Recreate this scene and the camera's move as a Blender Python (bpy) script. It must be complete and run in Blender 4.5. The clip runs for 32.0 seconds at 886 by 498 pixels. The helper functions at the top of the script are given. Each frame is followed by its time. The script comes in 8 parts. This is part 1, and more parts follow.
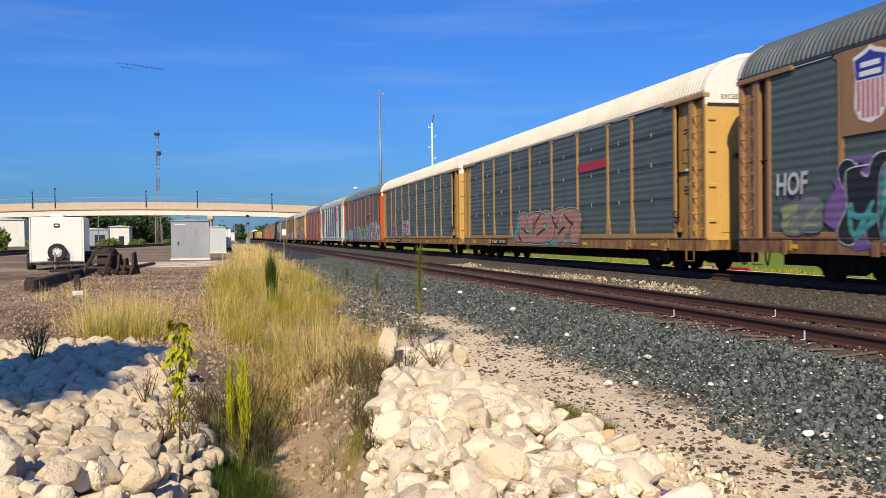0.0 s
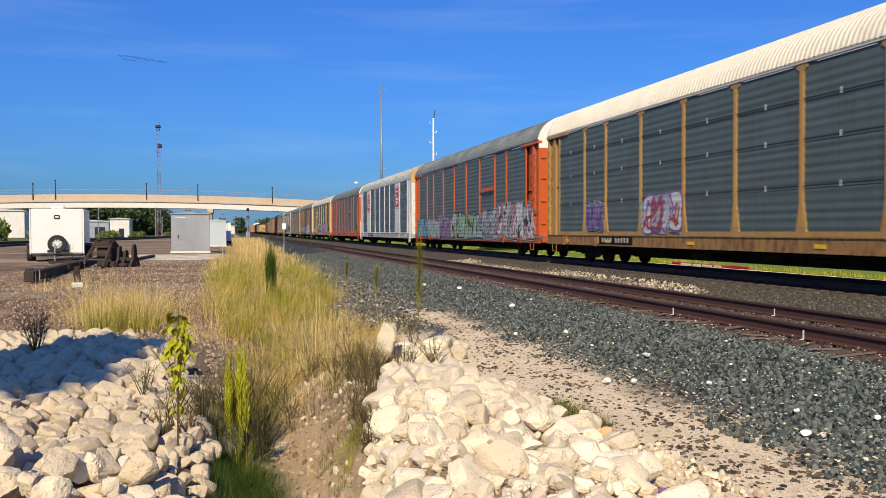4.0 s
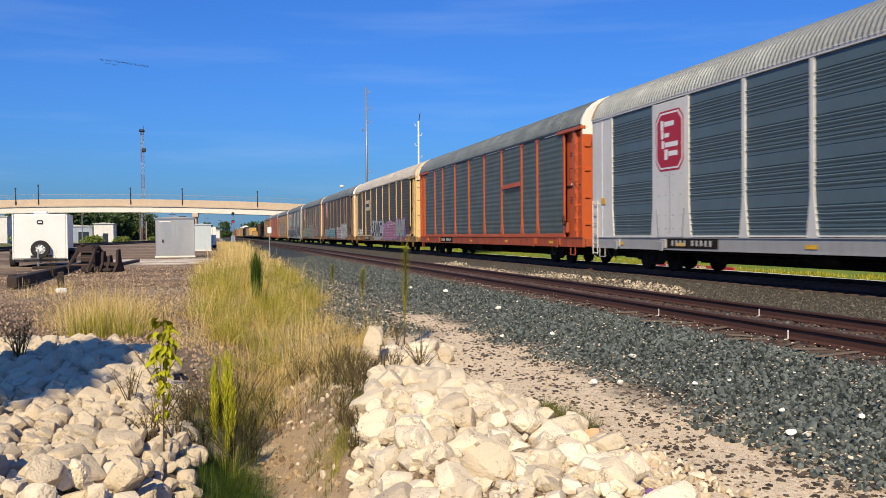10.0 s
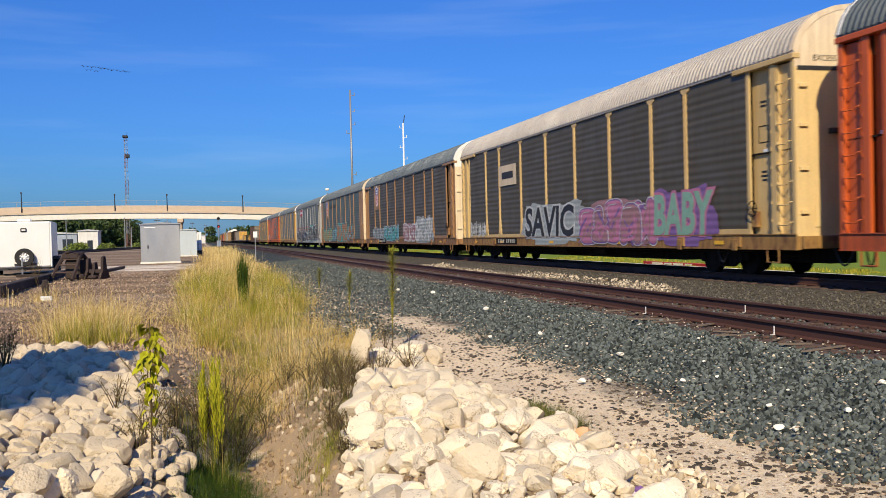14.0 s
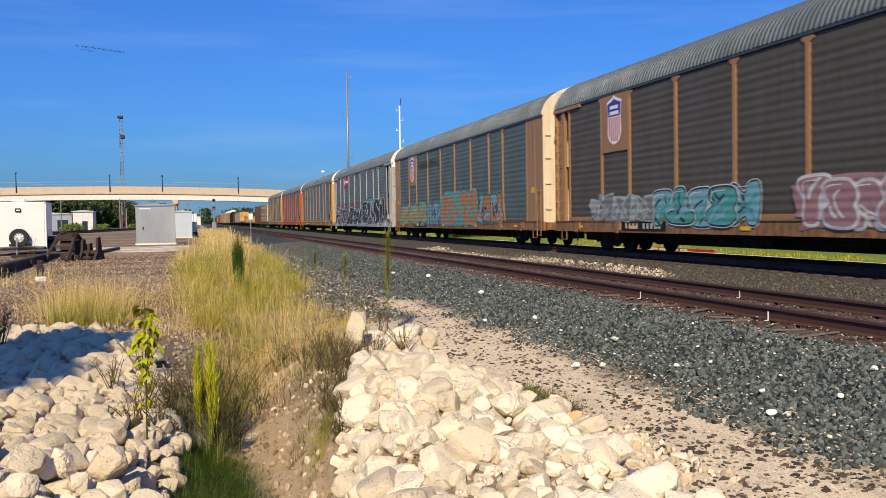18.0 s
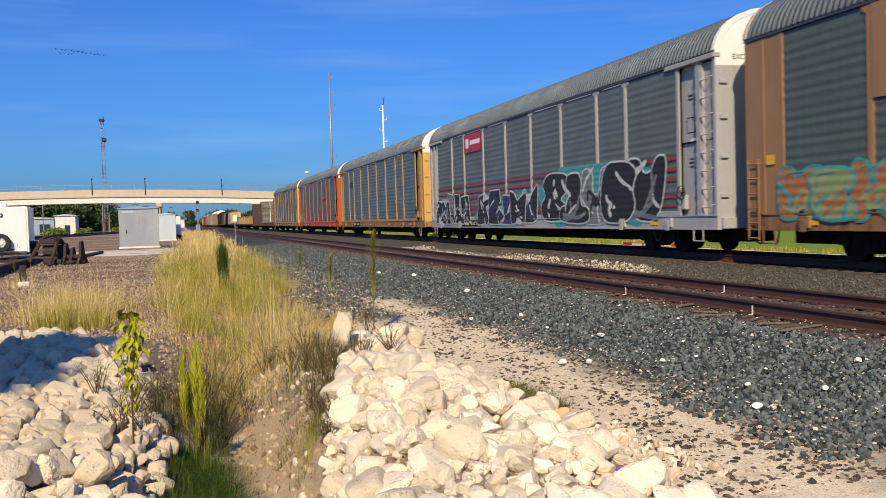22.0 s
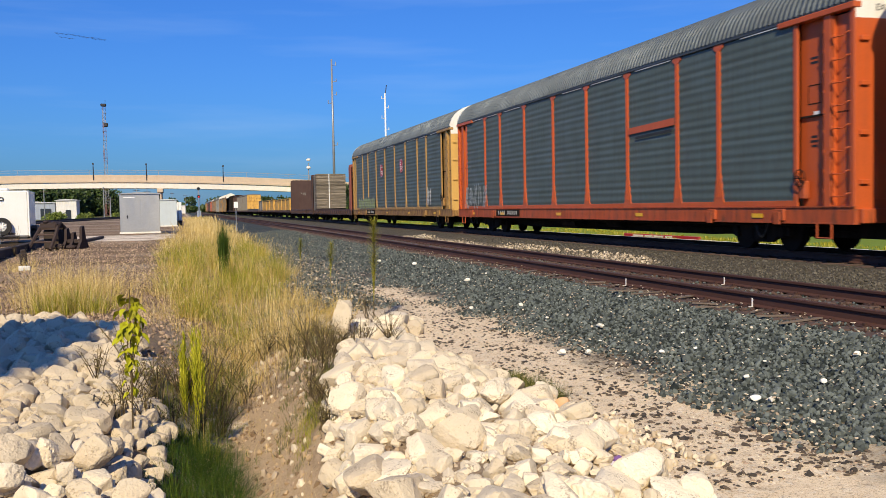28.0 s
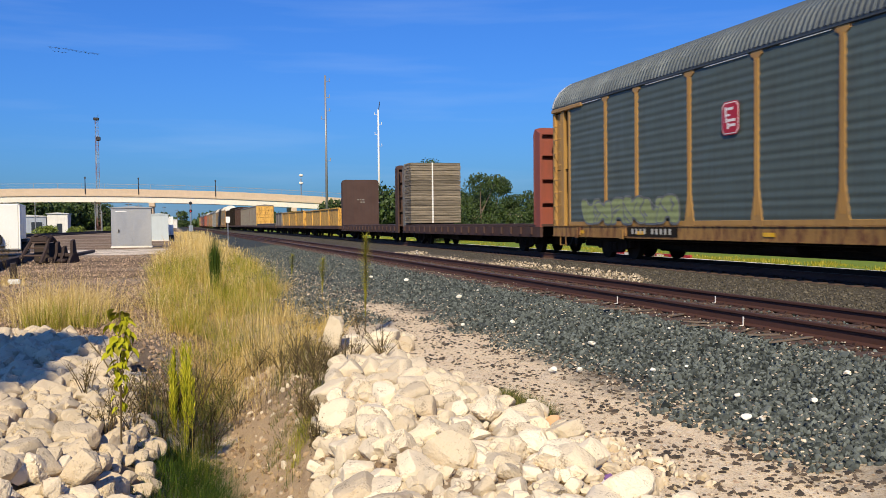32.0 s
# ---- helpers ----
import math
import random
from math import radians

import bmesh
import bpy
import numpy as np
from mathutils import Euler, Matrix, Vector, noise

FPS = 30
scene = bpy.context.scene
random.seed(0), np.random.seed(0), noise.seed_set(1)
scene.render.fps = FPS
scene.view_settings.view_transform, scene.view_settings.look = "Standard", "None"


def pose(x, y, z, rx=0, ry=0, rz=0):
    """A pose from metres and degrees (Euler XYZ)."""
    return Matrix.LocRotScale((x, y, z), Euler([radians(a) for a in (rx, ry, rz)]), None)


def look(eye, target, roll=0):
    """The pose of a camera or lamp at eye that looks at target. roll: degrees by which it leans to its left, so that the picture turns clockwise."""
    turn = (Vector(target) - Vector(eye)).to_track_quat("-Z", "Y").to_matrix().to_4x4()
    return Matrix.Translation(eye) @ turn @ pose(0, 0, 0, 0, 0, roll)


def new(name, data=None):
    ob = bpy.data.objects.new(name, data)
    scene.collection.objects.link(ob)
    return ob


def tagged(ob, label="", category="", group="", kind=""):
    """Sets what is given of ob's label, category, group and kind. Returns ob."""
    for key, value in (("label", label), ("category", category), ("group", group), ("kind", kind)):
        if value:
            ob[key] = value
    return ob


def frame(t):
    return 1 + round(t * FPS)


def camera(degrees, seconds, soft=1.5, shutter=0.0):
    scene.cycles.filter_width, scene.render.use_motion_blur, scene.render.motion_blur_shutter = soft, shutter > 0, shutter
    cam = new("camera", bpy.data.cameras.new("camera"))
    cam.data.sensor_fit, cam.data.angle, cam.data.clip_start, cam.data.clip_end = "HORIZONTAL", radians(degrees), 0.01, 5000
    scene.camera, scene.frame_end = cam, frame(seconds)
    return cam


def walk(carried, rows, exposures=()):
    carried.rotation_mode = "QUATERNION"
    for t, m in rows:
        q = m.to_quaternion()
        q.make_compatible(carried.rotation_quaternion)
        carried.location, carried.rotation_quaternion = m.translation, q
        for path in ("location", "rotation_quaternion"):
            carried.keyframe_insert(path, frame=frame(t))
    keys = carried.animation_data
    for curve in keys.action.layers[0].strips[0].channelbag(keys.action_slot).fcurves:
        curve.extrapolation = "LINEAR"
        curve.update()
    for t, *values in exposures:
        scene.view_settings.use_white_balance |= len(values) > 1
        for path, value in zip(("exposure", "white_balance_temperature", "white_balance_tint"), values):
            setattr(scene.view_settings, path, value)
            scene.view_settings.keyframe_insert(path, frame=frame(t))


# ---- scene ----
# World: y runs along the railway, x to the right of it, z = 0 on the rail heads.
EYE = (0.0, 0.0, 1.217)
TURNS = (  # seconds, yaw, pitch, roll
    (0.0, -13.17, -0.86, 0.70),
    (0.5, -13.06, -0.86, 0.81),
    (1.0, -13.03, -0.90, 0.69),
    (1.5, -12.89, -0.82, 0.47),
    (2.0, -12.90, -0.85, 0.31),
    (2.5, -13.00, -1.19, 0.19),
    (4.5, -13.22, -1.06, 0.04),
    (5.0, -13.26, -0.85, -0.04),
    (5.5, -13.40, -0.79, 0.04),
    (6.0, -13.56, -0.69, 0.26),
    (6.5, -13.78, -0.64, 0.48),
    (7.0, -13.77, -0.87, 0.41),
    (7.5, -13.58, -1.01, 0.52),
    (8.0, -13.45, -1.17, 0.59),
    (8.5, -13.68, -1.37, 0.58),
    (9.0, -13.98, -1.31, 0.67),
    (9.5, -14.06, -0.89, 0.69),
    (10.0, -14.06, -0.96, 0.45),
    (10.5, -13.54, -1.29, 0.33),
    (11.0, -13.35, -1.65, 0.44),
    (11.5, -13.66, -1.90, 0.55),
    (12.0, -14.18, -1.72, 0.72),
    (12.5, -14.34, -1.31, 0.90),
    (13.0, -14.48, -0.90, 1.11),
    (13.5, -14.78, -0.84, 1.31),
    (14.0, -14.92, -0.88, 1.36),
    (14.5, -15.01, -0.87, 1.29),
    (16.5, -15.35, -1.21, 0.85),
    (17.0, -15.44, -1.63, 0.91),
    (17.5, -15.29, -1.89, 0.86),
    (18.0, -15.19, -1.93, 0.92),
    (18.5, -15.29, -2.13, 1.05),
    (19.0, -15.30, -2.40, 1.17),
    (19.5, -15.19, -2.44, 1.28),
    (20.0, -15.22, -2.47, 1.37),
    (20.5, -15.36, -2.42, 1.38),
    (21.0, -15.59, -2.20, 1.32),
    (21.5, -15.83, -2.00, 1.54),
    (22.0, -16.15, -2.02, 1.73),
    (22.5, -16.17, -2.02, 1.62),
    (23.0, -16.16, -2.11, 1.62),
    (23.5, -16.15, -2.34, 1.61),
    (24.0, -16.04, -2.37, 1.41),
    (24.5, -15.93, -2.13, 1.25),
    (25.0, -15.88, -2.17, 1.18),
    (25.5, -15.65, -2.35, 0.98),
    (27.5, -15.95, -2.89, 1.05),
    (28.0, -16.08, -2.72, 1.08),
    (28.5, -15.90, -2.45, 0.77),
    (29.0, -15.41, -2.31, 0.40),
    (29.5, -15.32, -2.07, 0.49),
    (30.0, -15.44, -2.01, 0.48),
    (30.5, -15.29, -2.46, 0.40),
    (31.0, -15.79, -2.75, 0.39),
    (31.5, -16.44, -2.34, 0.37),
    (32.0, -16.57, -1.68, 0.63),
)
cam = camera(52.2, 32.0, soft=0.85, shutter=0.3)
walk(cam, [(t, pose(*EYE, 90 + p, r, w)) for t, w, p, r in TURNS])

# ---- light ----
SUN_ELEV, SUN_AZ = 36.0, 203.0      # azimuth of the sun, degrees from +y towards +x
scene.view_settings.exposure = 0.17
world = bpy.data.worlds.new("sky")
scene.world = world
world.use_nodes = True
_n, _l = world.node_tree.nodes, world.node_tree.links
_sky = _n.new("ShaderNodeTexSky")
_sky.sky_type = "NISHITA"
_sky.sun_disc = False
_sky.sun_elevation = radians(SUN_ELEV)
_sky.sun_rotation = radians(SUN_AZ)
_sky.altitude = 100
_sky.air_density, _sky.dust_density, _sky.ozone_density = 1.3, 0.9, 4.0
_deep = _n.new("ShaderNodeMix")           # a deep, saturated summer blue
_deep.data_type, _deep.blend_type = "RGBA", "MULTIPLY"
_deep.inputs[0].default_value = 1.0
_deep.inputs[7].default_value = (0.21, 0.50, 1.10, 1)
_l.new(_sky.outputs[0], _deep.inputs[6])
# thin streaks of high cloud
_dir = _n.new("ShaderNodeTexCoord")
_map = _n.new("ShaderNodeMapping")
_map.inputs["Scale"].default_value = (1.2, 1.2, 13.0)
_map.inputs["Rotation"].default_value = (0.0, 0.09, 0.3)
_veil = _n.new("ShaderNodeTexNoise")
_veil.inputs["Scale"].default_value, _veil.inputs["Detail"].default_value = 2.4, 5.0
_thin = _n.new("ShaderNodeMapRange")
for _i, _x in ((1, 0.50), (2, 0.80), (3, 0.0), (4, 0.16)):
    _thin.inputs[_i].default_value = _x
_cloud = _n.new("ShaderNodeMix")
_cloud.data_type = "RGBA"
_cloud.inputs[7].default_value = (5.0, 6.4, 8.4, 1)
_l.new(_dir.outputs["Generated"], _map.inputs[0])
_l.new(_map.outputs[0], _veil.inputs["Vector"])
_l.new(_veil.outputs[0], _thin.inputs[0])
_l.new(_thin.outputs[0], _cloud.inputs[0])
_l.new(_deep.outputs[2], _cloud.inputs[6])
_l.new(_cloud.outputs[2], _n["Background"].inputs[0])
_n["Background"].inputs[1].default_value = 0.100

sun = new("sun", bpy.data.lights.new("sun", "SUN"))
sun.data.energy, sun.data.angle, sun.data.color = 5.0, radians(0.6), (1.0, 0.85, 0.58)
_az, _el = radians(SUN_AZ), radians(SUN_ELEV)
TO_SUN = Vector((math.sin(_az) * math.cos(_el), math.cos(_az) * math.cos(_el), math.sin(_el)))
sun.matrix_basis = look(TO_SUN * 50, (0, 0, 0))


# ---- materials ----
class Nodes:
    """A short way to write a node material."""

    def __init__(self, name):
        self.mat = bpy.data.materials.new(name)
        self.mat.use_nodes = True
        self.t = self.mat.node_tree
        self.b = self.t.nodes["Principled BSDF"]

    def put(self, socket, value):
        if isinstance(value, bpy.types.NodeSocket):
            self.t.links.new(value, socket)
        elif isinstance(value, (tuple, list)) and len(value) == 3 and socket.type == "RGBA":
            socket.default_value = (*value, 1)
        else:
            socket.default_value = value

    def add(self, kind, **values):
        n = self.t.nodes.new(kind)
        for k, v in values.items():
            self.put(n.inputs[k.replace("_", " ")], v)
        return n

    def where(self, object_space=False):
        if object_space:
            return self.t.nodes.new("ShaderNodeTexCoord").outputs["Object"]
        return self.t.nodes.new("ShaderNodeNewGeometry").outputs["Position"]

    def scaled(self, v, s):
        n = self.t.nodes.new("ShaderNodeMapping")
        self.t.links.new(v, n.inputs[0])
        n.inputs["Scale"].default_value = s
        return n.outputs[0]

    def noise(self, v, scale, detail=4.0, rough=0.55):
        return self.add("ShaderNodeTexNoise", Vector=v, Scale=scale, Detail=detail, Roughness=rough).outputs[0]

    def voronoi(self, v, scale, out="Color", feature="F1"):
        n = self.add("ShaderNodeTexVoronoi", Vector=v, Scale=scale)
        n.feature = feature
        return n.outputs[out]

    def ramp(self, v, a, b, lo=0.0, hi=1.0, smooth=False):
        n = self.add("ShaderNodeMapRange")
        if smooth:
            n.interpolation_type = "SMOOTHSTEP"
        for i, x in enumerate((v, a, b, lo, hi)):
            self.put(n.inputs[i], x)
        return n.outputs[0]

    def math(self, op, a, b=0.0):
        n = self.t.nodes.new("ShaderNodeMath")
        n.operation = op
        self.put(n.inputs[0], a), self.put(n.inputs[1], b)
        return n.outputs[0]

    def mix(self, f, a, b, mode="MIX"):
        n = self.t.nodes.new("ShaderNodeMix")
        n.data_type, n.blend_type = "RGBA", mode
        self.put(n.inputs[0], f), self.put(n.inputs[6], a), self.put(n.inputs[7], b)
        return n.outputs[2]

    def split(self, v):
        n = self.add("ShaderNodeSeparateXYZ", Vector=v)
        return n.outputs

    def bump(self, h, strength, distance):
        n = self.add("ShaderNodeBump", Height=h, Strength=strength, Distance=distance)
        self.t.links.new(n.outputs[0], self.b.inputs["Normal"])

    def done(self, color, rough=0.7, metal=0.0):
        self.put(self.b.inputs["Base Color"], color)
        self.put(self.b.inputs["Roughness"], rough)
        self.put(self.b.inputs["Metallic"], metal)
        return self.mat

    def chance(self):
        return self.t.nodes.new("ShaderNodeObjectInfo").outputs["Random"]

    def island(self):
        return self.t.nodes.new("ShaderNodeNewGeometry").outputs["Random Per Island"]


def paint(name, color, rough=0.55, grime=0.35, dirt=(0.09, 0.07, 0.055), metal=0.0, rust=0.0, streak=1.0):
    """Weathered paint: stains, vertical streaks, a little relief, optional rust."""
    k = Nodes(name)
    own = k.add("ShaderNodeVectorMath")       # every piece gets its own stretch of the pattern
    own.operation = "ADD"
    k.put(own.inputs[0], k.where(True))
    shift = k.add("ShaderNodeCombineXYZ", X=0.0, Y=k.math("MULTIPLY", k.chance(), 61.0), Z=k.math("MULTIPLY", k.chance(), 23.0))
    k.put(own.inputs[1], shift.outputs[0])
    v = own.outputs[0]
    big = k.noise(v, 0.9, 5)
    streaks = k.noise(k.scaled(v, (2.5, 2.5, 0.18)), 2.2 * streak, 6, 0.65)
    fine = k.noise(v, 26, 4)
    f = k.math("MULTIPLY", k.ramp(streaks, 0.42, 0.75), grime)
    c = k.mix(k.ramp(big, 0.3, 0.75, 0.0, 0.5), color, tuple(x * 0.72 for x in color))
    c = k.mix(f, c, dirt)
    c = k.mix(k.ramp(k.chance(), 0.0, 1.0, 0.0, 0.28), c, tuple(0.6 * x + 0.4 * d for x, d in zip(color, dirt)))
    c = k.mix(k.ramp(fine, 0.35, 0.8, 0.0, 0.22), c, tuple(min(1, x * 1.35) for x in color))
    if rust:
        spots = k.noise(k.scaled(v, (1.5, 1.5, 0.6)), 3.1, 8, 0.7)
        c = k.mix(k.ramp(spots, 0.62 - 0.2 * rust, 0.78 - 0.2 * rust), c, (0.12, 0.045, 0.02))
    k.bump(fine, 0.15, 0.01)
    return k.done(c, k.ramp(big, 0.2, 0.8, rough - 0.12, rough + 0.15), metal)


def plain(name, color, rough=0.6, metal=0.0, vary=0.25, scale=8.0):
    k = Nodes(name)
    v = k.where(True)
    n = k.noise(v, scale, 5)
    fine = k.noise(v, scale * 9, 3)
    c = k.mix(n, tuple(x * (1 - vary) for x in color), tuple(min(1, x * (1 + vary)) for x in color))
    k.bump(fine, 0.2, 0.005)
    return k.done(c, rough, metal)


# ---- mesh helpers ----
def link(name, me, material, parent, label=""):
    if material is not None and not me.materials:
        me.materials.append(material)
    ob = new(name, me)
    if parent is not None:
        ob.parent = parent
    if label:
        ob["label"] = label
    return ob


def part(name, bm, material, parent=None, label="", smooth=False):
    """Links a bmesh as one mesh object under a thing or a part."""
    me = bpy.data.meshes.new(name)
    bmesh.ops.recalc_face_normals(bm, faces=bm.faces)
    if smooth:
        for f in bm.faces:
            f.smooth = True
    bm.to_mesh(me)
    bm.free()
    return link(name, me, material, parent, label)


def thing(name, m, label, category, group="", kind=""):
    e = new(name)
    e.empty_display_size = 0.2
    e.matrix_basis = m
    return tagged(e, label, category, group, kind)


def arrays(name, V, F, smooth=False):
    """A mesh from numpy arrays of places and of triangles or quads."""
    V, F = np.asarray(V, dtype=np.float32), np.asarray(F, dtype=np.int32)
    me = bpy.data.meshes.new(name)
    n = F.shape[1]
    me.vertices.add(len(V))
    me.vertices.foreach_set("co", V.ravel())
    me.loops.add(F.size)
    me.loops.foreach_set("vertex_index", F.ravel())
    me.polygons.add(len(F))
    me.polygons.foreach_set("loop_start", np.arange(0, F.size, n, dtype=np.int32))
    me.polygons.foreach_set("use_smooth", np.full(len(F), smooth))
    me.update(calc_edges=True)
    me.validate()
    return me


def box(bm, x0, x1, y0, y1, z0, z1, m=None):
    c = [Vector((x, y, z)) for x in (x0, x1) for y in (y0, y1) for z in (z0, z1)]
    v = [bm.verts.new(m @ p if m else p) for p in c]
    for f in ((0, 1, 3, 2), (4, 6, 7, 5), (0, 4, 5, 1), (2, 3, 7, 6), (0, 2, 6, 4), (1, 5, 7, 3)):
        bm.faces.new([v[i] for i in f])
    return bm


def boxes(*bs, bevel=0.0):
    bm = bmesh.new()
    for b in bs:
        box(bm, *b)
    if bevel:
        bmesh.ops.bevel(bm, geom=bm.edges[:], offset=bevel, segments=1, affect="EDGES")
    return bm


def rod(bm, a, b, r, n=8, r2=None):
    """A round bar from a to b."""
    a, b = Vector(a), Vector(b)
    q = (b - a).to_track_quat("Z", "Y")
    r2 = r if r2 is None else r2
    lo, hi = [], []
    for i in range(n):
        w = 2 * math.pi * i / n
        d = q @ Vector((math.cos(w), math.sin(w), 0))
        lo.append(bm.verts.new(a + d * r))
        hi.append(bm.verts.new(b + d * r2))
    for i in range(n):
        j = (i + 1) % n
        bm.faces.new((lo[i], lo[j], hi[j], hi[i]))
    bm.faces.new(lo[::-1]), bm.faces.new(hi)
    return bm


def sweep(bm, profile, y0, y1, closed=True):
    """A profile of (x, z) pulled along y."""
    a = [bm.verts.new((x, y0, z)) for x, z in profile]
    b = [bm.verts.new((x, y1, z)) for x, z in profile]
    n = len(profile)
    for i in range(n if closed else n - 1):
        j = (i + 1) % n
        bm.faces.new((a[i], a[j], b[j], b[i]))
    if closed:
        bm.faces.new(a), bm.faces.new(b[::-1])
    return bm


ICO = {}


def ico(level):
    if level not in ICO:
        bm = bmesh.new()
        bmesh.ops.create_icosphere(bm, subdivisions=level, radius=1)
        bm.verts.ensure_lookup_table()
        ICO[level] = (np.array([v.co[:] for v in bm.verts]), np.array([[v.index for v in f.verts] for f in bm.faces]))
        bm.free()
    return ICO[level]


def stone_shape(seed, level=2, cuts=7, flat=(1.0, 0.8, 0.6), rough=0.05):
    """An angular stone: a ball cut by random planes and roughened."""
    rng = np.random.default_rng(seed)
    V, F = ico(level)
    V = V.copy()
    for _ in range(cuts):
        n = rng.normal(size=3)
        n /= np.linalg.norm(n)
        d = rng.uniform(0.5, 0.8)
        over = np.maximum(V @ n - d, 0)
        V -= over[:, None] * n * 0.92
    if rough:
        for i, p in enumerate(V):
            V[i] += p * (noise.noise(Vector(p * 2.2) + Vector((seed * 3.1, 0, 0))) * 0.16 + noise.noise(Vector(p * 6) + Vector((0, seed * 1.7, 0))) * rough)
    return V * np.array(flat), F


def knobbly(seed, level=3, flat=(1.0, 0.8, 0.6)):
    """A broken limestone lump: blunt facets with knobs, pits and a split or two."""
    rng = np.random.default_rng(seed)
    V, F = stone_shape(seed, level, 13, (1, 1, 1), 0)
    D = V / np.linalg.norm(V, axis=1, keepdims=True)
    for amp, width, count in ((0.09, 0.06, 8), (0.07, 0.018, 26)):
        for _ in range(count):
            u = rng.normal(size=3)
            u /= np.linalg.norm(u)
            V += D * (rng.uniform(-1, 1) * amp * np.exp((D @ u - 1) / (width * rng.uniform(0.5, 1.3))))[:, None]
    for _ in range(1):
        u = rng.normal(size=3)
        u /= np.linalg.norm(u)
        V -= D * (0.10 * np.exp(-((D @ u - rng.uniform(-0.4, 0.4)) / 0.035) ** 2))[:, None]
    V += D * rng.normal(0, 0.015, (len(V), 1))
    return V * np.array(flat), F


def turns(rng, n, tilt=math.pi):
    """n random turn matrices."""
    a, b, c = rng.uniform(-tilt, tilt, n), rng.uniform(-tilt, tilt, n), rng.uniform(0, 2 * math.pi, n)
    ca, sa, cb, sb, cc, sc = np.cos(a), np.sin(a), np.cos(b), np.sin(b), np.cos(c), np.sin(c)
    R = np.empty((n, 3, 3))
    R[:, 0] = np.stack([cc * cb, cc * sb * sa - sc * ca, cc * sb * ca + sc * sa], 1)
    R[:, 1] = np.stack([sc * cb, sc * sb * sa + cc * ca, sc * sb * ca - cc * sa], 1)
    R[:, 2] = np.stack([-sb, cb * sa, cb * ca], 1)
    return R


def strew(name, shapes, places, sizes, seed, tilt=math.pi, squash=None):
    """Many small copies of some shapes, joined into one mesh."""
    rng = np.random.default_rng(seed)
    n = len(places)
    R = turns(rng, n, tilt)
    pick = rng.integers(0, len(shapes), n)
    Vs, Fs, base = [], [], 0
    for s, (V, F) in enumerate(shapes):
        i = np.nonzero(pick == s)[0]
        if not len(i):
            continue
        P = np.einsum("nij,vj->nvi", R[i], V) * sizes[i][:, None, None] + places[i][:, None, :]
        Fs.append((F[None] + (np.arange(len(i)) * len(V))[:, None, None] + base).reshape(-1, F.shape[1]))
        Vs.append(P.reshape(-1, 3))
        base += len(i) * len(V)
    return arrays(name, np.concatenate(Vs), np.concatenate(Fs))


# ---- ground ----
def smooth_step(a, b, v):
    u = np.clip((v - a) / (b - a), 0, 1)
    return u * u * (3 - 2 * u)


def wave(x, y, s=1.0):
    """A cheap uneven surface, about -1 to 1."""
    return (np.sin(1.7 * x * s + 1.3 * y * s) + np.sin(-2.3 * x * s + 0.9 * y * s + 1.1) + np.sin(0.8 * x * s - 2.9 * y * s + 2.0) + np.sin(4.1 * x * s + 3.3 * y * s + 0.5) * 0.6) / 3.6


def ditch_x(y):
    return np.interp(y, [0, 7, 11, 16, 25], [0.30, 0.35, 0.45, 0.8, 1.0])


def ground_z(x, y):
    """Height of the ground sheet; everything that lies on it asks here."""
    x, y = np.asarray(x, float), np.asarray(y, float)
    left = np.interp(y, [0, 12, 24, 40], [-0.5, -0.5, -0.32, -0.2])
    toe = np.interp(y, [0, 20, 60], [-0.5, -0.48, -0.4])
    z = np.where(x < -1.0, left, left + (toe - left) * smooth_step(-1.0, 2.5, x))
    z = z + (-0.2 - toe) * smooth_step(3.9, 6.9, x) * (x > 1)
    z = np.where(x > 9.4, np.interp(x, [9.4, 10.6, 11.6, 12.8, 16.5, 17.6, 19.4, 30, 60, 200], [-0.2, -0.34, -0.32, -0.2, -0.2, -0.42, -0.44, -0.36, -0.3, -0.3]), z)
    z = z - 0.42 * np.exp(-((x - ditch_x(y)) / 0.5) ** 2) * (1 - 0.9 * smooth_step(10.5, 19, y))
    mound_l = smooth_step(0.1, 0.9, ditch_x(y) - 0.25 - x) * (1 - smooth_step(12.5, 15.5, y))
    mound_r = smooth_step(0.1, 0.8, x - ditch_x(y) - 0.25) * (1 - smooth_step(2.0, 2.9, x)) * (1 - smooth_step(8.8, 10.6, y))
    z = z + 0.20 * mound_l + 0.22 * mound_r
    rough = np.where((x > 6.6) & (x < 9.3), 0.003, 0.010)
    z = z + rough * wave(x + 0.6 * np.sin(y * 1.9), y + 0.5 * np.sin(x * 2.3), 1.6) * (y < 120) + 0.03 * wave(x, y, 0.6) * (x < 4)
    return z


def gz(x, y):
    return float(ground_z(x, y))


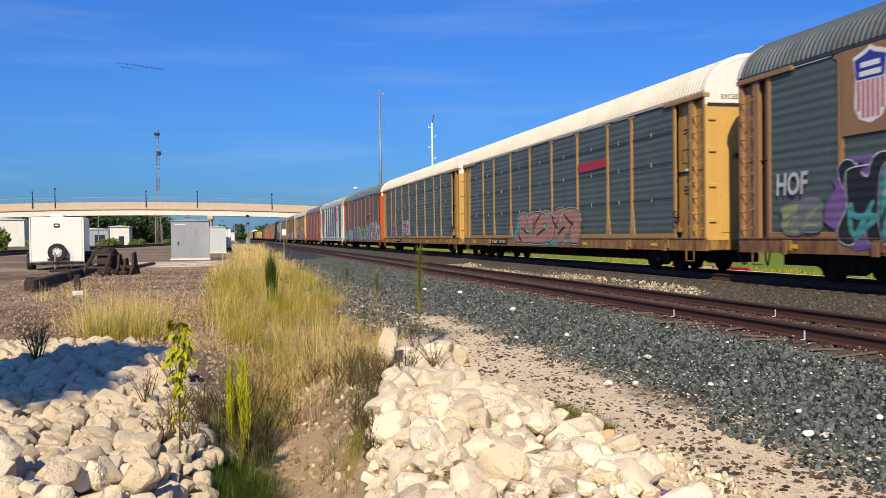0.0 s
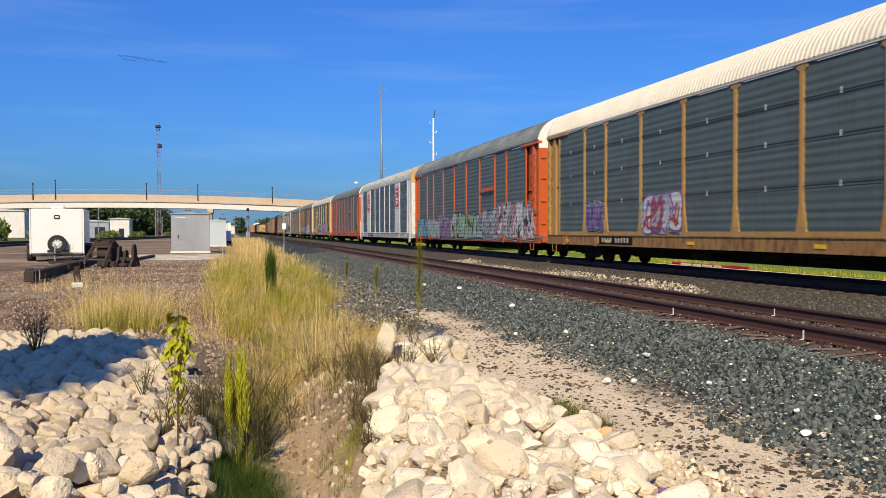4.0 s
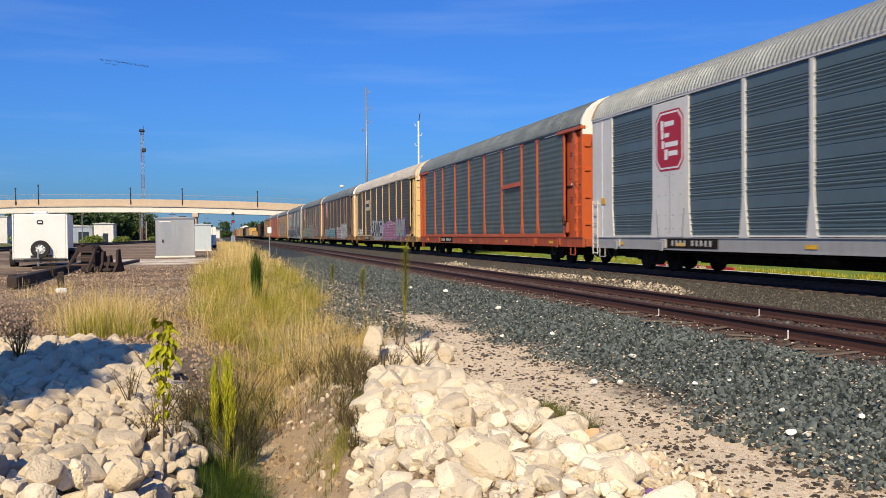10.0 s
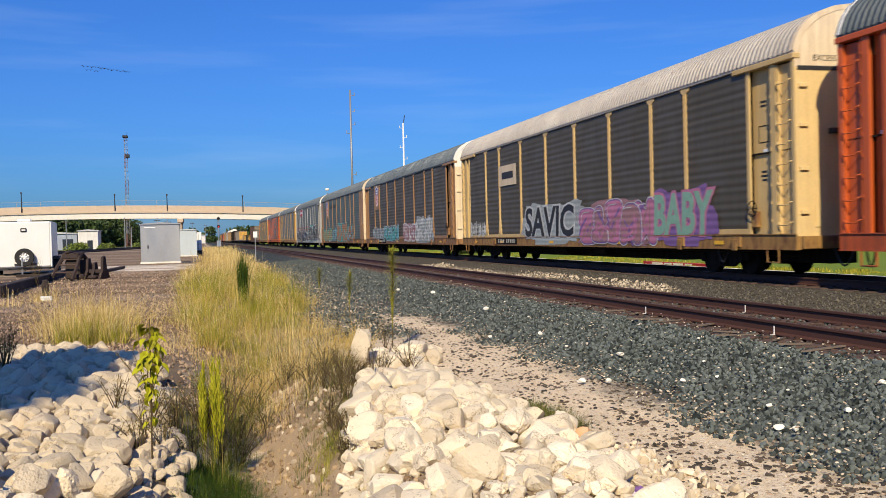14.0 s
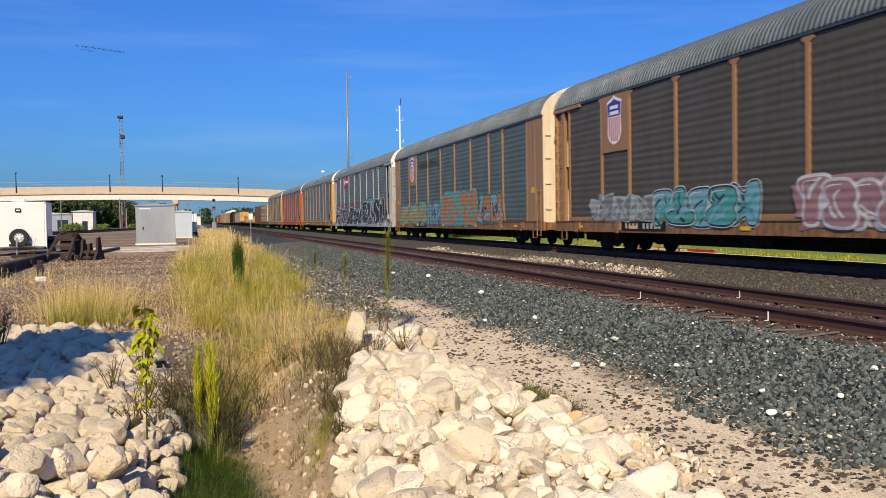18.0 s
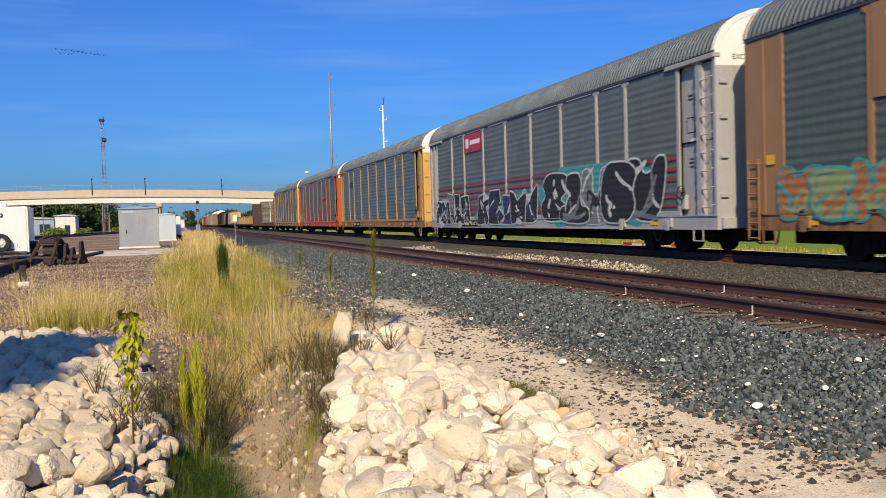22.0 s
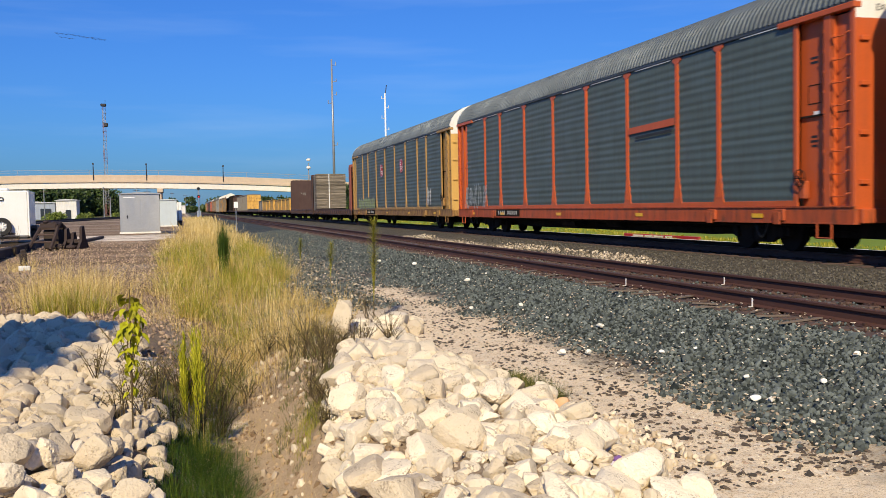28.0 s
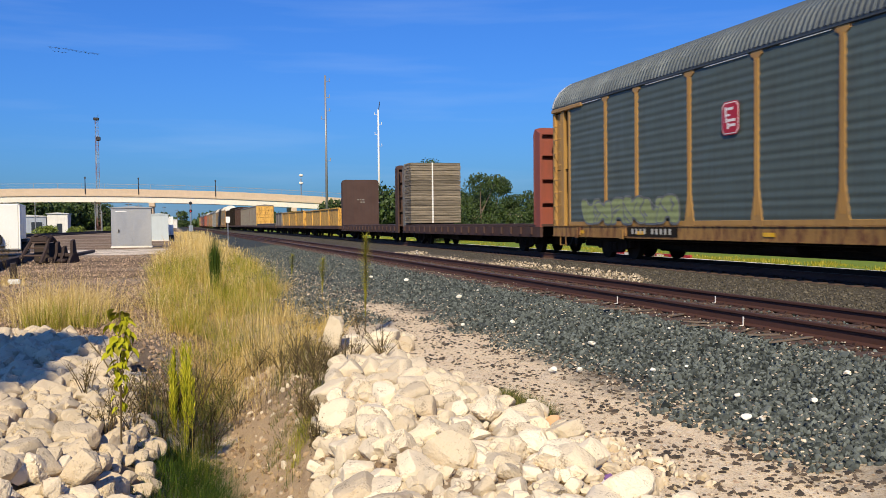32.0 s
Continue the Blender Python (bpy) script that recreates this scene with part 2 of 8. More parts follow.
def build_ground():
    xs = np.unique(np.concatenate([np.geomspace(16, 2500, 26) * -1, np.arange(-16, -5, 0.5), np.arange(-5, 14, 0.11), np.arange(14, 20.5, 0.25), np.geomspace(20, 2500, 26)]).round(3))
    ys = np.unique(np.concatenate([-np.geomspace(3, 600, 14), np.arange(-3, 3.5, 0.5), np.arange(3.5, 26, 0.11), np.arange(26, 70, 0.5), np.geomspace(70, 4500, 40)]).round(3))
    X, Y = np.meshgrid(xs, ys)
    Z = ground_z(X, Y)
    nx = len(xs)
    i, j = np.meshgrid(np.arange(nx - 1), np.arange(len(ys) - 1))
    a = (j * nx + i).ravel()
    me = arrays("ground", np.stack([X.ravel(), Y.ravel(), Z.ravel()], 1), np.stack([a, a + 1, a + nx + 1, a + nx], 1), True)
    k = Nodes("ground_soil")
    v = k.where()
    x, y, _ = k.split(v)[:3]
    wob = k.noise(v, 0.9, 5, 0.6)
    wob2 = k.noise(v, 6.0, 4, 0.6)
    shift = k.math("ADD", k.math("MULTIPLY", k.math("SUBTRACT", wob, 0.5), 1.6), k.math("MULTIPLY", k.math("SUBTRACT", wob2, 0.5), 0.7))
    xs_ = k.math("ADD", x, shift)
    cells = k.voronoi(v, 26)
    grit = k.ramp(k.split(cells)[0], 0, 1)
    fine = k.noise(v, 60, 3)
    dirt = k.mix(wob, (0.58, 0.43, 0.265), (0.84, 0.67, 0.45))
    dirt = k.mix(k.ramp(grit, 0.72, 0.95, 0, 0.55), dirt, (0.78, 0.70, 0.58))
    dirt = k.mix(k.ramp(wob2, 0.54, 0.72, 0, 0.6), dirt, (0.27, 0.185, 0.115))
    speck = k.noise(v, 34, 3, 0.7)
    dirt = k.mix(k.ramp(speck, 0.57, 0.66, 0, 0.8), dirt, (0.16, 0.105, 0.065))
    crumb = k.noise(v, 75, 4, 0.75)
    dirt = k.mix(k.ramp(crumb, 0.42, 0.62, 0.0, 0.6), dirt, (0.84, 0.74, 0.57))
    dirt = k.mix(k.ramp(crumb, 0.46, 0.34, 0.0, 0.7), dirt, (0.25, 0.165, 0.10))
    gully = k.math("MULTIPLY", k.math("MULTIPLY", k.ramp(xs_, 0.2, 0.45), k.ramp(xs_, 1.45, 1.05)), k.ramp(y, 12.0, 10.5))
    dirt = k.mix(k.math("MULTIPLY", gully, 0.8), dirt, k.mix(crumb, (0.19, 0.115, 0.06), (0.48, 0.345, 0.205)))
    yard = k.mix(grit, (0.090, 0.060, 0.037), (0.30, 0.215, 0.14))
    broad = k.noise(k.scaled(v, (0.25, 0.9, 1)), 0.16, 5, 0.6)
    yard = k.mix(k.ramp(broad, 0.48, 0.62, 0, 0.75), yard, (0.35, 0.30, 0.235))
    yard = k.mix(k.ramp(broad, 0.46, 0.36, 0, 0.7), yard, (0.085, 0.066, 0.05))
    yard = k.mix(k.ramp(wob, 0.45, 0.7), yard, k.mix(grit, (0.20, 0.125, 0.08), (0.42, 0.295, 0.205)))
    chalk = k.mix(fine, (0.68, 0.58, 0.46), (0.80, 0.72, 0.60))
    stone = k.mix(grit, (0.011, 0.014, 0.014), (0.085, 0.098, 0.095))
    mid = k.mix(grit, (0.035, 0.031, 0.023), (0.125, 0.110, 0.086))
    turf = k.mix(wob2, (0.10, 0.17, 0.02), (0.22, 0.28, 0.04))
    # brown soil under the heaps, darkened for the shade between the rocks
    heap = k.math("MAXIMUM", k.math("MULTIPLY", k.ramp(xs_, 0.1, -0.3), k.ramp(y, 15.5, 14.0)), k.math("MULTIPLY", k.math("MULTIPLY", k.ramp(xs_, 0.9, 1.2), k.ramp(xs_, 2.7, 2.3)), k.math("MULTIPLY", k.ramp(y, 10.5, 9.5), 0.9)))
    dirt = k.mix(k.math("MULTIPLY", heap, 0.9), dirt, k.mix(crumb, (0.10, 0.068, 0.042), (0.27, 0.195, 0.125)))
    # yard to the left of the grass strip, with a pale strip of crushed stone
    c = k.mix(k.math("MULTIPLY", k.ramp(y, 12, 14.5, 0, 1), k.ramp(xs_, 2.2, 0.6)), dirt, yard)
    pale = k.math("MULTIPLY", k.math("MULTIPLY", k.ramp(k.math("ADD", y, k.math("MULTIPLY", shift, 3.0)), 46, 48), k.ramp(k.math("ADD", y, k.math("MULTIPLY", shift, 5.0)), 60, 57)), k.math("MULTIPLY", k.ramp(x, -8, -6.5), k.ramp(x, 1.0, 0.0)))
    c = k.mix(k.math("MULTIPLY", pale, k.ramp(k.noise(k.scaled(v, (0.5, 1.6, 1)), 1.1, 6, 0.7), 0.40, 0.54)), c, chalk)
    c = k.mix(k.math("MULTIPLY", k.ramp(x, -20, -24), k.ramp(wob, 0.35, 0.55)), c, (0.12, 0.15, 0.04))
    old = k.math("MULTIPLY", k.ramp(k.math("ADD", y, k.math("MULTIPLY", shift, 2.0)), 14.0, 15.5), k.math("MAXIMUM", k.ramp(xs_, 3.8, 3.4), k.ramp(k.math("ADD", y, shift), 18.0, 20.0)))
    old = k.math("MULTIPLY", old, k.ramp(xs_, 1.5, 2.2))
    c = k.mix(k.math("MULTIPLY", old, 0.9), c, k.mix(k.ramp(speck, 0.58, 0.64), stone, (0.62, 0.52, 0.40)))
    c = k.mix(k.ramp(k.math("ADD", xs_, k.ramp(y, 18, 60, 0.0, 1.2)), 4.0, 4.75), c, stone)
    c = k.mix(k.math("MULTIPLY", k.ramp(x, 6.5, 6.9), k.ramp(x, 9.5, 9.1)), c, k.mix(grit, (0.028, 0.016, 0.012), (0.10, 0.058, 0.042)))
    c = k.mix(k.ramp(xs_, 9.3, 9.7), c, mid)
    gravel = k.math("MULTIPLY", k.math("MULTIPLY", k.ramp(x, 10.2, 10.5), k.ramp(x, 11.9, 11.5)), k.math("MULTIPLY", k.ramp(k.math("ADD", y, k.math("MULTIPLY", shift, 3)), 20, 23), k.ramp(y, 44, 40)))
    c = k.mix(k.math("MULTIPLY", gravel, k.ramp(wob2, 0.38, 0.5)), c, k.mix(grit, (0.22, 0.165, 0.11), (0.50, 0.41, 0.30)))
    # dark gravel colour carried to here, in place of the train's longer shadow
    c = k.mix(k.ramp(xs_, 19.7, 20.2), c, turf)
    k.bump(k.math("ADD", k.math("MULTIPLY", grit, 0.5), k.math("MULTIPLY", k.noise(v, 38, 6, 0.7), 1.0)), 0.55, 0.02)
    k.b.inputs["Specular IOR Level"].default_value = 0.15
    return tagged(link("ground", me, k.done(c, 0.95), None), "uneven railway ground with pale dirt, grey yard gravel and ballast", "ground", kind="structure")


build_ground()

BALLAST = Nodes("ballast_stone")
_r = BALLAST.island()
BALLAST = BALLAST.done(BALLAST.mix(BALLAST.ramp(_r, 0, 1), (0.016, 0.021, 0.020), (0.155, 0.176, 0.164)), 0.85)
BALLAST.node_tree.nodes["Principled BSDF"].inputs["Specular IOR Level"].default_value = 0.2
BALLAST_DULL = Nodes("stray_stone")
BALLAST_DULL = BALLAST_DULL.done(BALLAST_DULL.mix(BALLAST_DULL.island(), (0.022, 0.019, 0.016), (0.13, 0.095, 0.065)), 0.9)
k = Nodes("limestone")
_v = k.where()
_a, _b, _c = k.noise(_v, 2.2, 5), k.noise(_v, 14, 6, 0.65), k.noise(_v, 70, 4)
_col = k.mix(k.chance(), (0.53, 0.44, 0.315), (0.81, 0.71, 0.545))
_col = k.mix(k.ramp(_a, 0.5, 0.75, 0, 0.6), _col, (0.62, 0.49, 0.34))
_col = k.mix(k.ramp(_b, 0.57, 0.74, 0, 0.5), _col, (0.45, 0.345, 0.225))
_pit = k.voronoi(_v, 55, "Distance")
_col = k.mix(k.ramp(k.math("MULTIPLY", _c, k.noise(_v, 9, 3)), 0.30, 0.40, 0, 0.65), _col, (0.20, 0.155, 0.11))
k.bump(k.math("ADD", k.math("ADD", k.math("MULTIPLY", _b, 0.9), k.math("MULTIPLY", _c, 0.7)), k.math("MULTIPLY", _pit, 0.4)), 0.55, 0.013)
k.b.inputs["Specular IOR Level"].default_value = 0.2
LIMESTONE = k.done(_col, 0.92)
k = Nodes("limestone_chips")
CHIPS = k.done(k.mix(k.island(), (0.30, 0.22, 0.15), (0.72, 0.62, 0.47)), 0.9)
k = Nodes("pale_rubble")
LIMESTONE_CHIP = k.done(k.mix(k.island(), (0.42, 0.33, 0.22), (0.76, 0.66, 0.50)), 0.9)
k = Nodes("cess_chips")
CESS = k.done(k.mix(k.island(), (0.12, 0.09, 0.06), (0.62, 0.52, 0.39)), 0.9)
k = Nodes("mid_chips")
MID_CHIPS = k.done(k.mix(k.island(), (0.03, 0.027, 0.020), (0.135, 0.118, 0.09)), 0.9)
k = Nodes("rusty_chips")
RUSTY_CHIPS = k.done(k.mix(k.island(), (0.022, 0.013, 0.010), (0.105, 0.058, 0.042)), 0.9)
k = Nodes("soil_clods")
CLOD = k.done(k.mix(k.island(), (0.14, 0.085, 0.045), (0.46, 0.335, 0.205)), 0.95)
k = Nodes("brown_chips")
BROWN_CHIPS = k.done(k.mix(k.island(), (0.07, 0.044, 0.030), (0.50, 0.36, 0.245)), 0.9)


def scatter_stones():
    """Loose stones: ballast, chips on the dirt, brown gravel in the yard."""
    shapes = [stone_shape(s, 1, 8, (1, 0.80, 0.62), 0) for s in range(12)]
    rng = np.random.default_rng(11)

    flat = [stone_shape(20 + s, 1, 5, (1, 0.72, 0.34), 0) for s in range(8)]

    def lay(name, n, x, y, size, material, label, keep, sink=0.3, forms=shapes, tilt=math.pi):
        # nearer stretches get more stones: even on the picture, not on the plan
        yy = y[0] * (y[1] / y[0]) ** rng.uniform(0, 1, n)
        xx = rng.uniform(x[0], x[1], n)
        ok = keep(xx, yy) > rng.uniform(0, 1, n)
        xx, yy = xx[ok], yy[ok]
        s = rng.uniform(size[0], size[1], len(xx)) * (1 + 0.4 * rng.exponential(0.4, len(xx)))
        P = np.stack([xx, yy, ground_z(xx, yy) + s * sink], 1)
        tagged(link(name, strew(name, forms, P, s, int(rng.integers(1e6)), tilt), material, None), label, "gravel", kind="stuff")

    def edge(x, y):
        return 4.35 - 0.6 * smooth_step(18, 60, y) + 0.5 * wave(x * 0.3, y * 1.1, 1.0)

    lay("ballast", 74000, (3.4, 9.2), (5, 62), (0.017, 0.036), BALLAST, "dark grey crushed ballast stones beside the track",
        lambda x, y: smooth_step(-0.25, 0.35, x - edge(x, y)) * (1 - 0.9 * ((x > 6.7) & (x < 9.2))))
    lay("old_ballast", 9000, (1.8, 4.2), (14, 50), (0.02, 0.04), BALLAST, "dark old ballast spread among the dry grass",
        lambda x, y: smooth_step(14.2, 15.8, y) * np.where(y < 19, smooth_step(3.8, 3.3, x), 1.0) * 0.8)
    lay("old_speck", 2600, (1.9, 4.2), (14, 45), (0.010, 0.030), CHIPS, "pale chips among the dark old ballast", lambda x, y: smooth_step(14.2, 15.8, y) * (0.5 + 0.4 * wave(x, y, 1.0)), 1.5, flat, 0.6)
    lay("pale_speck", 7500, (4.0, 7.0), (5, 50), (0.008, 0.019), CHIPS, "small white chips scattered over the dark ballast",
        lambda x, y: 0.22 + 0.78 * np.exp(-np.maximum(x - edge(x, y), 0) / 0.35) * np.clip(0.5 + wave(x * 2, y * 1.2, 1.5), 0, 1), 4.5, flat, 0.6)
    lay("stray_ballast", 15000, (1.8, 4.9), (4.6, 24), (0.009, 0.034), BALLAST_DULL, "dark stray ballast stones on pale dirt",
        lambda x, y: np.clip(0.54 - 0.24 * (edge(x, y) - x) + 0.5 * wave(x * 1.7, y * 1.3, 1.9), 0.05, 1) * (x < edge(x, y) + 0.2), 0.05, flat, 0.5)
    lay("rusty_ballast", 9000, (6.7, 9.2), (6, 34), (0.018, 0.034), RUSTY_CHIPS, "rust-stained ballast between the rails", lambda x, y: 0.8 + 0 * x)
    lay("limestone_chip", 9500, (1.2, 5.2), (4.6, 26), (0.006, 0.018), CHIPS, "pale limestone chips on the dirt", lambda x, y: np.where(x < 4.2, 0.9, 0.12), 0.05, flat, 0.6)
    lay("twig_litter", 5000, (1.2, 4.6), (4.6, 22), (0.006, 0.020), BROWN_CHIPS, "brown specks and litter on the dirt", lambda x, y: 0.5 + 0.5 * wave(x, y, 1.4), 0.0, flat, 0.6)
    lay("yard_gravel", 21000, (-7.5, 1.2), (9.5, 46), (0.012, 0.036), BROWN_CHIPS, "brown and grey gravel of the yard", lambda x, y: smooth_step(0.2, 1.5, 1.6 - x))
    lay("ditch_rubble", 900, (0.0, 1.3), (5.2, 13), (0.005, 0.014), BROWN_CHIPS, "small brown and pale rubble in the dry ditch", lambda x, y: 0.8 + 0 * x)
    lay("gully_clod", 900, (0.1, 1.25), (4.8, 12.5), (0.010, 0.038), CLOD, "brown clods of dry soil in the ditch", lambda x, y: 0.8 + 0 * x, 0.15)
    lay("heap_chip", 260, (2.5, 3.3), (5.0, 6.6), (0.012, 0.05), LIMESTONE_CHIP, "pale rubble at the foot of the limestone spread", lambda x, y: 0.9 + 0 * x, 0.3)
    lay("bank_chip", 260, (0.5, 1.6), (5.2, 13), (0.008, 0.045), CHIPS, "pale stone chips on the ditch bank", lambda x, y: 0.7 + 0 * x)
    lay("cess_gravel", 3400, (10.0, 12.3), (20, 46), (0.02, 0.050), CESS, "heap of pale gravel between the two tracks",
        lambda x, y: smooth_step(-0.2, 0.5, wave(x * 1.4, y * 0.3, 1.0) + 0.15) * (x > 10.15) * (x < 12.1), 0.5)
    lay("mid_gravel", 9000, (9.3, 12.9), (11, 40), (0.016, 0.032), MID_CHIPS, "grey-brown gravel between the two tracks", lambda x, y: 0.8 + 0 * x)


scatter_stones()


PALE_STONE = plain("bleached_stone", (0.82, 0.78, 0.68), 0.85, vary=0.12)


def white_stones():
    """Single pale stones that lie on the dark ballast."""
    spots = ((5.49, 17.39, 0.1), (5.04, 13.18, 0.08), (5.08, 10.47, 0.085), (4.86, 8.56, 0.06), (4.88, 7.07, 0.058), (5.22, 6.48, 0.055), (4.51, 6.41, 0.075), (4.59, 6.31, 0.06), (5.95, 6.93, 0.07), (4.05, 9.35, 0.08), (4.29, 9.17, 0.07), (4.41, 13.75, 0.07),
             (6.34, 12.4, 0.04), (5.19, 8.43, 0.04), (6.2, 10.5, 0.045), (5.7, 22.5, 0.11), (5.3, 25.0, 0.1), (5.6, 15.2, 0.045), (4.9, 11.8, 0.04), (5.5, 9.2, 0.035), (5.8, 8.2, 0.03), (4.7, 9.7, 0.035), (5.3, 7.4, 0.03), (6.1, 18.0, 0.05))
    for i, (x, y, s) in enumerate(spots):
        V, F = knobbly(60 + i, 2, (1.0, 0.72, 0.55))
        ob = link("pale_stone", arrays("pale_stone", V * s * 0.8, F, False), PALE_STONE, None)
        ob.matrix_basis = pose(x, y, gz(x, y) + s * 0.3 + 0.025, 0, 0, i * 57)
        tagged(ob, "pale limestone lump lying on dark ballast", "stone", "stones on the ballast")


white_stones()

# ---- tracks ----
TRACK_X, NEAR_X = 14.63, 7.93
RAIL_RUST = paint("rail_rust", (0.075, 0.028, 0.018), 0.75, 0.3, (0.035, 0.02, 0.016))
RAIL_TOP = plain("rail_head_steel", (0.13, 0.085, 0.068), 0.5, 0.6, 0.3)
TIE_WOOD = paint("tie_wood", (0.085, 0.052, 0.040), 0.9, 0.5, (0.05, 0.035, 0.03))
PLATE = plain("tie_plate_rust", (0.06, 0.028, 0.02), 0.8, 0.2)


def rail_profile(c):
    return [(c + x, z) for x, z in ((-0.075, -0.172), (0.075, -0.172), (0.075, -0.160), (0.012, -0.140), (0.010, -0.045), (0.036, -0.032), (0.036, -0.004), (0.028, 0), (-0.028, 0), (-0.036, -0.004), (-0.036, -0.032), (-0.010, -0.045), (-0.012, -0.140), (-0.075, -0.160))]


def track(cx, y0, y1, ties_to, label, zoff=0.0, gauge=1.505):
    t = thing("railway_track", pose(cx, 0, zoff), label, "track", kind="structure")
    for s in (-1, 1):
        part("rail", sweep(bmesh.new(), rail_profile(s * gauge / 2), y0, y1), RAIL_RUST, t)
        part("rail_head", boxes((s * gauge / 2 - 0.02, s * gauge / 2 + 0.02, y0, y1, -0.003, 0.003)), RAIL_TOP, t, "worn rail head")
    tie = boxes((-1.3, 1.3, -0.115, 0.115, -0.33, -0.176), bevel=0.012)
    plates = boxes(*((s * gauge / 2 - 0.17, s * gauge / 2 + 0.17, -0.09, 0.09, -0.178, -0.166) for s in (-1, 1)), *((s * gauge / 2 + o - 0.02, s * gauge / 2 + o + 0.02, -0.06, -0.02, -0.168, -0.140) for s in (-1, 1) for o in (-0.1, 0.1)))
    tm, pm = bpy.data.meshes.new("tie"), bpy.data.meshes.new("tie_plate")
    tie.to_mesh(tm), plates.to_mesh(pm)
    tie.free(), plates.free()
    tm.materials.append(TIE_WOOD), pm.materials.append(PLATE)
    rng = random.Random(int(cx * 10))
    y = max(y0, 4.0)
    while y < ties_to:
        for me, nm in ((tm, "tie"), (pm, "tie_plate")):
            o = new(nm, me)
            o.parent = t
            o.matrix_basis = pose(0 if nm == "tie_plate" else rng.uniform(-0.05, 0.05), y, 0, 0, 0, 0 if nm == "tie_plate" else rng.uniform(-1, 1))
        y += 0.52
    return t


track(NEAR_X, -40, 900, 75, "rusty main line track on dark wooden ties in grey ballast")
track(TRACK_X, -60, 1400, 60, "track in the shade beneath the passing freight train")

SPLINTER = plain("weathered_splinter", (0.15, 0.115, 0.09), 0.9, vary=0.4)


def splinters():
    """Split and weathered ends of ties that lie bare beside the rail."""
    rng = random.Random(6)
    for i in range(20):
        y = 8.6 * 3.2 ** (i / 20) + rng.uniform(-0.2, 0.2)
        l, w = rng.uniform(0.12, 0.34), rng.uniform(0.015, 0.045)
        pts = ((-w, -l), (w * 0.6, -l * 0.8), (w, l * 0.5), (w * 0.3, l), (-w * 0.9, l * 0.7))
        bm = bmesh.new()
        lo = [bm.verts.new((a, b, 0)) for a, b in pts]
        hi = [bm.verts.new((a, b, 0.018)) for a, b in pts]
        bm.faces.new(lo[::-1]), bm.faces.new(hi)
        for j in range(5):
            bm.faces.new((lo[j], lo[(j + 1) % 5], hi[(j + 1) % 5], hi[j]))
        o = part("wood_splinter", bm, SPLINTER)
        x = rng.uniform(6.62, 6.98)
        o.matrix_basis = pose(x, y, gz(x, y) + 0.035, rng.uniform(-3, 3), rng.uniform(-3, 3), rng.uniform(45, 150))
        tagged(o, "grey weathered splinter of a railway tie on the ballast", "wood", "splinters beside the rail")


splinters()
WHITE_PAINT = paint("white_marker", (0.75, 0.70, 0.64), 0.6, 0.2)


def rail_markers():
    for x, y in ((7.18, 13.64), (8.69, 13.08), (7.18, 10.15)):
        m = thing("rail_marker", pose(x - 0.09, y, -0.172), "small white bent strip clipped to the rusty rail", "marker", "rail markers")
        part("strip", boxes((-0.008, 0.002, -0.013, 0.013, 0.0, 0.12), bevel=0.002), WHITE_PAINT, m)
        part("foot", boxes((-0.06, 0.002, -0.013, 0.013, 0.0, 0.010), bevel=0.002), WHITE_PAINT, m)


rail_markers()

# ---- overpass ----
CONCRETE_TAN = paint("tan_concrete", (0.56, 0.43, 0.31), 0.85, 0.25, (0.30, 0.24, 0.18))
CONCRETE_PALE = paint("pale_concrete", (0.74, 0.70, 0.62), 0.85, 0.2, (0.35, 0.31, 0.27))
POLE_GREY = paint("galvanised_pole", (0.30, 0.31, 0.33), 0.5, 0.25, metal=0.4)
DARK_STEEL = plain("dark_steel", (0.03, 0.03, 0.035), 0.6, 0.3)
BRIDGE_Y = 265.0


def deck_z(x):
    return 11.55 - 0.00046 * (x + 30) ** 2


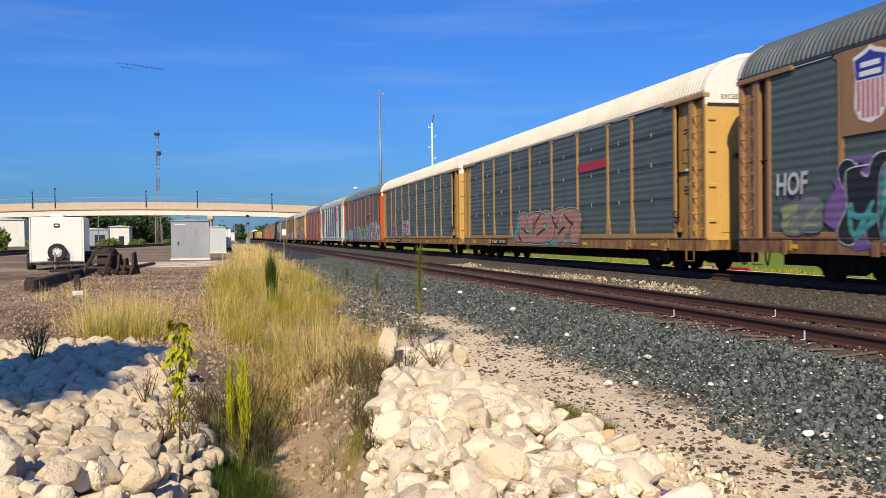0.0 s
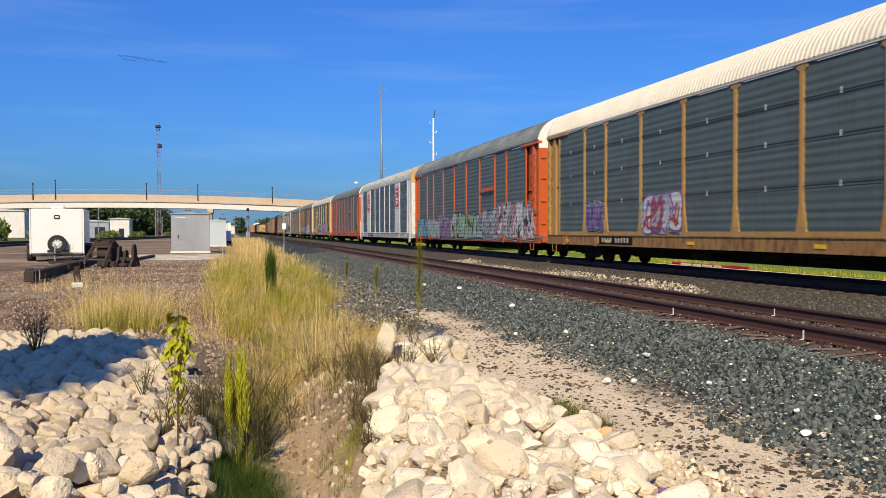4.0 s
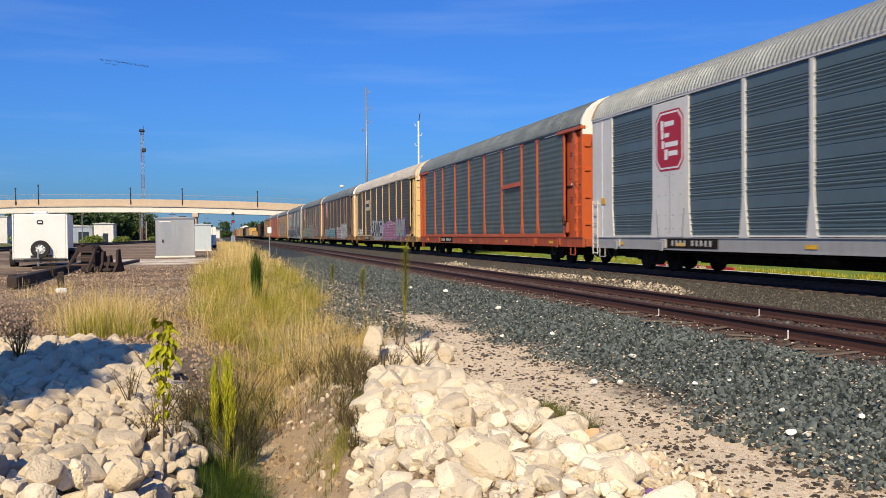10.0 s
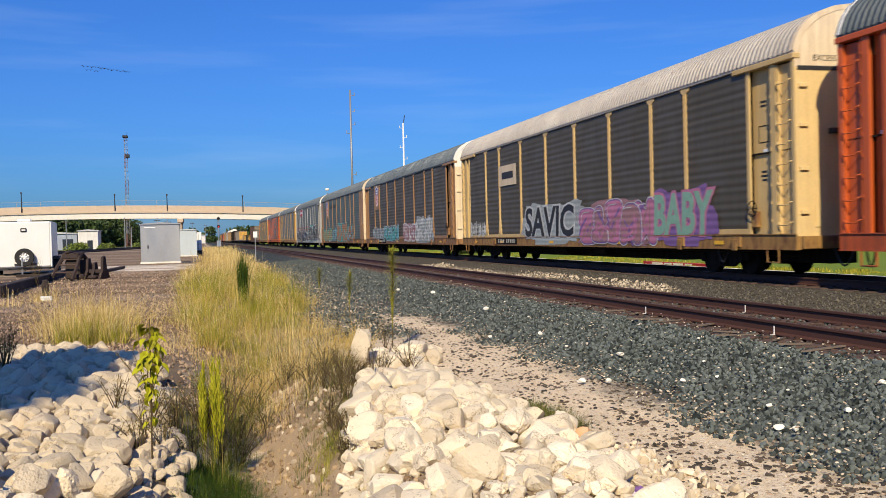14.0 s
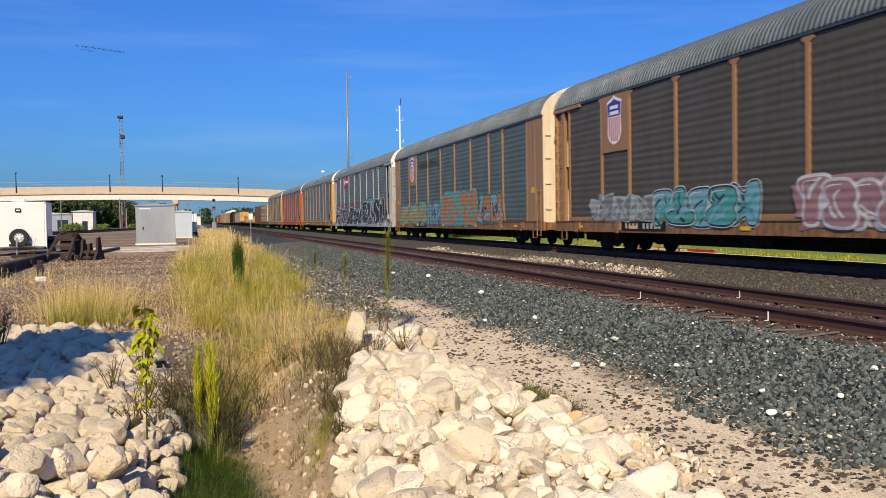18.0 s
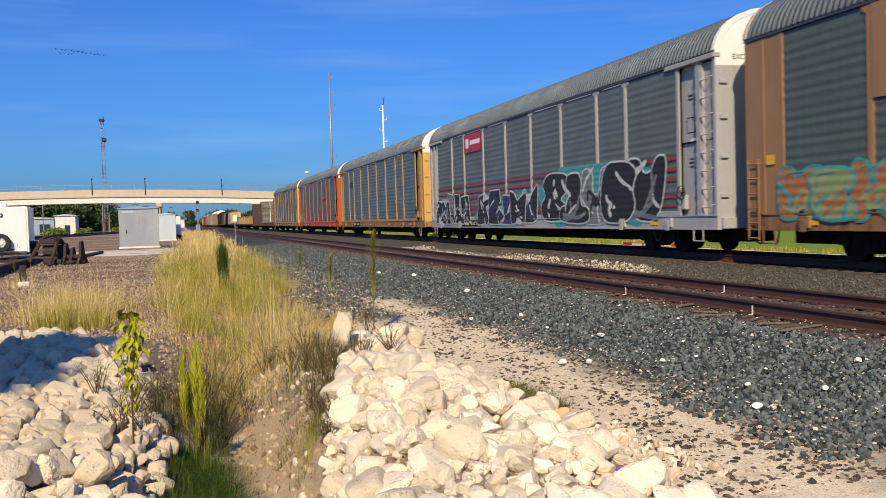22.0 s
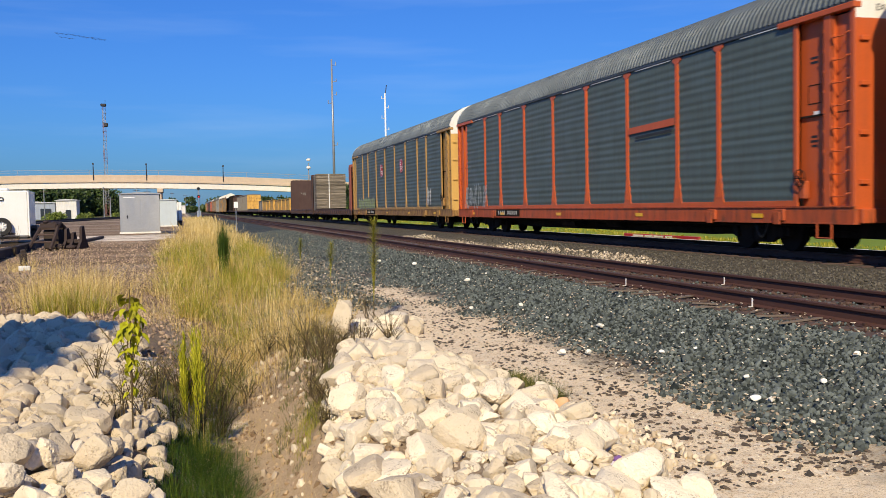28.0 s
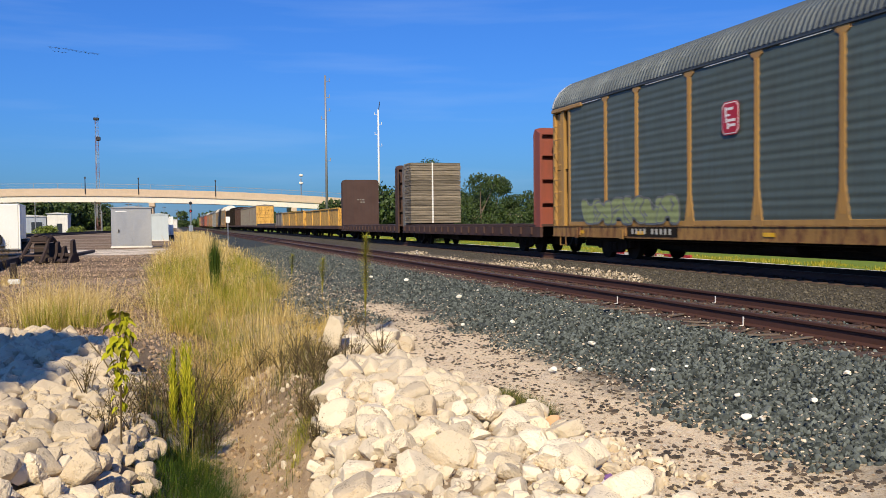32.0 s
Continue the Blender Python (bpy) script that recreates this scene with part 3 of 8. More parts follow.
def overpass():
    b = thing("road_overpass", pose(0, BRIDGE_Y, 0), "long pale concrete road overpass with tan parapet crossing the railway", "bridge")
    xs = [-190 + 6 * i for i in range(58)]

    def ribbon(name, top, bottom, y0, y1, mat):
        bm = bmesh.new()
        prev = None
        for x in xs:
            z = deck_z(x)
            ring = [bm.verts.new((x, yy, z + zz)) for yy, zz in ((y0, bottom), (y0, top), (y1, top), (y1, bottom))]
            if prev:
                for i in range(4):
                    j = (i + 1) % 4
                    bm.faces.new((prev[i], prev[j], ring[j], ring[i]))
            else:
                bm.faces.new(ring)
            prev = ring
        bm.faces.new(prev[::-1])
        return part(name, bm, mat, b)

    ribbon("parapet", 0.0, -1.5, -0.35, 0.0, CONCRETE_TAN)
    ribbon("deck_edge", -1.502, -2.05, -0.55, 11.5, CONCRETE_TAN)
    ribbon("girder", -2.052, -3.65, -0.2, 0.5, CONCRETE_PALE)
    ribbon("inner_girder", -2.052, -3.6, 3.4, 4.1, CONCRETE_PALE)
    ribbon("inner_girder", -2.052, -3.6, 7.0, 7.7, CONCRETE_PALE)
    ribbon("back_parapet", 0.0, -1.5, 11.0, 11.35, CONCRETE_TAN)
    ribbon("fence_rail", 1.35, 1.24, -0.2, -0.12, POLE_GREY)
    ribbon("fence_rail", 0.7, 0.65, -0.2, -0.14, POLE_GREY)
    for i in range(-24, 20):
        x = i * 6.0
        part("fence_post", boxes((x - 0.04, x + 0.04, -0.21, -0.13, deck_z(x) - 0.2, deck_z(x) + 1.4)), POLE_GREY, b)
    for x in (-85, -45, -5.8, 33.6, 72):
        z = deck_z(x) - 3.65
        p = part("pier_cap", boxes((x - 0.8, x + 0.8, -0.3, 11.2, z - 1.1, z), bevel=0.06), CONCRETE_TAN, b)
        for y in (0.9, 5.4, 10.0):
            bm = bmesh.new()
            rod(bm, (x, y, -0.6), (x, y, z - 1.1), 0.55, 14)
            part("column", bm, CONCRETE_TAN, b, smooth=False)
    for x in (-52.4, -46.7, -9.2, 11.5, -23.0, 60):
        bm = bmesh.new()
        h = 3.2 if x not in (-46.7,) else 4.0
        rod(bm, (x, -0.52, deck_z(x) - 1.45), (x, -0.52, deck_z(x) + h), 0.15, 8, 0.10)
        box(bm, x - 0.2, x + 0.2, -0.7, -0.35, deck_z(x) + h - 0.5, deck_z(x) + h)
        part("light_post", bm, DARK_STEEL, b)


overpass()

# ---- masts ----
RED_WHITE = Nodes("mast_bands")
_z = RED_WHITE.split(RED_WHITE.where(True))[2]
_band = RED_WHITE.math("GREATER_THAN", RED_WHITE.math("FRACT", RED_WHITE.math("MULTIPLY", _z, 0.11)), 0.5)
RED_WHITE = RED_WHITE.done(RED_WHITE.mix(_band, (0.22, 0.11, 0.10), (0.28, 0.28, 0.30)), 0.6)


def lattice_mast(x, y, h, label):
    m = thing("lattice_mast", pose(x, y, -0.3), label, "mast")
    legs = [(0.75 * math.cos(a), 0.75 * math.sin(a)) for a in (0.3, 2.4, 4.5)]
    for lx, ly in legs:
        part("leg", rod(bmesh.new(), (lx, ly, 0), (lx * 0.75, ly * 0.75, h), 0.07, 6), RED_WHITE, m)
    n = int(h / 1.5)
    for i in range(n):
        bm = bmesh.new()
        z = i * h / n
        for j in range(3):
            a, b2 = legs[j], legs[(j + 1) % 3]
            rod(bm, (*a, z), (*b2, z + h / n), 0.03, 4)
            rod(bm, (*a, z), (*b2, z), 0.04, 4)
        part("brace", bm, RED_WHITE, m)
    bm = boxes((-0.9, 0.9, -0.9, 0.9, h - 0.7, h + 0.2), bevel=0.2)
    part("antenna", bm, DARK_STEEL, m)
    part("antenna", boxes((-0.2, 1.3, -0.5, 0.5, h - 7.6, h - 6.3), bevel=0.2), DARK_STEEL, m)
    part("lightning_rod", rod(bmesh.new(), (0.6, 0, h), (0.6, 0, h + 1.4), 0.06, 5), DARK_STEEL, m)


lattice_mast(-24.7, 330, 38.3, "tall slender red and white lattice radio mast")


def steel_pole(x, y, h, r, label, material, arms, crown=False):
    p = thing("steel_pole", pose(x, y, -0.4), label, "pole")
    part("shaft", rod(bmesh.new(), (0, 0, 0), (0, 0, h), r, 14, r * 0.6), material, p, smooth=True)
    for z, s in arms:
        bm = bmesh.new()
        rod(bm, (0, 0, z), (s * 0.7, 0, z + 0.12), 0.05, 6)
        rod(bm, (s * 0.7, 0, z + 0.0), (s * 0.7, 0, z + 0.55), 0.07, 8)
        part("bracket", bm, material, p)
    if crown:
        part("whip_antenna", rod(bmesh.new(), (0.1, 0, h), (0.35, 0, h + 1.6), 0.09, 6), DARK_STEEL, p)


steel_pole(24.5, 150, 26.2, 0.24, "tall plain grey steel transmission pole", POLE_GREY, ((25.2, 1), (22.5, 1), (20.3, 1), (18.9, -1), (12.0, 1)))
steel_pole(40.1, 180, 24.6, 0.26, "tall white monopole with small antennas and a dark whip", paint("white_pole", (0.72, 0.72, 0.73), 0.5, 0.15), ((23.5, -1), (21.6, 1), (19.5, -1), (17.2, 1)), True)


def dish_mast(x, y):
    m = thing("dish_mast", pose(x, y, -0.4), "grey mast with two round white dishes", "mast")
    part("shaft", rod(bmesh.new(), (0, 0, 0), (0, 0, 15.6), 0.16, 8), POLE_GREY, m)
    for z in (16.6, 14.2):
        bm = bmesh.new()
        bmesh.ops.create_uvsphere(bm, u_segments=14, v_segments=8, radius=0.6)
        bmesh.ops.scale(bm, vec=(1.15, 0.7, 0.75), verts=bm.verts)
        bmesh.ops.translate(bm, vec=(0, -0.4, z), verts=bm.verts)
        part("dish", bm, CONCRETE_PALE, m, smooth=True)


dish_mast(37.8, 280)


# ---- trees ----
k = Nodes("leaves")
LEAF = k.done(k.mix(k.island(), (0.010, 0.026, 0.005), (0.056, 0.094, 0.014)), 0.6)
k = Nodes("bright_leaves")
LEAF_BRIGHT = k.done(k.mix(k.island(), (0.05, 0.085, 0.010), (0.19, 0.23, 0.030)), 0.6)
BARK = paint("bark", (0.16, 0.12, 0.09), 0.9, 0.4)


def tree(x, y, h, w, seed, label, leaves=1500, low=0.12, big=1.0, leaf=None):
    rng = np.random.default_rng(seed)
    t = thing("tree", pose(x, y, gz(x, min(y, 4000)) - 0.05), label, "tree", "trees by the railway")
    bm = bmesh.new()
    rod(bm, (0, 0, 0), (0.1, 0, h * 0.45), 0.03 * h, 8, 0.017 * h)
    lumps = []
    for i in range(15):
        a, rr, zz = rng.uniform(0, 6.28), rng.uniform(0.1, 0.48) * w, rng.uniform(low, 0.88) * h
        fall = math.sqrt(max(0.08, 1 - (2 * zz / h - 1) ** 2))
        c = np.array([rr * fall * math.cos(a), rr * fall * math.sin(a), zz])
        lumps.append((c, rng.uniform(0.16, 0.30) * w * (0.55 + 0.45 * fall)))
        if i < 8:
            rod(bm, (0.05, 0, h * rng.uniform(0.2, 0.42)), c, 0.012 * h, 5, 0.004 * h)
    part("trunk", bm, BARK, t)
    n = leaves
    which = rng.integers(0, len(lumps), n)
    d = rng.normal(size=(n, 3))
    d /= np.linalg.norm(d, axis=1, keepdims=True)
    C = np.array([lumps[q][0] for q in which]) + d * np.array([lumps[q][1] for q in which])[:, None] * rng.uniform(0.55, 1.08, (n, 1)) * np.array([1, 1, 0.8])
    C[:, 2] = np.maximum(C[:, 2], 0.15)
    s = rng.uniform(0.5, 1.2, n) * 0.040 * w * big * (1500 / leaves) ** 0.5
    quad = np.array([[-1, -0.6, 0], [1, -0.5, 0.2], [0.9, 0.6, 0], [-0.8, 0.7, 0.25]], float)
    R = turns(rng, n)
    V = np.einsum("nij,vj->nvi", R, quad) * s[:, None, None] + C[:, None, :]
    F = (np.arange(n) * 4)[:, None] + np.arange(4)
    link("crown", arrays("crown", V.reshape(-1, 3), F), leaf or LEAF, t)
    return t


def woods():
    rng = random.Random(5)
    # behind the train
    for i in range(26):
        x = 32 + rng.uniform(0, 14)
        y = 48 + i * 7.2 + rng.uniform(-2, 2)
        h = rng.uniform(4.0, 6.0) * (1 + 0.0024 * (y - 60)) * (1.35 if i in (11, 12) else 1)
        tree(x, y, h, h * rng.uniform(0.95, 1.25), 100 + i, "leafy green tree behind the railway", 11000 if i < 12 else 1700, 0.05)
    tree(21.7, 75, 7.4, 4.8, 140, "tall leafy green tree behind the railway", 12000, 0.05)
    tree(26.4, 77, 6.2, 5.2, 141, "leafy green tree behind the railway", 12000, 0.05)
    # far left of the yard, under the overpass
    for i in range(19):
        x, y = -52 + i * 1.35 + rng.uniform(-1.5, 1.5), 312 + rng.uniform(0, 40)
        tree(x, y, rng.uniform(9.0, 12.0), rng.uniform(10, 14), 200 + i, "dark green tree beyond the overpass", 2200, 0.05)
    for i in range(9):
        x, y = -95 + i * 6 + rng.uniform(-2, 2), 300 + rng.uniform(0, 50)
        tree(x, y, rng.uniform(8.0, 11.0), rng.uniform(11, 15), 230 + i, "dark green tree beyond the overpass", 1800, 0.05)
    for i in range(16):
        x, y = -20 + i * 6.5 + rng.uniform(-2, 2), 620 + rng.uniform(0, 80)
        if abs(x - 7) > 14 or y > 680:
            tree(x, y, rng.uniform(9.0, 12.5), rng.uniform(10, 14), 260 + i, "distant tree near the horizon", 600, 0.05)


woods()


def far_woods():
    """A wooded horizon all round."""
    rng = np.random.default_rng(9)
    n = 5200
    a = rng.uniform(0, 2 * math.pi, n)
    r = rng.uniform(900, 1250, n)
    C = np.stack([np.sin(a) * r, np.cos(a) * r, rng.uniform(0, 9, n) * rng.uniform(0.5, 1, n)], 1)
    shapes = [stone_shape(400 + s, 1, 3, (1, 1, 0.8), 0) for s in range(5)]
    tagged(link("far_woods", strew("far_woods", shapes, C, rng.uniform(4, 9, n), 3), LEAF, None), "dark wooded horizon far beyond the railway", "woods", kind="stuff")


far_woods()


# ---- the train ----
CARS = []          # every car with its middle's y at the start


def run(t):
    """How far the train has come after t seconds, slowing a little."""
    return 10.69 * t - 0.0067 * t * t


YELLOW = paint("car_yellow", (0.41, 0.24, 0.07), 0.5, 0.6, (0.20, 0.10, 0.04))
TAN = paint("car_tan", (0.335, 0.18, 0.078), 0.5, 0.55, (0.16, 0.09, 0.05))
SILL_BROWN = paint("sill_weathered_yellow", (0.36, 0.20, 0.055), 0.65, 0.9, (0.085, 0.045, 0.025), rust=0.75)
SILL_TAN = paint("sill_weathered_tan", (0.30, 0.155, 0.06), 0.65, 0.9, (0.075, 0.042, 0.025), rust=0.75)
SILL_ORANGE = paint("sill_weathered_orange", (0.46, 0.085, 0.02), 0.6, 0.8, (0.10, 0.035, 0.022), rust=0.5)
ORANGE = paint("car_orange", (0.52, 0.095, 0.018), 0.45, 0.35, (0.22, 0.06, 0.03))
SILVER = paint("car_silver", (0.37, 0.37, 0.365), 0.5, 0.35, (0.20, 0.16, 0.13))
SILVER_PALE = paint("car_bright_silver", (0.70, 0.685, 0.65), 0.45, 0.3, (0.40, 0.34, 0.28))
SCREEN_SLATE = paint("screen_slate", (0.098, 0.150, 0.176), 0.5, 0.4, (0.085, 0.10, 0.10), metal=0.15)
WHITE = paint("car_white", (0.80, 0.79, 0.74), 0.5, 0.2, (0.35, 0.28, 0.2))
CREAM = paint("car_cream", (0.74, 0.61, 0.42), 0.55, 0.55, (0.34, 0.20, 0.12))
END_YELLOW = paint("end_yellow", (0.60, 0.365, 0.105), 0.5, 0.25, (0.3, 0.15, 0.05))
PALE_YELLOW = paint("car_pale_yellow", (0.62, 0.44, 0.19), 0.5, 0.45, (0.24, 0.13, 0.06))
END_PALE = paint("end_pale_yellow", (0.72, 0.53, 0.245), 0.5, 0.25, (0.36, 0.2, 0.09))
SCREEN = paint("screen_grey", (0.090, 0.124, 0.118), 0.55, 0.55, (0.055, 0.055, 0.048), metal=0.1, streak=1.6)
SCREEN_BROWN = paint("screen_brown", (0.085, 0.076, 0.060), 0.6, 0.55, (0.05, 0.038, 0.028), metal=0.1)
SCREEN_BLUE = paint("screen_blue_grey", (0.098, 0.148, 0.168), 0.5, 0.45, (0.08, 0.09, 0.09), metal=0.15, streak=1.6)
SCREEN_PALE = paint("screen_pale_grey", (0.125, 0.152, 0.148), 0.5, 0.4, (0.09, 0.085, 0.075), metal=0.15)
STRIPE_RED = paint("stripe_red", (0.26, 0.045, 0.055), 0.5, 0.35)
ROOF_GREY = paint("roof_grey", (0.075, 0.098, 0.118), 0.55, 0.3, (0.10, 0.085, 0.07), metal=0.35)
ROOF_PALE = paint("roof_pale_grey", (0.21, 0.23, 0.24), 0.5, 0.3, (0.16, 0.14, 0.12), metal=0.35)
ROOF_WHITE = paint("roof_white", (0.66, 0.61, 0.51), 0.55, 0.25, (0.4, 0.33, 0.25))
ROOF_RUST = paint("roof_rusty", (0.40, 0.375, 0.35), 0.6, 0.5, (0.20, 0.15, 0.12), metal=0.2, rust=0.12)
UNDER = paint("underframe_black", (0.011, 0.009, 0.008), 0.9, 0.3)
WHEEL = plain("wheel_steel", (0.02, 0.016, 0.014), 0.8, 0.2)
for _m in (UNDER, WHEEL):
    _m.node_tree.nodes["Principled BSDF"].inputs["Specular IOR Level"].default_value = 0.12
LOGO_RED = plain("sign_red", (0.42, 0.015, 0.035), 0.5)
LOGO_BLUE = plain("sign_blue", (0.03, 0.045, 0.32), 0.5)
LOGO_WHITE = plain("sign_white", (0.78, 0.77, 0.75), 0.5, vary=0.12)
REFLECT = plain("reflector_yellow", (0.75, 0.42, 0.02), 0.4)
INK = plain("ink_black", (0.02, 0.02, 0.022), 0.6)
PALE_INK = plain("faded_lettering", (0.45, 0.44, 0.40), 0.7)
HOSE = plain("hose_rubber", (0.02, 0.022, 0.02), 0.6)

HALF, END = 1.5, 13.68
POSTS = (1.85, 4.85, 6.85, 9.75, 12.65, 15.5, 18.4, 21.25, 23.25, 26.0)
EAVE, SILL_TOP, SILL_LOW = 5.22, 1.06, 0.68
ARCH = ((-1.515, 5.22), (-1.48, 5.36), (-1.39, 5.58), (-1.24, 5.80), (-1.03, 5.98), (-0.76, 6.14), (-0.40, 6.27), (0, 6.33))
ARCH = ARCH + tuple((-x, z) for x, z in ARCH[-2::-1])

SHARED = {}


def shared(name, key, make, material, parent, label="", smooth=False):
    """A part whose mesh is made once and shared; its colour sits on the object."""
    if key not in SHARED:
        bm = make()
        me = bpy.data.meshes.new(name)
        bmesh.ops.recalc_face_normals(bm, faces=bm.faces)
        for f in bm.faces:
            f.smooth = smooth and abs(f.normal.y) < 0.5
        if smooth:
            bmesh.ops.split_edges(bm, edges=[e for e in bm.edges if len(e.link_faces) == 2 and e.link_faces[0].smooth != e.link_faces[1].smooth])
        bm.to_mesh(me)
        bm.free()
        me.materials.append(UNDER)
        SHARED[key] = me
    ob = new(name, SHARED[key])
    ob.parent = parent
    ob.material_slots[0].link = "OBJECT"
    ob.material_slots[0].material = material
    if label:
        ob["label"] = label
    return ob


def roof_mesh():
    """Arched roof sheet with cross ribs, with thickness."""
    bm = bmesh.new()
    pitch, ys, off = 0.185, [], []
    y = -END + 0.02
    while y < END - 0.02:
        for d, o in ((0, 0), (0.085, 0), (0.100, 0.034), (0.170, 0.034)):
            ys.append(min(y + d, END - 0.02)), off.append(o)
        y += pitch
    prev = None
    n = len(ARCH)
    cx, cz = 0, 4.6
    for y, o in zip(ys, off):
        ring = []
        for x, z in ARCH:
            d = Vector((x - cx, 0, z - cz)).normalized() * o
            ring.append(bm.verts.new((x + d.x, y, z + d.z)))
        if prev:
            for i in range(n - 1):
                bm.faces.new((prev[i], prev[i + 1], ring[i + 1], ring[i]))
        prev = ring
    low = [(x * 0.97, z - 0.05) for x, z in ARCH]
    sweep(bm, low, -END + 0.03, END - 0.03, closed=False)
    return bm


def panel_mesh(length, z0=SILL_TOP, z1=EAVE - 0.05, pitch=0.205, x=-HALF + 0.018):
    """Side screen with rolled horizontal waves, a little deeper in some rows than in others."""
    def make():
        prof, i = [], 0
        n = int((z1 - z0 - 0.06) / pitch)
        pitch_ = (z1 - z0 - 0.06) / n
        for i in range(n):
            deep = (0.0095, 0.006, 0.010, 0.0075, 0.004, 0.009, 0.0055)[i % 7]
            for j in range(6):
                prof.append((x + 0.010 - deep * math.cos(2 * math.pi * j / 6), z0 + 0.03 + (i + j / 6) * pitch_))
        prof += [(x + 0.03, z1 - 0.02), (x + 0.03, z1), (x + 0.07, z1), (x + 0.07, z0), (x + 0.02, z0)]
        return sweep(bmesh.new(), prof, -length / 2, length / 2)
    return make


def flat_sheet(points, x0, x1):
    """An outline of (y, z) with thickness from x0 to x1."""
    bm = bmesh.new()
    a = [bm.verts.new((x0, y, z)) for y, z in points]
    b = [bm.verts.new((x1, y, z)) for y, z in points]
    n = len(points)
    bm.faces.new(a), bm.faces.new(b[::-1])
    for i in range(n):
        j = (i + 1) % n
        bm.faces.new((a[i], a[j], b[j], b[i]))
    return bm


def post_mesh():
    w = 0.075
    bm = flat_sheet(((-0.24, SILL_TOP - 0.02), (0.24, SILL_TOP - 0.02), (w, 1.95), (w, 4.98), (0.21, 5.06), (0.21, 5.16), (-0.21, 5.16), (-0.21, 5.06), (-w, 4.98), (-w, 1.95)), -HALF, -HALF + 0.07)
    for s in (-1, 1):
        box(bm, -HALF - 0.012, -HALF, s * 0.05 - 0.012, s * 0.05 + 0.012, 1.3, 5.0)
    return bm


def slim_post_mesh():
    return boxes((-HALF, -HALF + 0.06, -0.07, 0.07, SILL_TOP, EAVE - 0.02), bevel=0.01)


def flared_post_mesh():
    w = 0.075
    return flat_sheet(((-0.20, SILL_TOP - 0.02), (0.20, SILL_TOP - 0.02), (0.17, 1.3), (w, 2.0), (w, EAVE - 0.02), (-w, EAVE - 0.02), (-w, 2.0), (-0.17, 1.3)), -HALF - 0.01, -HALF + 0.06)


def grouped_panel_mesh(length, z0=SILL_TOP + 0.06, z1=EAVE - 0.05, x=-HALF + 0.018):
    """Side screen of four sheets, each with a few rolled ribs and a plain band."""
    def make():
        prof, z, sheet = [(x + 0.012, z0)], z0, (z1 - z0) / 4
        while z < z1 - 0.5 * sheet:
            for o in (0.06, 0.24, 0.40, 0.56):
                a = z + o * sheet
                prof += [(x + 0.012, a), (x - 0.004, a + 0.045), (x - 0.008, a + 0.07), (x + 0.026, a + 0.095), (x + 0.012, a + 0.125)]
            prof += [(x + 0.012, z + 0.965 * sheet), (x + 0.024, z + 0.972 * sheet), (x + 0.024, z + 0.985 * sheet), (x + 0.012, z + 0.992 * sheet)]
            z += sheet
        prof += [(x + 0.012, z1), (x + 0.06, z1), (x + 0.06, z0)]
        return sweep(bmesh.new(), prof, -length / 2, length / 2)
    return make


def ladder_mesh():
    """Channel that carries the rungs: a back plate between two flanges."""
    return boxes((-HALF + 0.10, -HALF + 0.13, -0.27, 0.27, 0.78, EAVE - 0.20), (-HALF + 0.01, -HALF + 0.13, 0.24, 0.275, 0.78, EAVE - 0.20), (-HALF + 0.01, -HALF + 0.13, -0.275, -0.245, 0.78, EAVE - 0.20))


def rung_mesh():
    """A dropped grab iron."""
    bm = bmesh.new()
    pts = [(-HALF + 0.02, -0.25, 0), (-HALF - 0.035, -0.22, -0.015), (-HALF - 0.05, -0.15, -0.07), (-HALF - 0.05, 0.15, -0.07), (-HALF - 0.035, 0.22, -0.015), (-HALF + 0.02, 0.25, 0)]
    for a, b in zip(pts, pts[1:]):
        rod(bm, a, b, 0.014, 5)
    return bm


def deep_post_mesh():
    """Post between the ladder and the door pocket, with a row of bolt lugs."""
    bm = boxes((-HALF + 0.02, -HALF + 0.15, -0.045, 0.045, SILL_TOP - 0.02, EAVE - 0.12), (-HALF + 0.0, -HALF + 0.03, -0.11, 0.11, SILL_TOP - 0.02, EAVE - 0.12), bevel=0.008)
    for i in range(9):
        z = 1.35 + 0.42 * i
        box(bm, -HALF - 0.012, -HALF + 0.0, 0.075, 0.115, z, z + 0.07)
    return bm


def hand_brake(car, color):
    """Hand brake gear beside the door pocket: housing, wheel and chain."""
    y = -END + 1.62
    gear = part("brake_housing", boxes((-HALF - 0.02, -HALF + 0.12, y - 0.10, y + 0.10, 1.22, 1.62), bevel=0.02), color, car)
    bm = bmesh.new()
    pts = [(-HALF - 0.07, y + 0.19 * math.cos(a), 1.68 + 0.19 * math.sin(a)) for a in [math.pi * i / 6 for i in range(13)]]
    for a, b in zip(pts, pts[1:]):
        rod(bm, a, b, 0.013, 5)
    for i in range(3):
        a = math.pi * i / 3
        rod(bm, (-HALF - 0.07, y + 0.19 * math.cos(a), 1.68 + 0.19 * math.sin(a)), (-HALF - 0.07, y - 0.19 * math.cos(a), 1.68 - 0.19 * math.sin(a)), 0.009, 4)
    rod(bm, (-HALF - 0.07, y, 1.68), (-HALF + 0.02, y, 1.60), 0.02, 6)
    part("brake_wheel", bm, UNDER, gear)
    part("brake_chain", rod(rod(bmesh.new(), (-HALF - 0.01, y, 1.22), (-HALF + 0.05, y + 0.05, 0.72), 0.012, 5), (-HALF + 0.05, y + 0.05, 0.72), (-1.1, y + 0.5, 0.5), 0.012, 5), UNDER, gear)


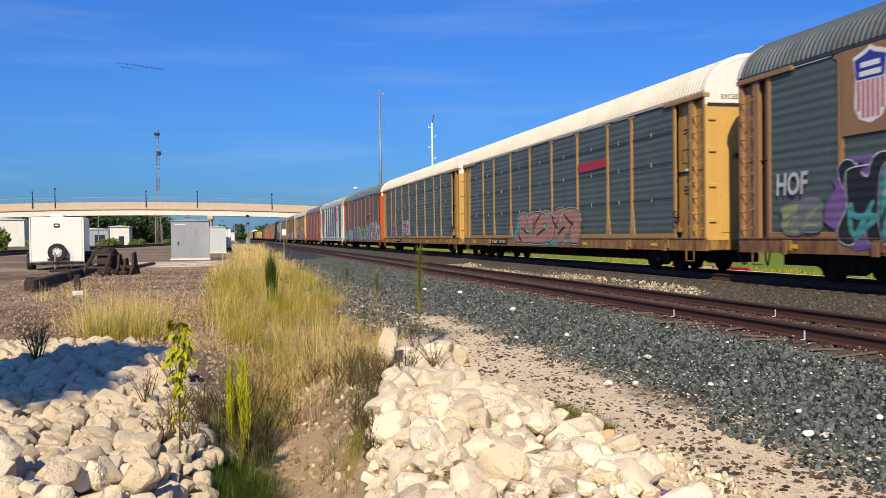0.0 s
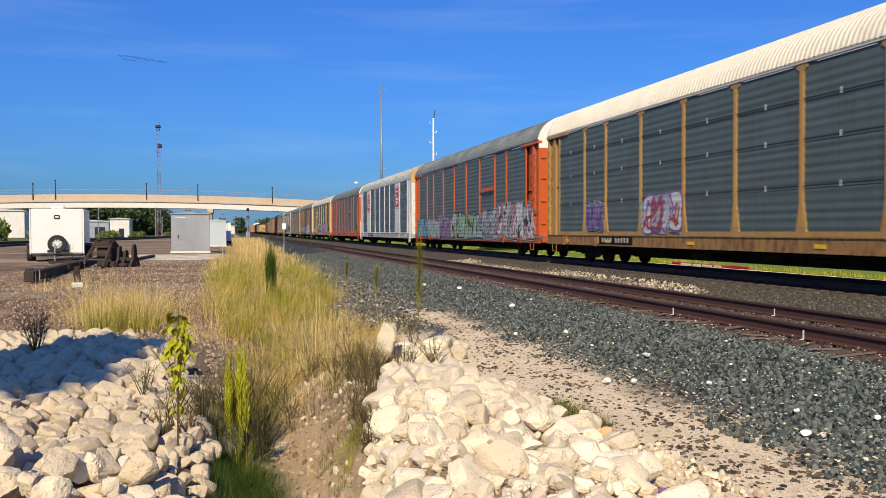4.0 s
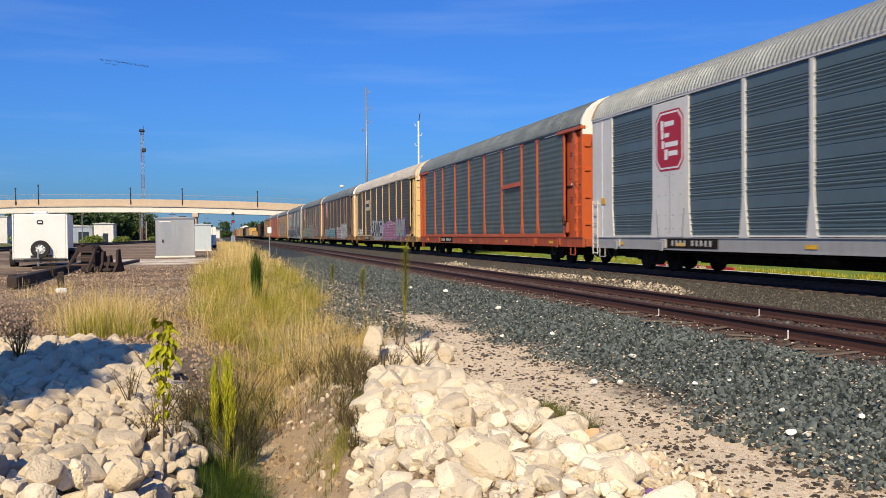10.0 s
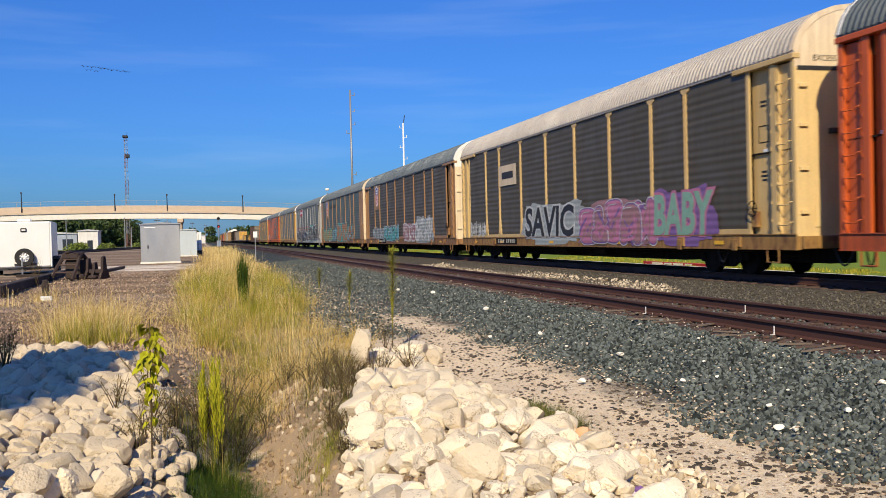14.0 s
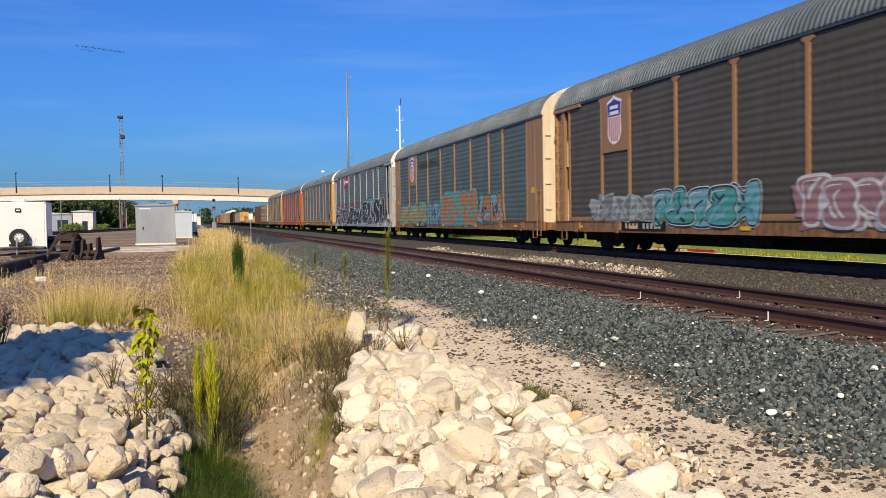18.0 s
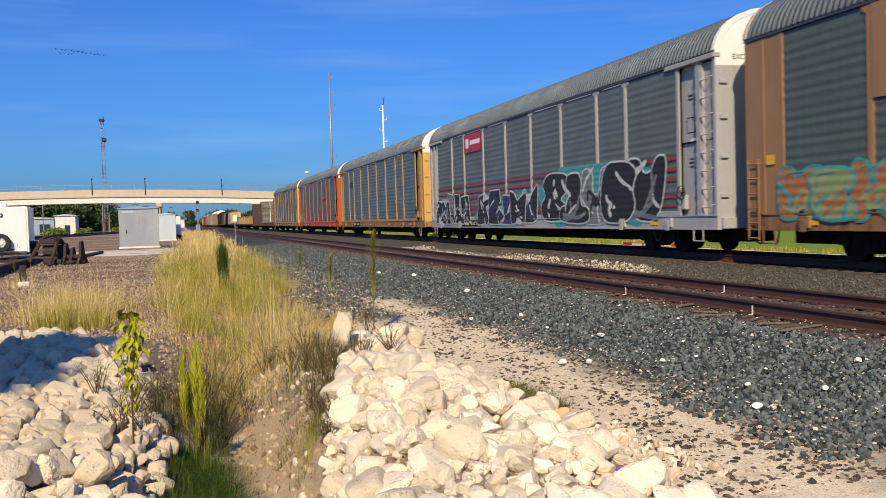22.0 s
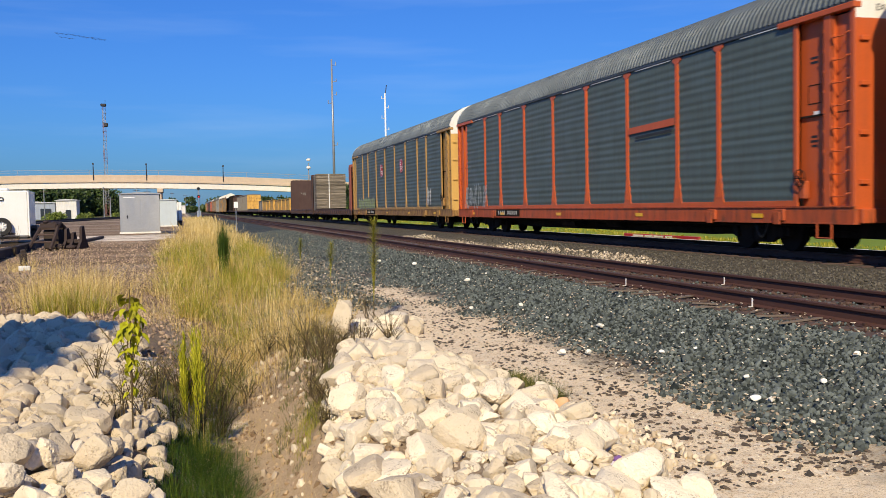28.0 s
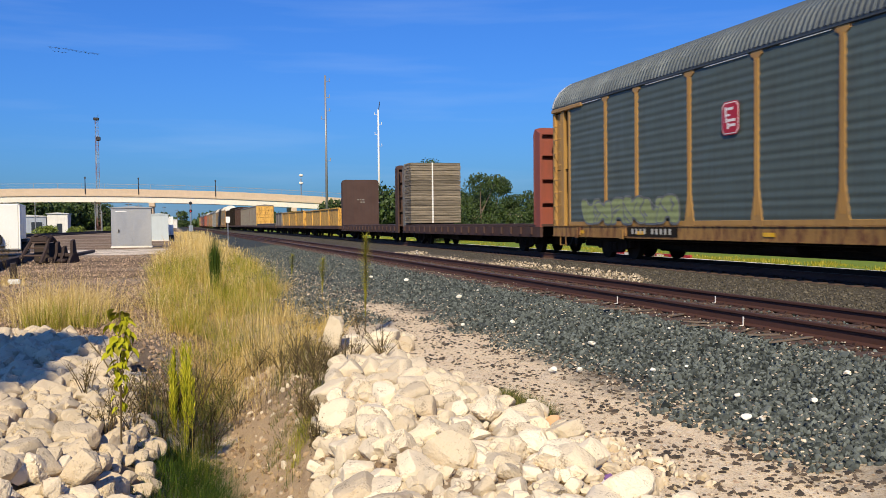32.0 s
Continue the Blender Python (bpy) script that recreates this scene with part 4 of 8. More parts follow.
def end_mesh(z0, z1):
    """A slice of the arched end wall between two heights."""
    def make():
        pts = [(x * 0.985, z) for x, z in ARCH if z0 < z <= z1]
        w = HALF - 0.02
        if z1 < EAVE:
            pts = [(-w, z0), (-w, z1), (w, z1), (w, z0)]
        else:
            pts = [(-w, z0)] + pts + [(w, z0)]
        bm = bmesh.new()
        sweep(bm, pts, 0.0, 0.07)
        return bm
    return make


def end_rim():
    """The rounded flange round the arched end."""
    bm = bmesh.new()
    outer = [(x * 1.012, z + 0.03) for x, z in ARCH]
    inner = [(x * 0.94, z - 0.09) for x, z in ARCH]
    return sweep(bm, outer + inner[::-1], -0.012, 0.14)


def side_sill():
    bm = boxes((-HALF - 0.005, -HALF + 0.09, -END, END, SILL_LOW + 0.03, SILL_TOP), (-HALF - 0.03, -HALF + 0.12, -END, END, SILL_LOW, SILL_LOW + 0.03), (-HALF - 0.03, -HALF + 0.1, -END, END, SILL_TOP - 0.025, SILL_TOP))
    return bm


def wheelset():
    bm = bmesh.new()
    for s in (-1, 1):
        rod(bm, (s * 0.70, 0, 0), (s * 0.83, 0, 0), 0.42, 22)
        rod(bm, (s * 0.67, 0, 0), (s * 0.70, 0, 0), 0.45, 22)
    rod(bm, (-1.0, 0, 0), (1.0, 0, 0), 0.085, 10)
    return bm


def side_frame():
    bm = flat_sheet(((-1.15, 0.36), (-1.15, 0.56), (-0.75, 0.62), (-0.45, 0.78), (0.45, 0.78), (0.75, 0.62), (1.15, 0.56), (1.15, 0.36), (0.75, 0.36), (0.45, 0.20), (-0.45, 0.20), (-0.75, 0.36)), -1.06, -0.93)
    for y in (-0.2, 0.0, 0.2):
        rod(bm, (-1.09, y, 0.26), (-1.09, y, 0.52), 0.07, 10)
    for y in (-0.89, 0.89):
        rod(bm, (-1.12, y, 0.45), (-0.95, y, 0.45), 0.13, 12)
    return bm


def bogies(car, centre=9.9):
    for s in (-1, 1):
        for a in (-0.89, 0.89):
            w = shared("wheelset", "wheelset", wheelset, WHEEL, car, smooth=False)
            w.matrix_basis = pose(0, s * centre + a, 0.42)
        for q in (0, 180):
            f = shared("bogie_frame", "bogie_frame", side_frame, UNDER, car)
            f.matrix_basis = pose(0, s * centre, 0, 0, 0, q)
        shared("bolster", "bolster", lambda: boxes((-0.95, 0.95, -0.18, 0.18, 0.30, 0.66), bevel=0.03), UNDER, car).matrix_basis = pose(0, s * centre, 0)


def underframe(car, half_len=END, top=1.0):
    part("centre_sill", boxes((-0.38, 0.38, -half_len + 0.3, half_len - 0.3, 0.33, top), bevel=0.02), UNDER, car)
    deep = half_len - 5.2
    part("belly_sill", flat_sheet(((-deep, 0.35), (-deep + 1.6, 0.29), (deep - 1.6, 0.29), (deep, 0.35)), -0.40, 0.40), UNDER, car)
    bm = bmesh.new()
    y = -half_len + 0.9
    while y < half_len - 0.5:
        box(bm, -1.36, 1.36, y - 0.06, y + 0.06, 0.66, top - 0.02)
        y += 2.0
    part("cross_bearer", bm, UNDER, car)
    for s in (-1, 1):
        bm = bmesh.new()
        box(bm, -0.14, 0.14, s * half_len - 0.1, s * (half_len + 0.6) - (0 if s > 0 else 0), 0.70, 0.95) if s > 0 else box(bm, -0.14, 0.14, -half_len - 0.6, -half_len + 0.1, 0.70, 0.95)
        part("coupler", bm, UNDER, car)
        bm = bmesh.new()
        pts = [(-0.55 + 0.02 * i, s * (half_len + 0.05 + 0.5 * i / 8), 0.72 - 0.42 * math.sin(math.pi * i / 8)) for i in range(9)]
        for a, b in zip(pts, pts[1:]):
            rod(bm, a, b, 0.024, 6)
        part("air_hose", bm, HOSE, car)
    part("brake_cylinder", rod(bmesh.new(), (-0.75, -2.2, 0.58), (-0.75, -1.2, 0.58), 0.17, 12), UNDER, car)
    part("brake_reservoir", rod(bmesh.new(), (-0.85, 1.0, 0.56), (-0.85, 2.2, 0.56), 0.20, 12), UNDER, car)
    bm = bmesh.new()
    for a, b in (((-1.15, -half_len + 1.6, 0.62), (-1.15, half_len - 1.6, 0.62)), ((-0.6, -half_len + 1, 0.5), (-0.6, half_len - 1, 0.5))):
        rod(bm, a, b, 0.025, 6)
    part("brake_pipe", bm, UNDER, car)


def place(car, y, length_half=END):
    CARS.append((car, y))
    car.matrix_basis = pose(TRACK_X, y, 0)


def word(name, text, size, material, parent, m):
    """Lettering as a thin mesh, in Blender's own font."""
    cu = bpy.data.curves.new(name, "FONT")
    cu.body, cu.size, cu.extrude = text, size, 0.002
    tmp = bpy.data.objects.new(name, cu)
    me = bpy.data.meshes.new_from_object(tmp)
    bpy.data.objects.remove(tmp)
    me.materials.clear()
    ob = link(name, me, material, parent)
    ob.matrix_basis = m
    return ob


SIDE = -HALF - 0.018      # just proud of the posts


def patch(name, outline, material, parent, lift=0.0, label=""):
    """A thin painted shape on the side: outline of (distance from the near end, height)."""
    x = SIDE - lift
    return part(name, flat_sheet([(d - END, z) for d, z in outline], x, x + 0.003), material, parent, label)


def rect(d0, d1, z0, z1):
    return ((d0, z0), (d1, z0), (d1, z1), (d0, z1))


def shield_logo(car, d, z, s):
    """Shield sign: blue head, red and white stripes."""
    patch("sign_board", rect(d - 0.93, d + 0.93, z - 1.0, EAVE - 0.08), TAN, car, 0.0, "tan sign board")
    out = lambda k: [(d + x * s * k, z + 0.02 + y * s * k) for x, y in ((0, -0.82), (0.35, -0.70), (0.50, -0.45), (0.46, 0.20), (0.54, 0.62), (0.36, 0.68), (0.15, 0.74), (0, 0.82), (-0.15, 0.74), (-0.36, 0.68), (-0.54, 0.62), (-0.46, 0.20), (-0.50, -0.45), (-0.35, -0.70))]
    patch("shield_rim", out(1.06), LOGO_WHITE, car, 0.004)
    for i in range(6):
        x0 = -0.43 + i * 0.155
        lo = -0.72 if 1 <= i <= 4 else -0.55
        patch("red_stripe", rect(d + x0 * s, d + (x0 + 0.075) * s, z + lo * s, z + 0.12 * s), LOGO_RED, car, 0.008)
    patch("blue_head", [(d + x * s, z + y * s) for x, y in ((-0.45, 0.15), (0.45, 0.15), (0.52, 0.60), (0.15, 0.70), (0, 0.78), (-0.15, 0.70), (-0.52, 0.60))], LOGO_BLUE, car, 0.008)
    for zz, w in ((0.47, 0.62), (0.27, 0.70)):
        patch("letter_bar", rect(d - w * s / 2, d + w * s / 2, z + (zz - 0.06) * s, z + (zz + 0.06) * s), LOGO_WHITE, car, 0.012)


def octagon_logo(car, d, z, w, h):
    def out(k):
        a, b, c = w * k, h * k, 0.30 * w * k
        return [(d + x, z + y) for x, y in ((-a + c, -b), (a - c, -b), (a, -b + c), (a, b - c), (a - c, b), (-a + c, b), (-a, b - c), (-a, -b + c))]
    patch("octagon_rim", out(1.0), LOGO_RED, car, 0.004)
    patch("octagon_line", out(0.94), LOGO_WHITE, car, 0.008)
    patch("octagon_face", out(0.88), LOGO_RED, car, 0.012)
    for zz, x0, x1, t in ((0.52, 0.42, 0.62, 0.17), (0.55, -0.35, 0.36, 0.08), (0.20, 0.40, 0.58, 0.13), (0.18, 0.0, 0.34, 0.07), (-0.12, 0.36, 0.54, 0.13), (-0.14, -0.62, 0.30, 0.08), (-0.46, 0.10, 0.34, 0.17), (-0.44, -0.60, 0.04, 0.08)):
        patch("letter_bar", rect(d + x0 * w, d + x1 * w, z + (zz - t) * h, z + (zz + t) * h), LOGO_WHITE, car, 0.016)


def spray(name, color):
    k = Nodes(name)
    v = k.where(True)
    n = k.noise(v, 7, 4)
    z = k.split(v)[2]
    ribs = k.math("SINE", k.math("MULTIPLY", k.math("SUBTRACT", z, SILL_TOP), 2 * math.pi / 0.205))
    k.bump(ribs, 0.5, 0.010)
    return k.done(k.mix(k.ramp(n, 0.3, 0.75, 0, 0.6), tuple(c * 0.8 for c in color), tuple(c * 0.42 + 0.02 for c in color)), 0.6)


SPRAY = {n: spray("spray_" + n, c) for n, c in dict(white=(0.72, 0.74, 0.74), pale=(0.45, 0.50, 0.50), pink=(0.62, 0.22, 0.38), rose=(0.42, 0.22, 0.24), violet=(0.25, 0.13, 0.38), teal=(0.08, 0.40, 0.38), sky=(0.20, 0.48, 0.58), mint=(0.28, 0.52, 0.40),
                                                      orange=(0.55, 0.20, 0.06), red=(0.40, 0.05, 0.05), black=(0.015, 0.016, 0.02), navy=(0.04, 0.04, 0.16), salmon=(0.56, 0.27, 0.20), lime=(0.35, 0.42, 0.18), grey=(0.22, 0.24, 0.25)).items()}


# heavy closed shapes with legs, arms and notches, in a unit square
BLOCKS = (((0, 0), (0.10, 0.95), (0.78, 1.0), (1, 0.02), (0.70, 0), (0.62, 0.24), (0.40, 0.25), (0.34, 0)),
          ((0, 0.02), (0.03, 1.0), (0.70, 0.98), (0.97, 0.80), (0.82, 0.53), (1.0, 0.25), (0.76, 0)),
          ((0.02, 0.1), (0.05, 1.0), (0.38, 0.95), (0.42, 0.52), (0.60, 0.50), (0.62, 1.0), (0.98, 0.94), (1.0, 0.15), (0.75, 0), (0.2, 0)),
          ((0.05, 0.03), (0.08, 0.33), (0.32, 0.45), (0.0, 0.64), (0.1, 0.95), (0.80, 1.0), (1.0, 0.76), (0.84, 0.55), (1.0, 0.33), (0.86, 0)),
          ((0.0, 0.68), (0.02, 1.0), (1.0, 0.96), (0.95, 0.66), (0.72, 0.64), (0.78, 0.02), (0.28, 0), (0.34, 0.66)),
          ((0.0, 0), (0.05, 1.0), (0.40, 0.96), (0.42, 0.72), (0.72, 1.0), (1.0, 0.88), (0.72, 0.50), (1.0, 0.12), (0.76, 0), (0.42, 0.32), (0.38, 0)))


def rounded(points, cut=0.22):
    """Corners of a closed outline cut twice, so that they come out round."""
    P = [Vector(p) for p in points]
    for _ in range(2):
        Q = []
        for a, b in zip(P, P[1:] + P[:1]):
            Q += [a.lerp(b, cut), a.lerp(b, 1 - cut)]
        P = Q
    return P


def grown(P, by):
    """The outline moved outwards."""
    n = len(P)
    turn = 1 if sum(P[i].x * P[(i + 1) % n].y - P[(i + 1) % n].x * P[i].y for i in range(n)) > 0 else -1
    out = []
    for i in range(n):
        t = (P[(i + 1) % n] - P[i - 1]).normalized()
        out.append(P[i] + Vector((t.y, -t.x)) * by * turn)
    return out


def sheet(name, P, lift, material, parent):
    return patch(name, [(p.x, max(0.74, p.y)) for p in P], material, parent, lift)


def bent(points, n=5):
    """A smooth line through the points."""
    P = [Vector(points[0])] + [Vector(p) for p in points] + [Vector(points[-1])]
    out = []
    for a, b, c, d in zip(P, P[1:], P[2:], P[3:]):
        for i in range(n):
            t = i / n
            out.append(0.5 * (2 * b + (c - a) * t + (2 * a - 5 * b + 4 * c - d) * t * t + (3 * b - a - 3 * c + d) * t ** 3))
    return out + [P[-1]]


def ribbon(path, width, lift, material, name, parent, ends=0.5):
    """One rounded stroke of paint along a path of (distance, height)."""
    P = [p for i, p in enumerate(path) if i == 0 or (p - path[i - 1]).length > 0.004]
    if len(P) < 3:
        return None
    bm, prev, n = bmesh.new(), None, len(P)
    for i, p in enumerate(P):
        t = (P[min(i + 1, n - 1)] - P[max(i - 1, 0)]).normalized()
        q = Vector((-t.y, t.x)) * width / 2 * min(1.0, ends + 0.5 * min(i, n - 1 - i))
        x = SIDE - lift - 0.00025 * i
        ring = [bm.verts.new((xx, w.x - END, max(0.74, w.y))) for xx, w in ((x, p + q), (x, p - q), (x + 0.003, p - q), (x + 0.003, p + q))]
        if prev:
            for j in range(4):
                bm.faces.new((prev[j], prev[(j + 1) % 4], ring[(j + 1) % 4], ring[j]))
        else:
            bm.faces.new(ring)
        prev = ring
    bm.faces.new(prev[::-1])
    return part(name, bm, material, parent)


def cloud_shape(car, d0, d1, z0, z1, color, rng):
    """A lobed patch of sprayed colour behind the strokes."""
    ph = [rng.uniform(0, 6.28) for _ in range(4)]
    pts, n = [], 72
    for i in range(n):
        a = 2 * math.pi * i / n
        r = 0.98 + 0.10 * math.sin(5 * a + ph[0]) + 0.06 * math.sin(9 * a + ph[1]) + 0.04 * math.sin(17 * a + ph[2])
        sx, sy = math.copysign(abs(math.cos(a)) ** 0.45, math.cos(a)), math.copysign(abs(math.sin(a)) ** 0.5, math.sin(a))
        pts.append(((d0 + d1) / 2 + sx * r * (d1 - d0) * 0.5, max(0.74, (z0 + z1) / 2 + sy * r * (z1 - z0) * 0.5)))
    patch("graffiti_cloud", pts, SPRAY[color], car, 0.0, "sprayed colour cloud in " + color)


def graffiti(car, d0, d1, z0, z1, fill, line="black", cloud=None, seed=1, letters=5, bold=0.30, shine="white", soft=0.22):
    """Sprayed shapes: a cloud, bold rounded strokes with a dark edge, and thin highlights."""
    rng = random.Random(seed)
    if isinstance(fill, str):
        fill = (fill,)
    thin = bold < 0.15
    letters = max(2, round(letters * (1.7 if thin else 1.25)))
    h, w = z1 - z0, (d1 - d0) / letters
    if cloud:
        cloud_shape(car, d0 - 0.1, d1 + 0.1, z0, z1, cloud, rng)
    last = -1
    for i in range(letters):
        col = fill[i % len(fill)]
        pick = rng.choice([j for j in range(len(BLOCKS)) if j != last])
        last = pick
        c, tilt = d1 - w * i, rng.uniform(-0.12, 0.16)
        wide, tall, low = w * (rng.uniform(0.92, 1.10) if thin else rng.uniform(1.25, 1.55)), h * rng.uniform(0.84, 1.0), rng.uniform(0.0, 0.08) * h
        # one reads towards the near end
        at = lambda x, z: (c - (x + rng.uniform(-.04, .04) + tilt * (z - .5)) * wide, z0 + low + tall * z)
        if thin:
            # a loose looping scrawl
            loops, k2 = rng.uniform(1.6, 2.6), rng.uniform(0.7, 1.3)
            path = []
            for j in range(30):
                u = j / 29
                path.append(Vector(at(0.1 + 0.8 * u + 0.18 * math.sin(2 * math.pi * loops * u + k2) - rng.uniform(-.02, .02), 0.5 + (0.42 - 0.2 * u * (i % 2)) * math.cos(2 * math.pi * loops * u * k2))))
            o = ribbon(path, 0.05, 0.004 + 0.012 * (i % 2), SPRAY[col], "graffiti_mark", car)
            o["label"] = "sprayed graffiti scrawl in " + col + " paint"
            continue
        flip, over = rng.random() < 0.65, rng.random() < 0.45
        spike = 0.0 if soft > 0.1 else 0.16
        shape = [(1 - x if flip else x, 1 - z if over else z) for x, z in BLOCKS[pick]]
        P = rounded([at(x + rng.uniform(-spike, spike), z + rng.uniform(-0.5, 1.0) * spike * (z > 0.6)) for x, z in shape], soft)
        up = 0.022 * (i % 2)
        o = sheet("graffiti_mark", grown(P, 0.050 if not shine else 0.065), 0.004 + up, SPRAY[shine or line], car)
        o["label"] = "sprayed graffiti mark in " + col + " paint"
        if shine:
            sheet("edge", grown(P, 0.034), 0.008 + up, SPRAY[line], o)
        sheet("fill", grown(P, -0.012), 0.012 + up, SPRAY[col], o)
        # slanting slashes and hooks inside
        for _ in range(3):
            m = Vector(at(rng.uniform(.2, .8), rng.uniform(.15, .8)))
            q = Vector((rng.uniform(-0.25, 0.25) * wide, rng.uniform(0.10, 0.24) * tall))
            ribbon(bent([m - q, m + Vector((0.06 * wide, 0)), m + q], 4), rng.uniform(0.04, 0.10) * tall, 0.016 + up, SPRAY[line], "slash", o)
        if len(fill) > 1:
            other = SPRAY[fill[(i + 1) % len(fill)]]
            for _ in range(3):
                ribbon(bent([at(rng.uniform(.1, .4), rng.uniform(.05, .5)), at(rng.uniform(.3, .7), rng.uniform(.1, .6)), at(rng.uniform(.6, .9), rng.uniform(.05, .9))], 4), 0.07 * h, 0.0165 + up, other, "shade", o)
        if shine:
            ribbon(bent([at(0.16, 0.62), at(0.22, 0.86), at(0.60, 0.90)], 4), 0.03, 0.019 + up, SPRAY[shine], "highlight", o, 0.9)


def sprayed_word(car, text, d, z, size, fill, line=None, cloud=None, bold=0.02, seed=1, wide=0.95):
    """A word that can be read, sprayed in round letters; d is where it starts, at its far end."""
    w = size * 0.65 * wide * len(text)
    if cloud:
        cloud_shape(car, d - w * 1.05, d + 0.15, z - 0.25 * size, z + 0.98 * size, cloud, random.Random(seed))
    for grow, lift, col, nm in ((bold + 0.05, 0.006, line, "graffiti_edge"), (bold, 0.016, fill, "graffiti_word")):
        if not col:
            continue
        cu = bpy.data.curves.new(nm, "FONT")
        cu.body, cu.size, cu.extrude, cu.offset, cu.shear, cu.resolution_u = text, size * 1.05, 0.002, grow * size, 0.08, 3
        tmp = bpy.data.objects.new(nm, cu)
        me = bpy.data.meshes.new_from_object(tmp)
        bpy.data.objects.remove(tmp)
        me.materials.clear()
        ob = link(nm, me, SPRAY[col], car, "sprayed word in " + col + " paint")
        ob.matrix_basis = pose(SIDE - lift, d - END, z, 90, 0, -90) @ Matrix.Diagonal((wide, 1.15, 1, 1))


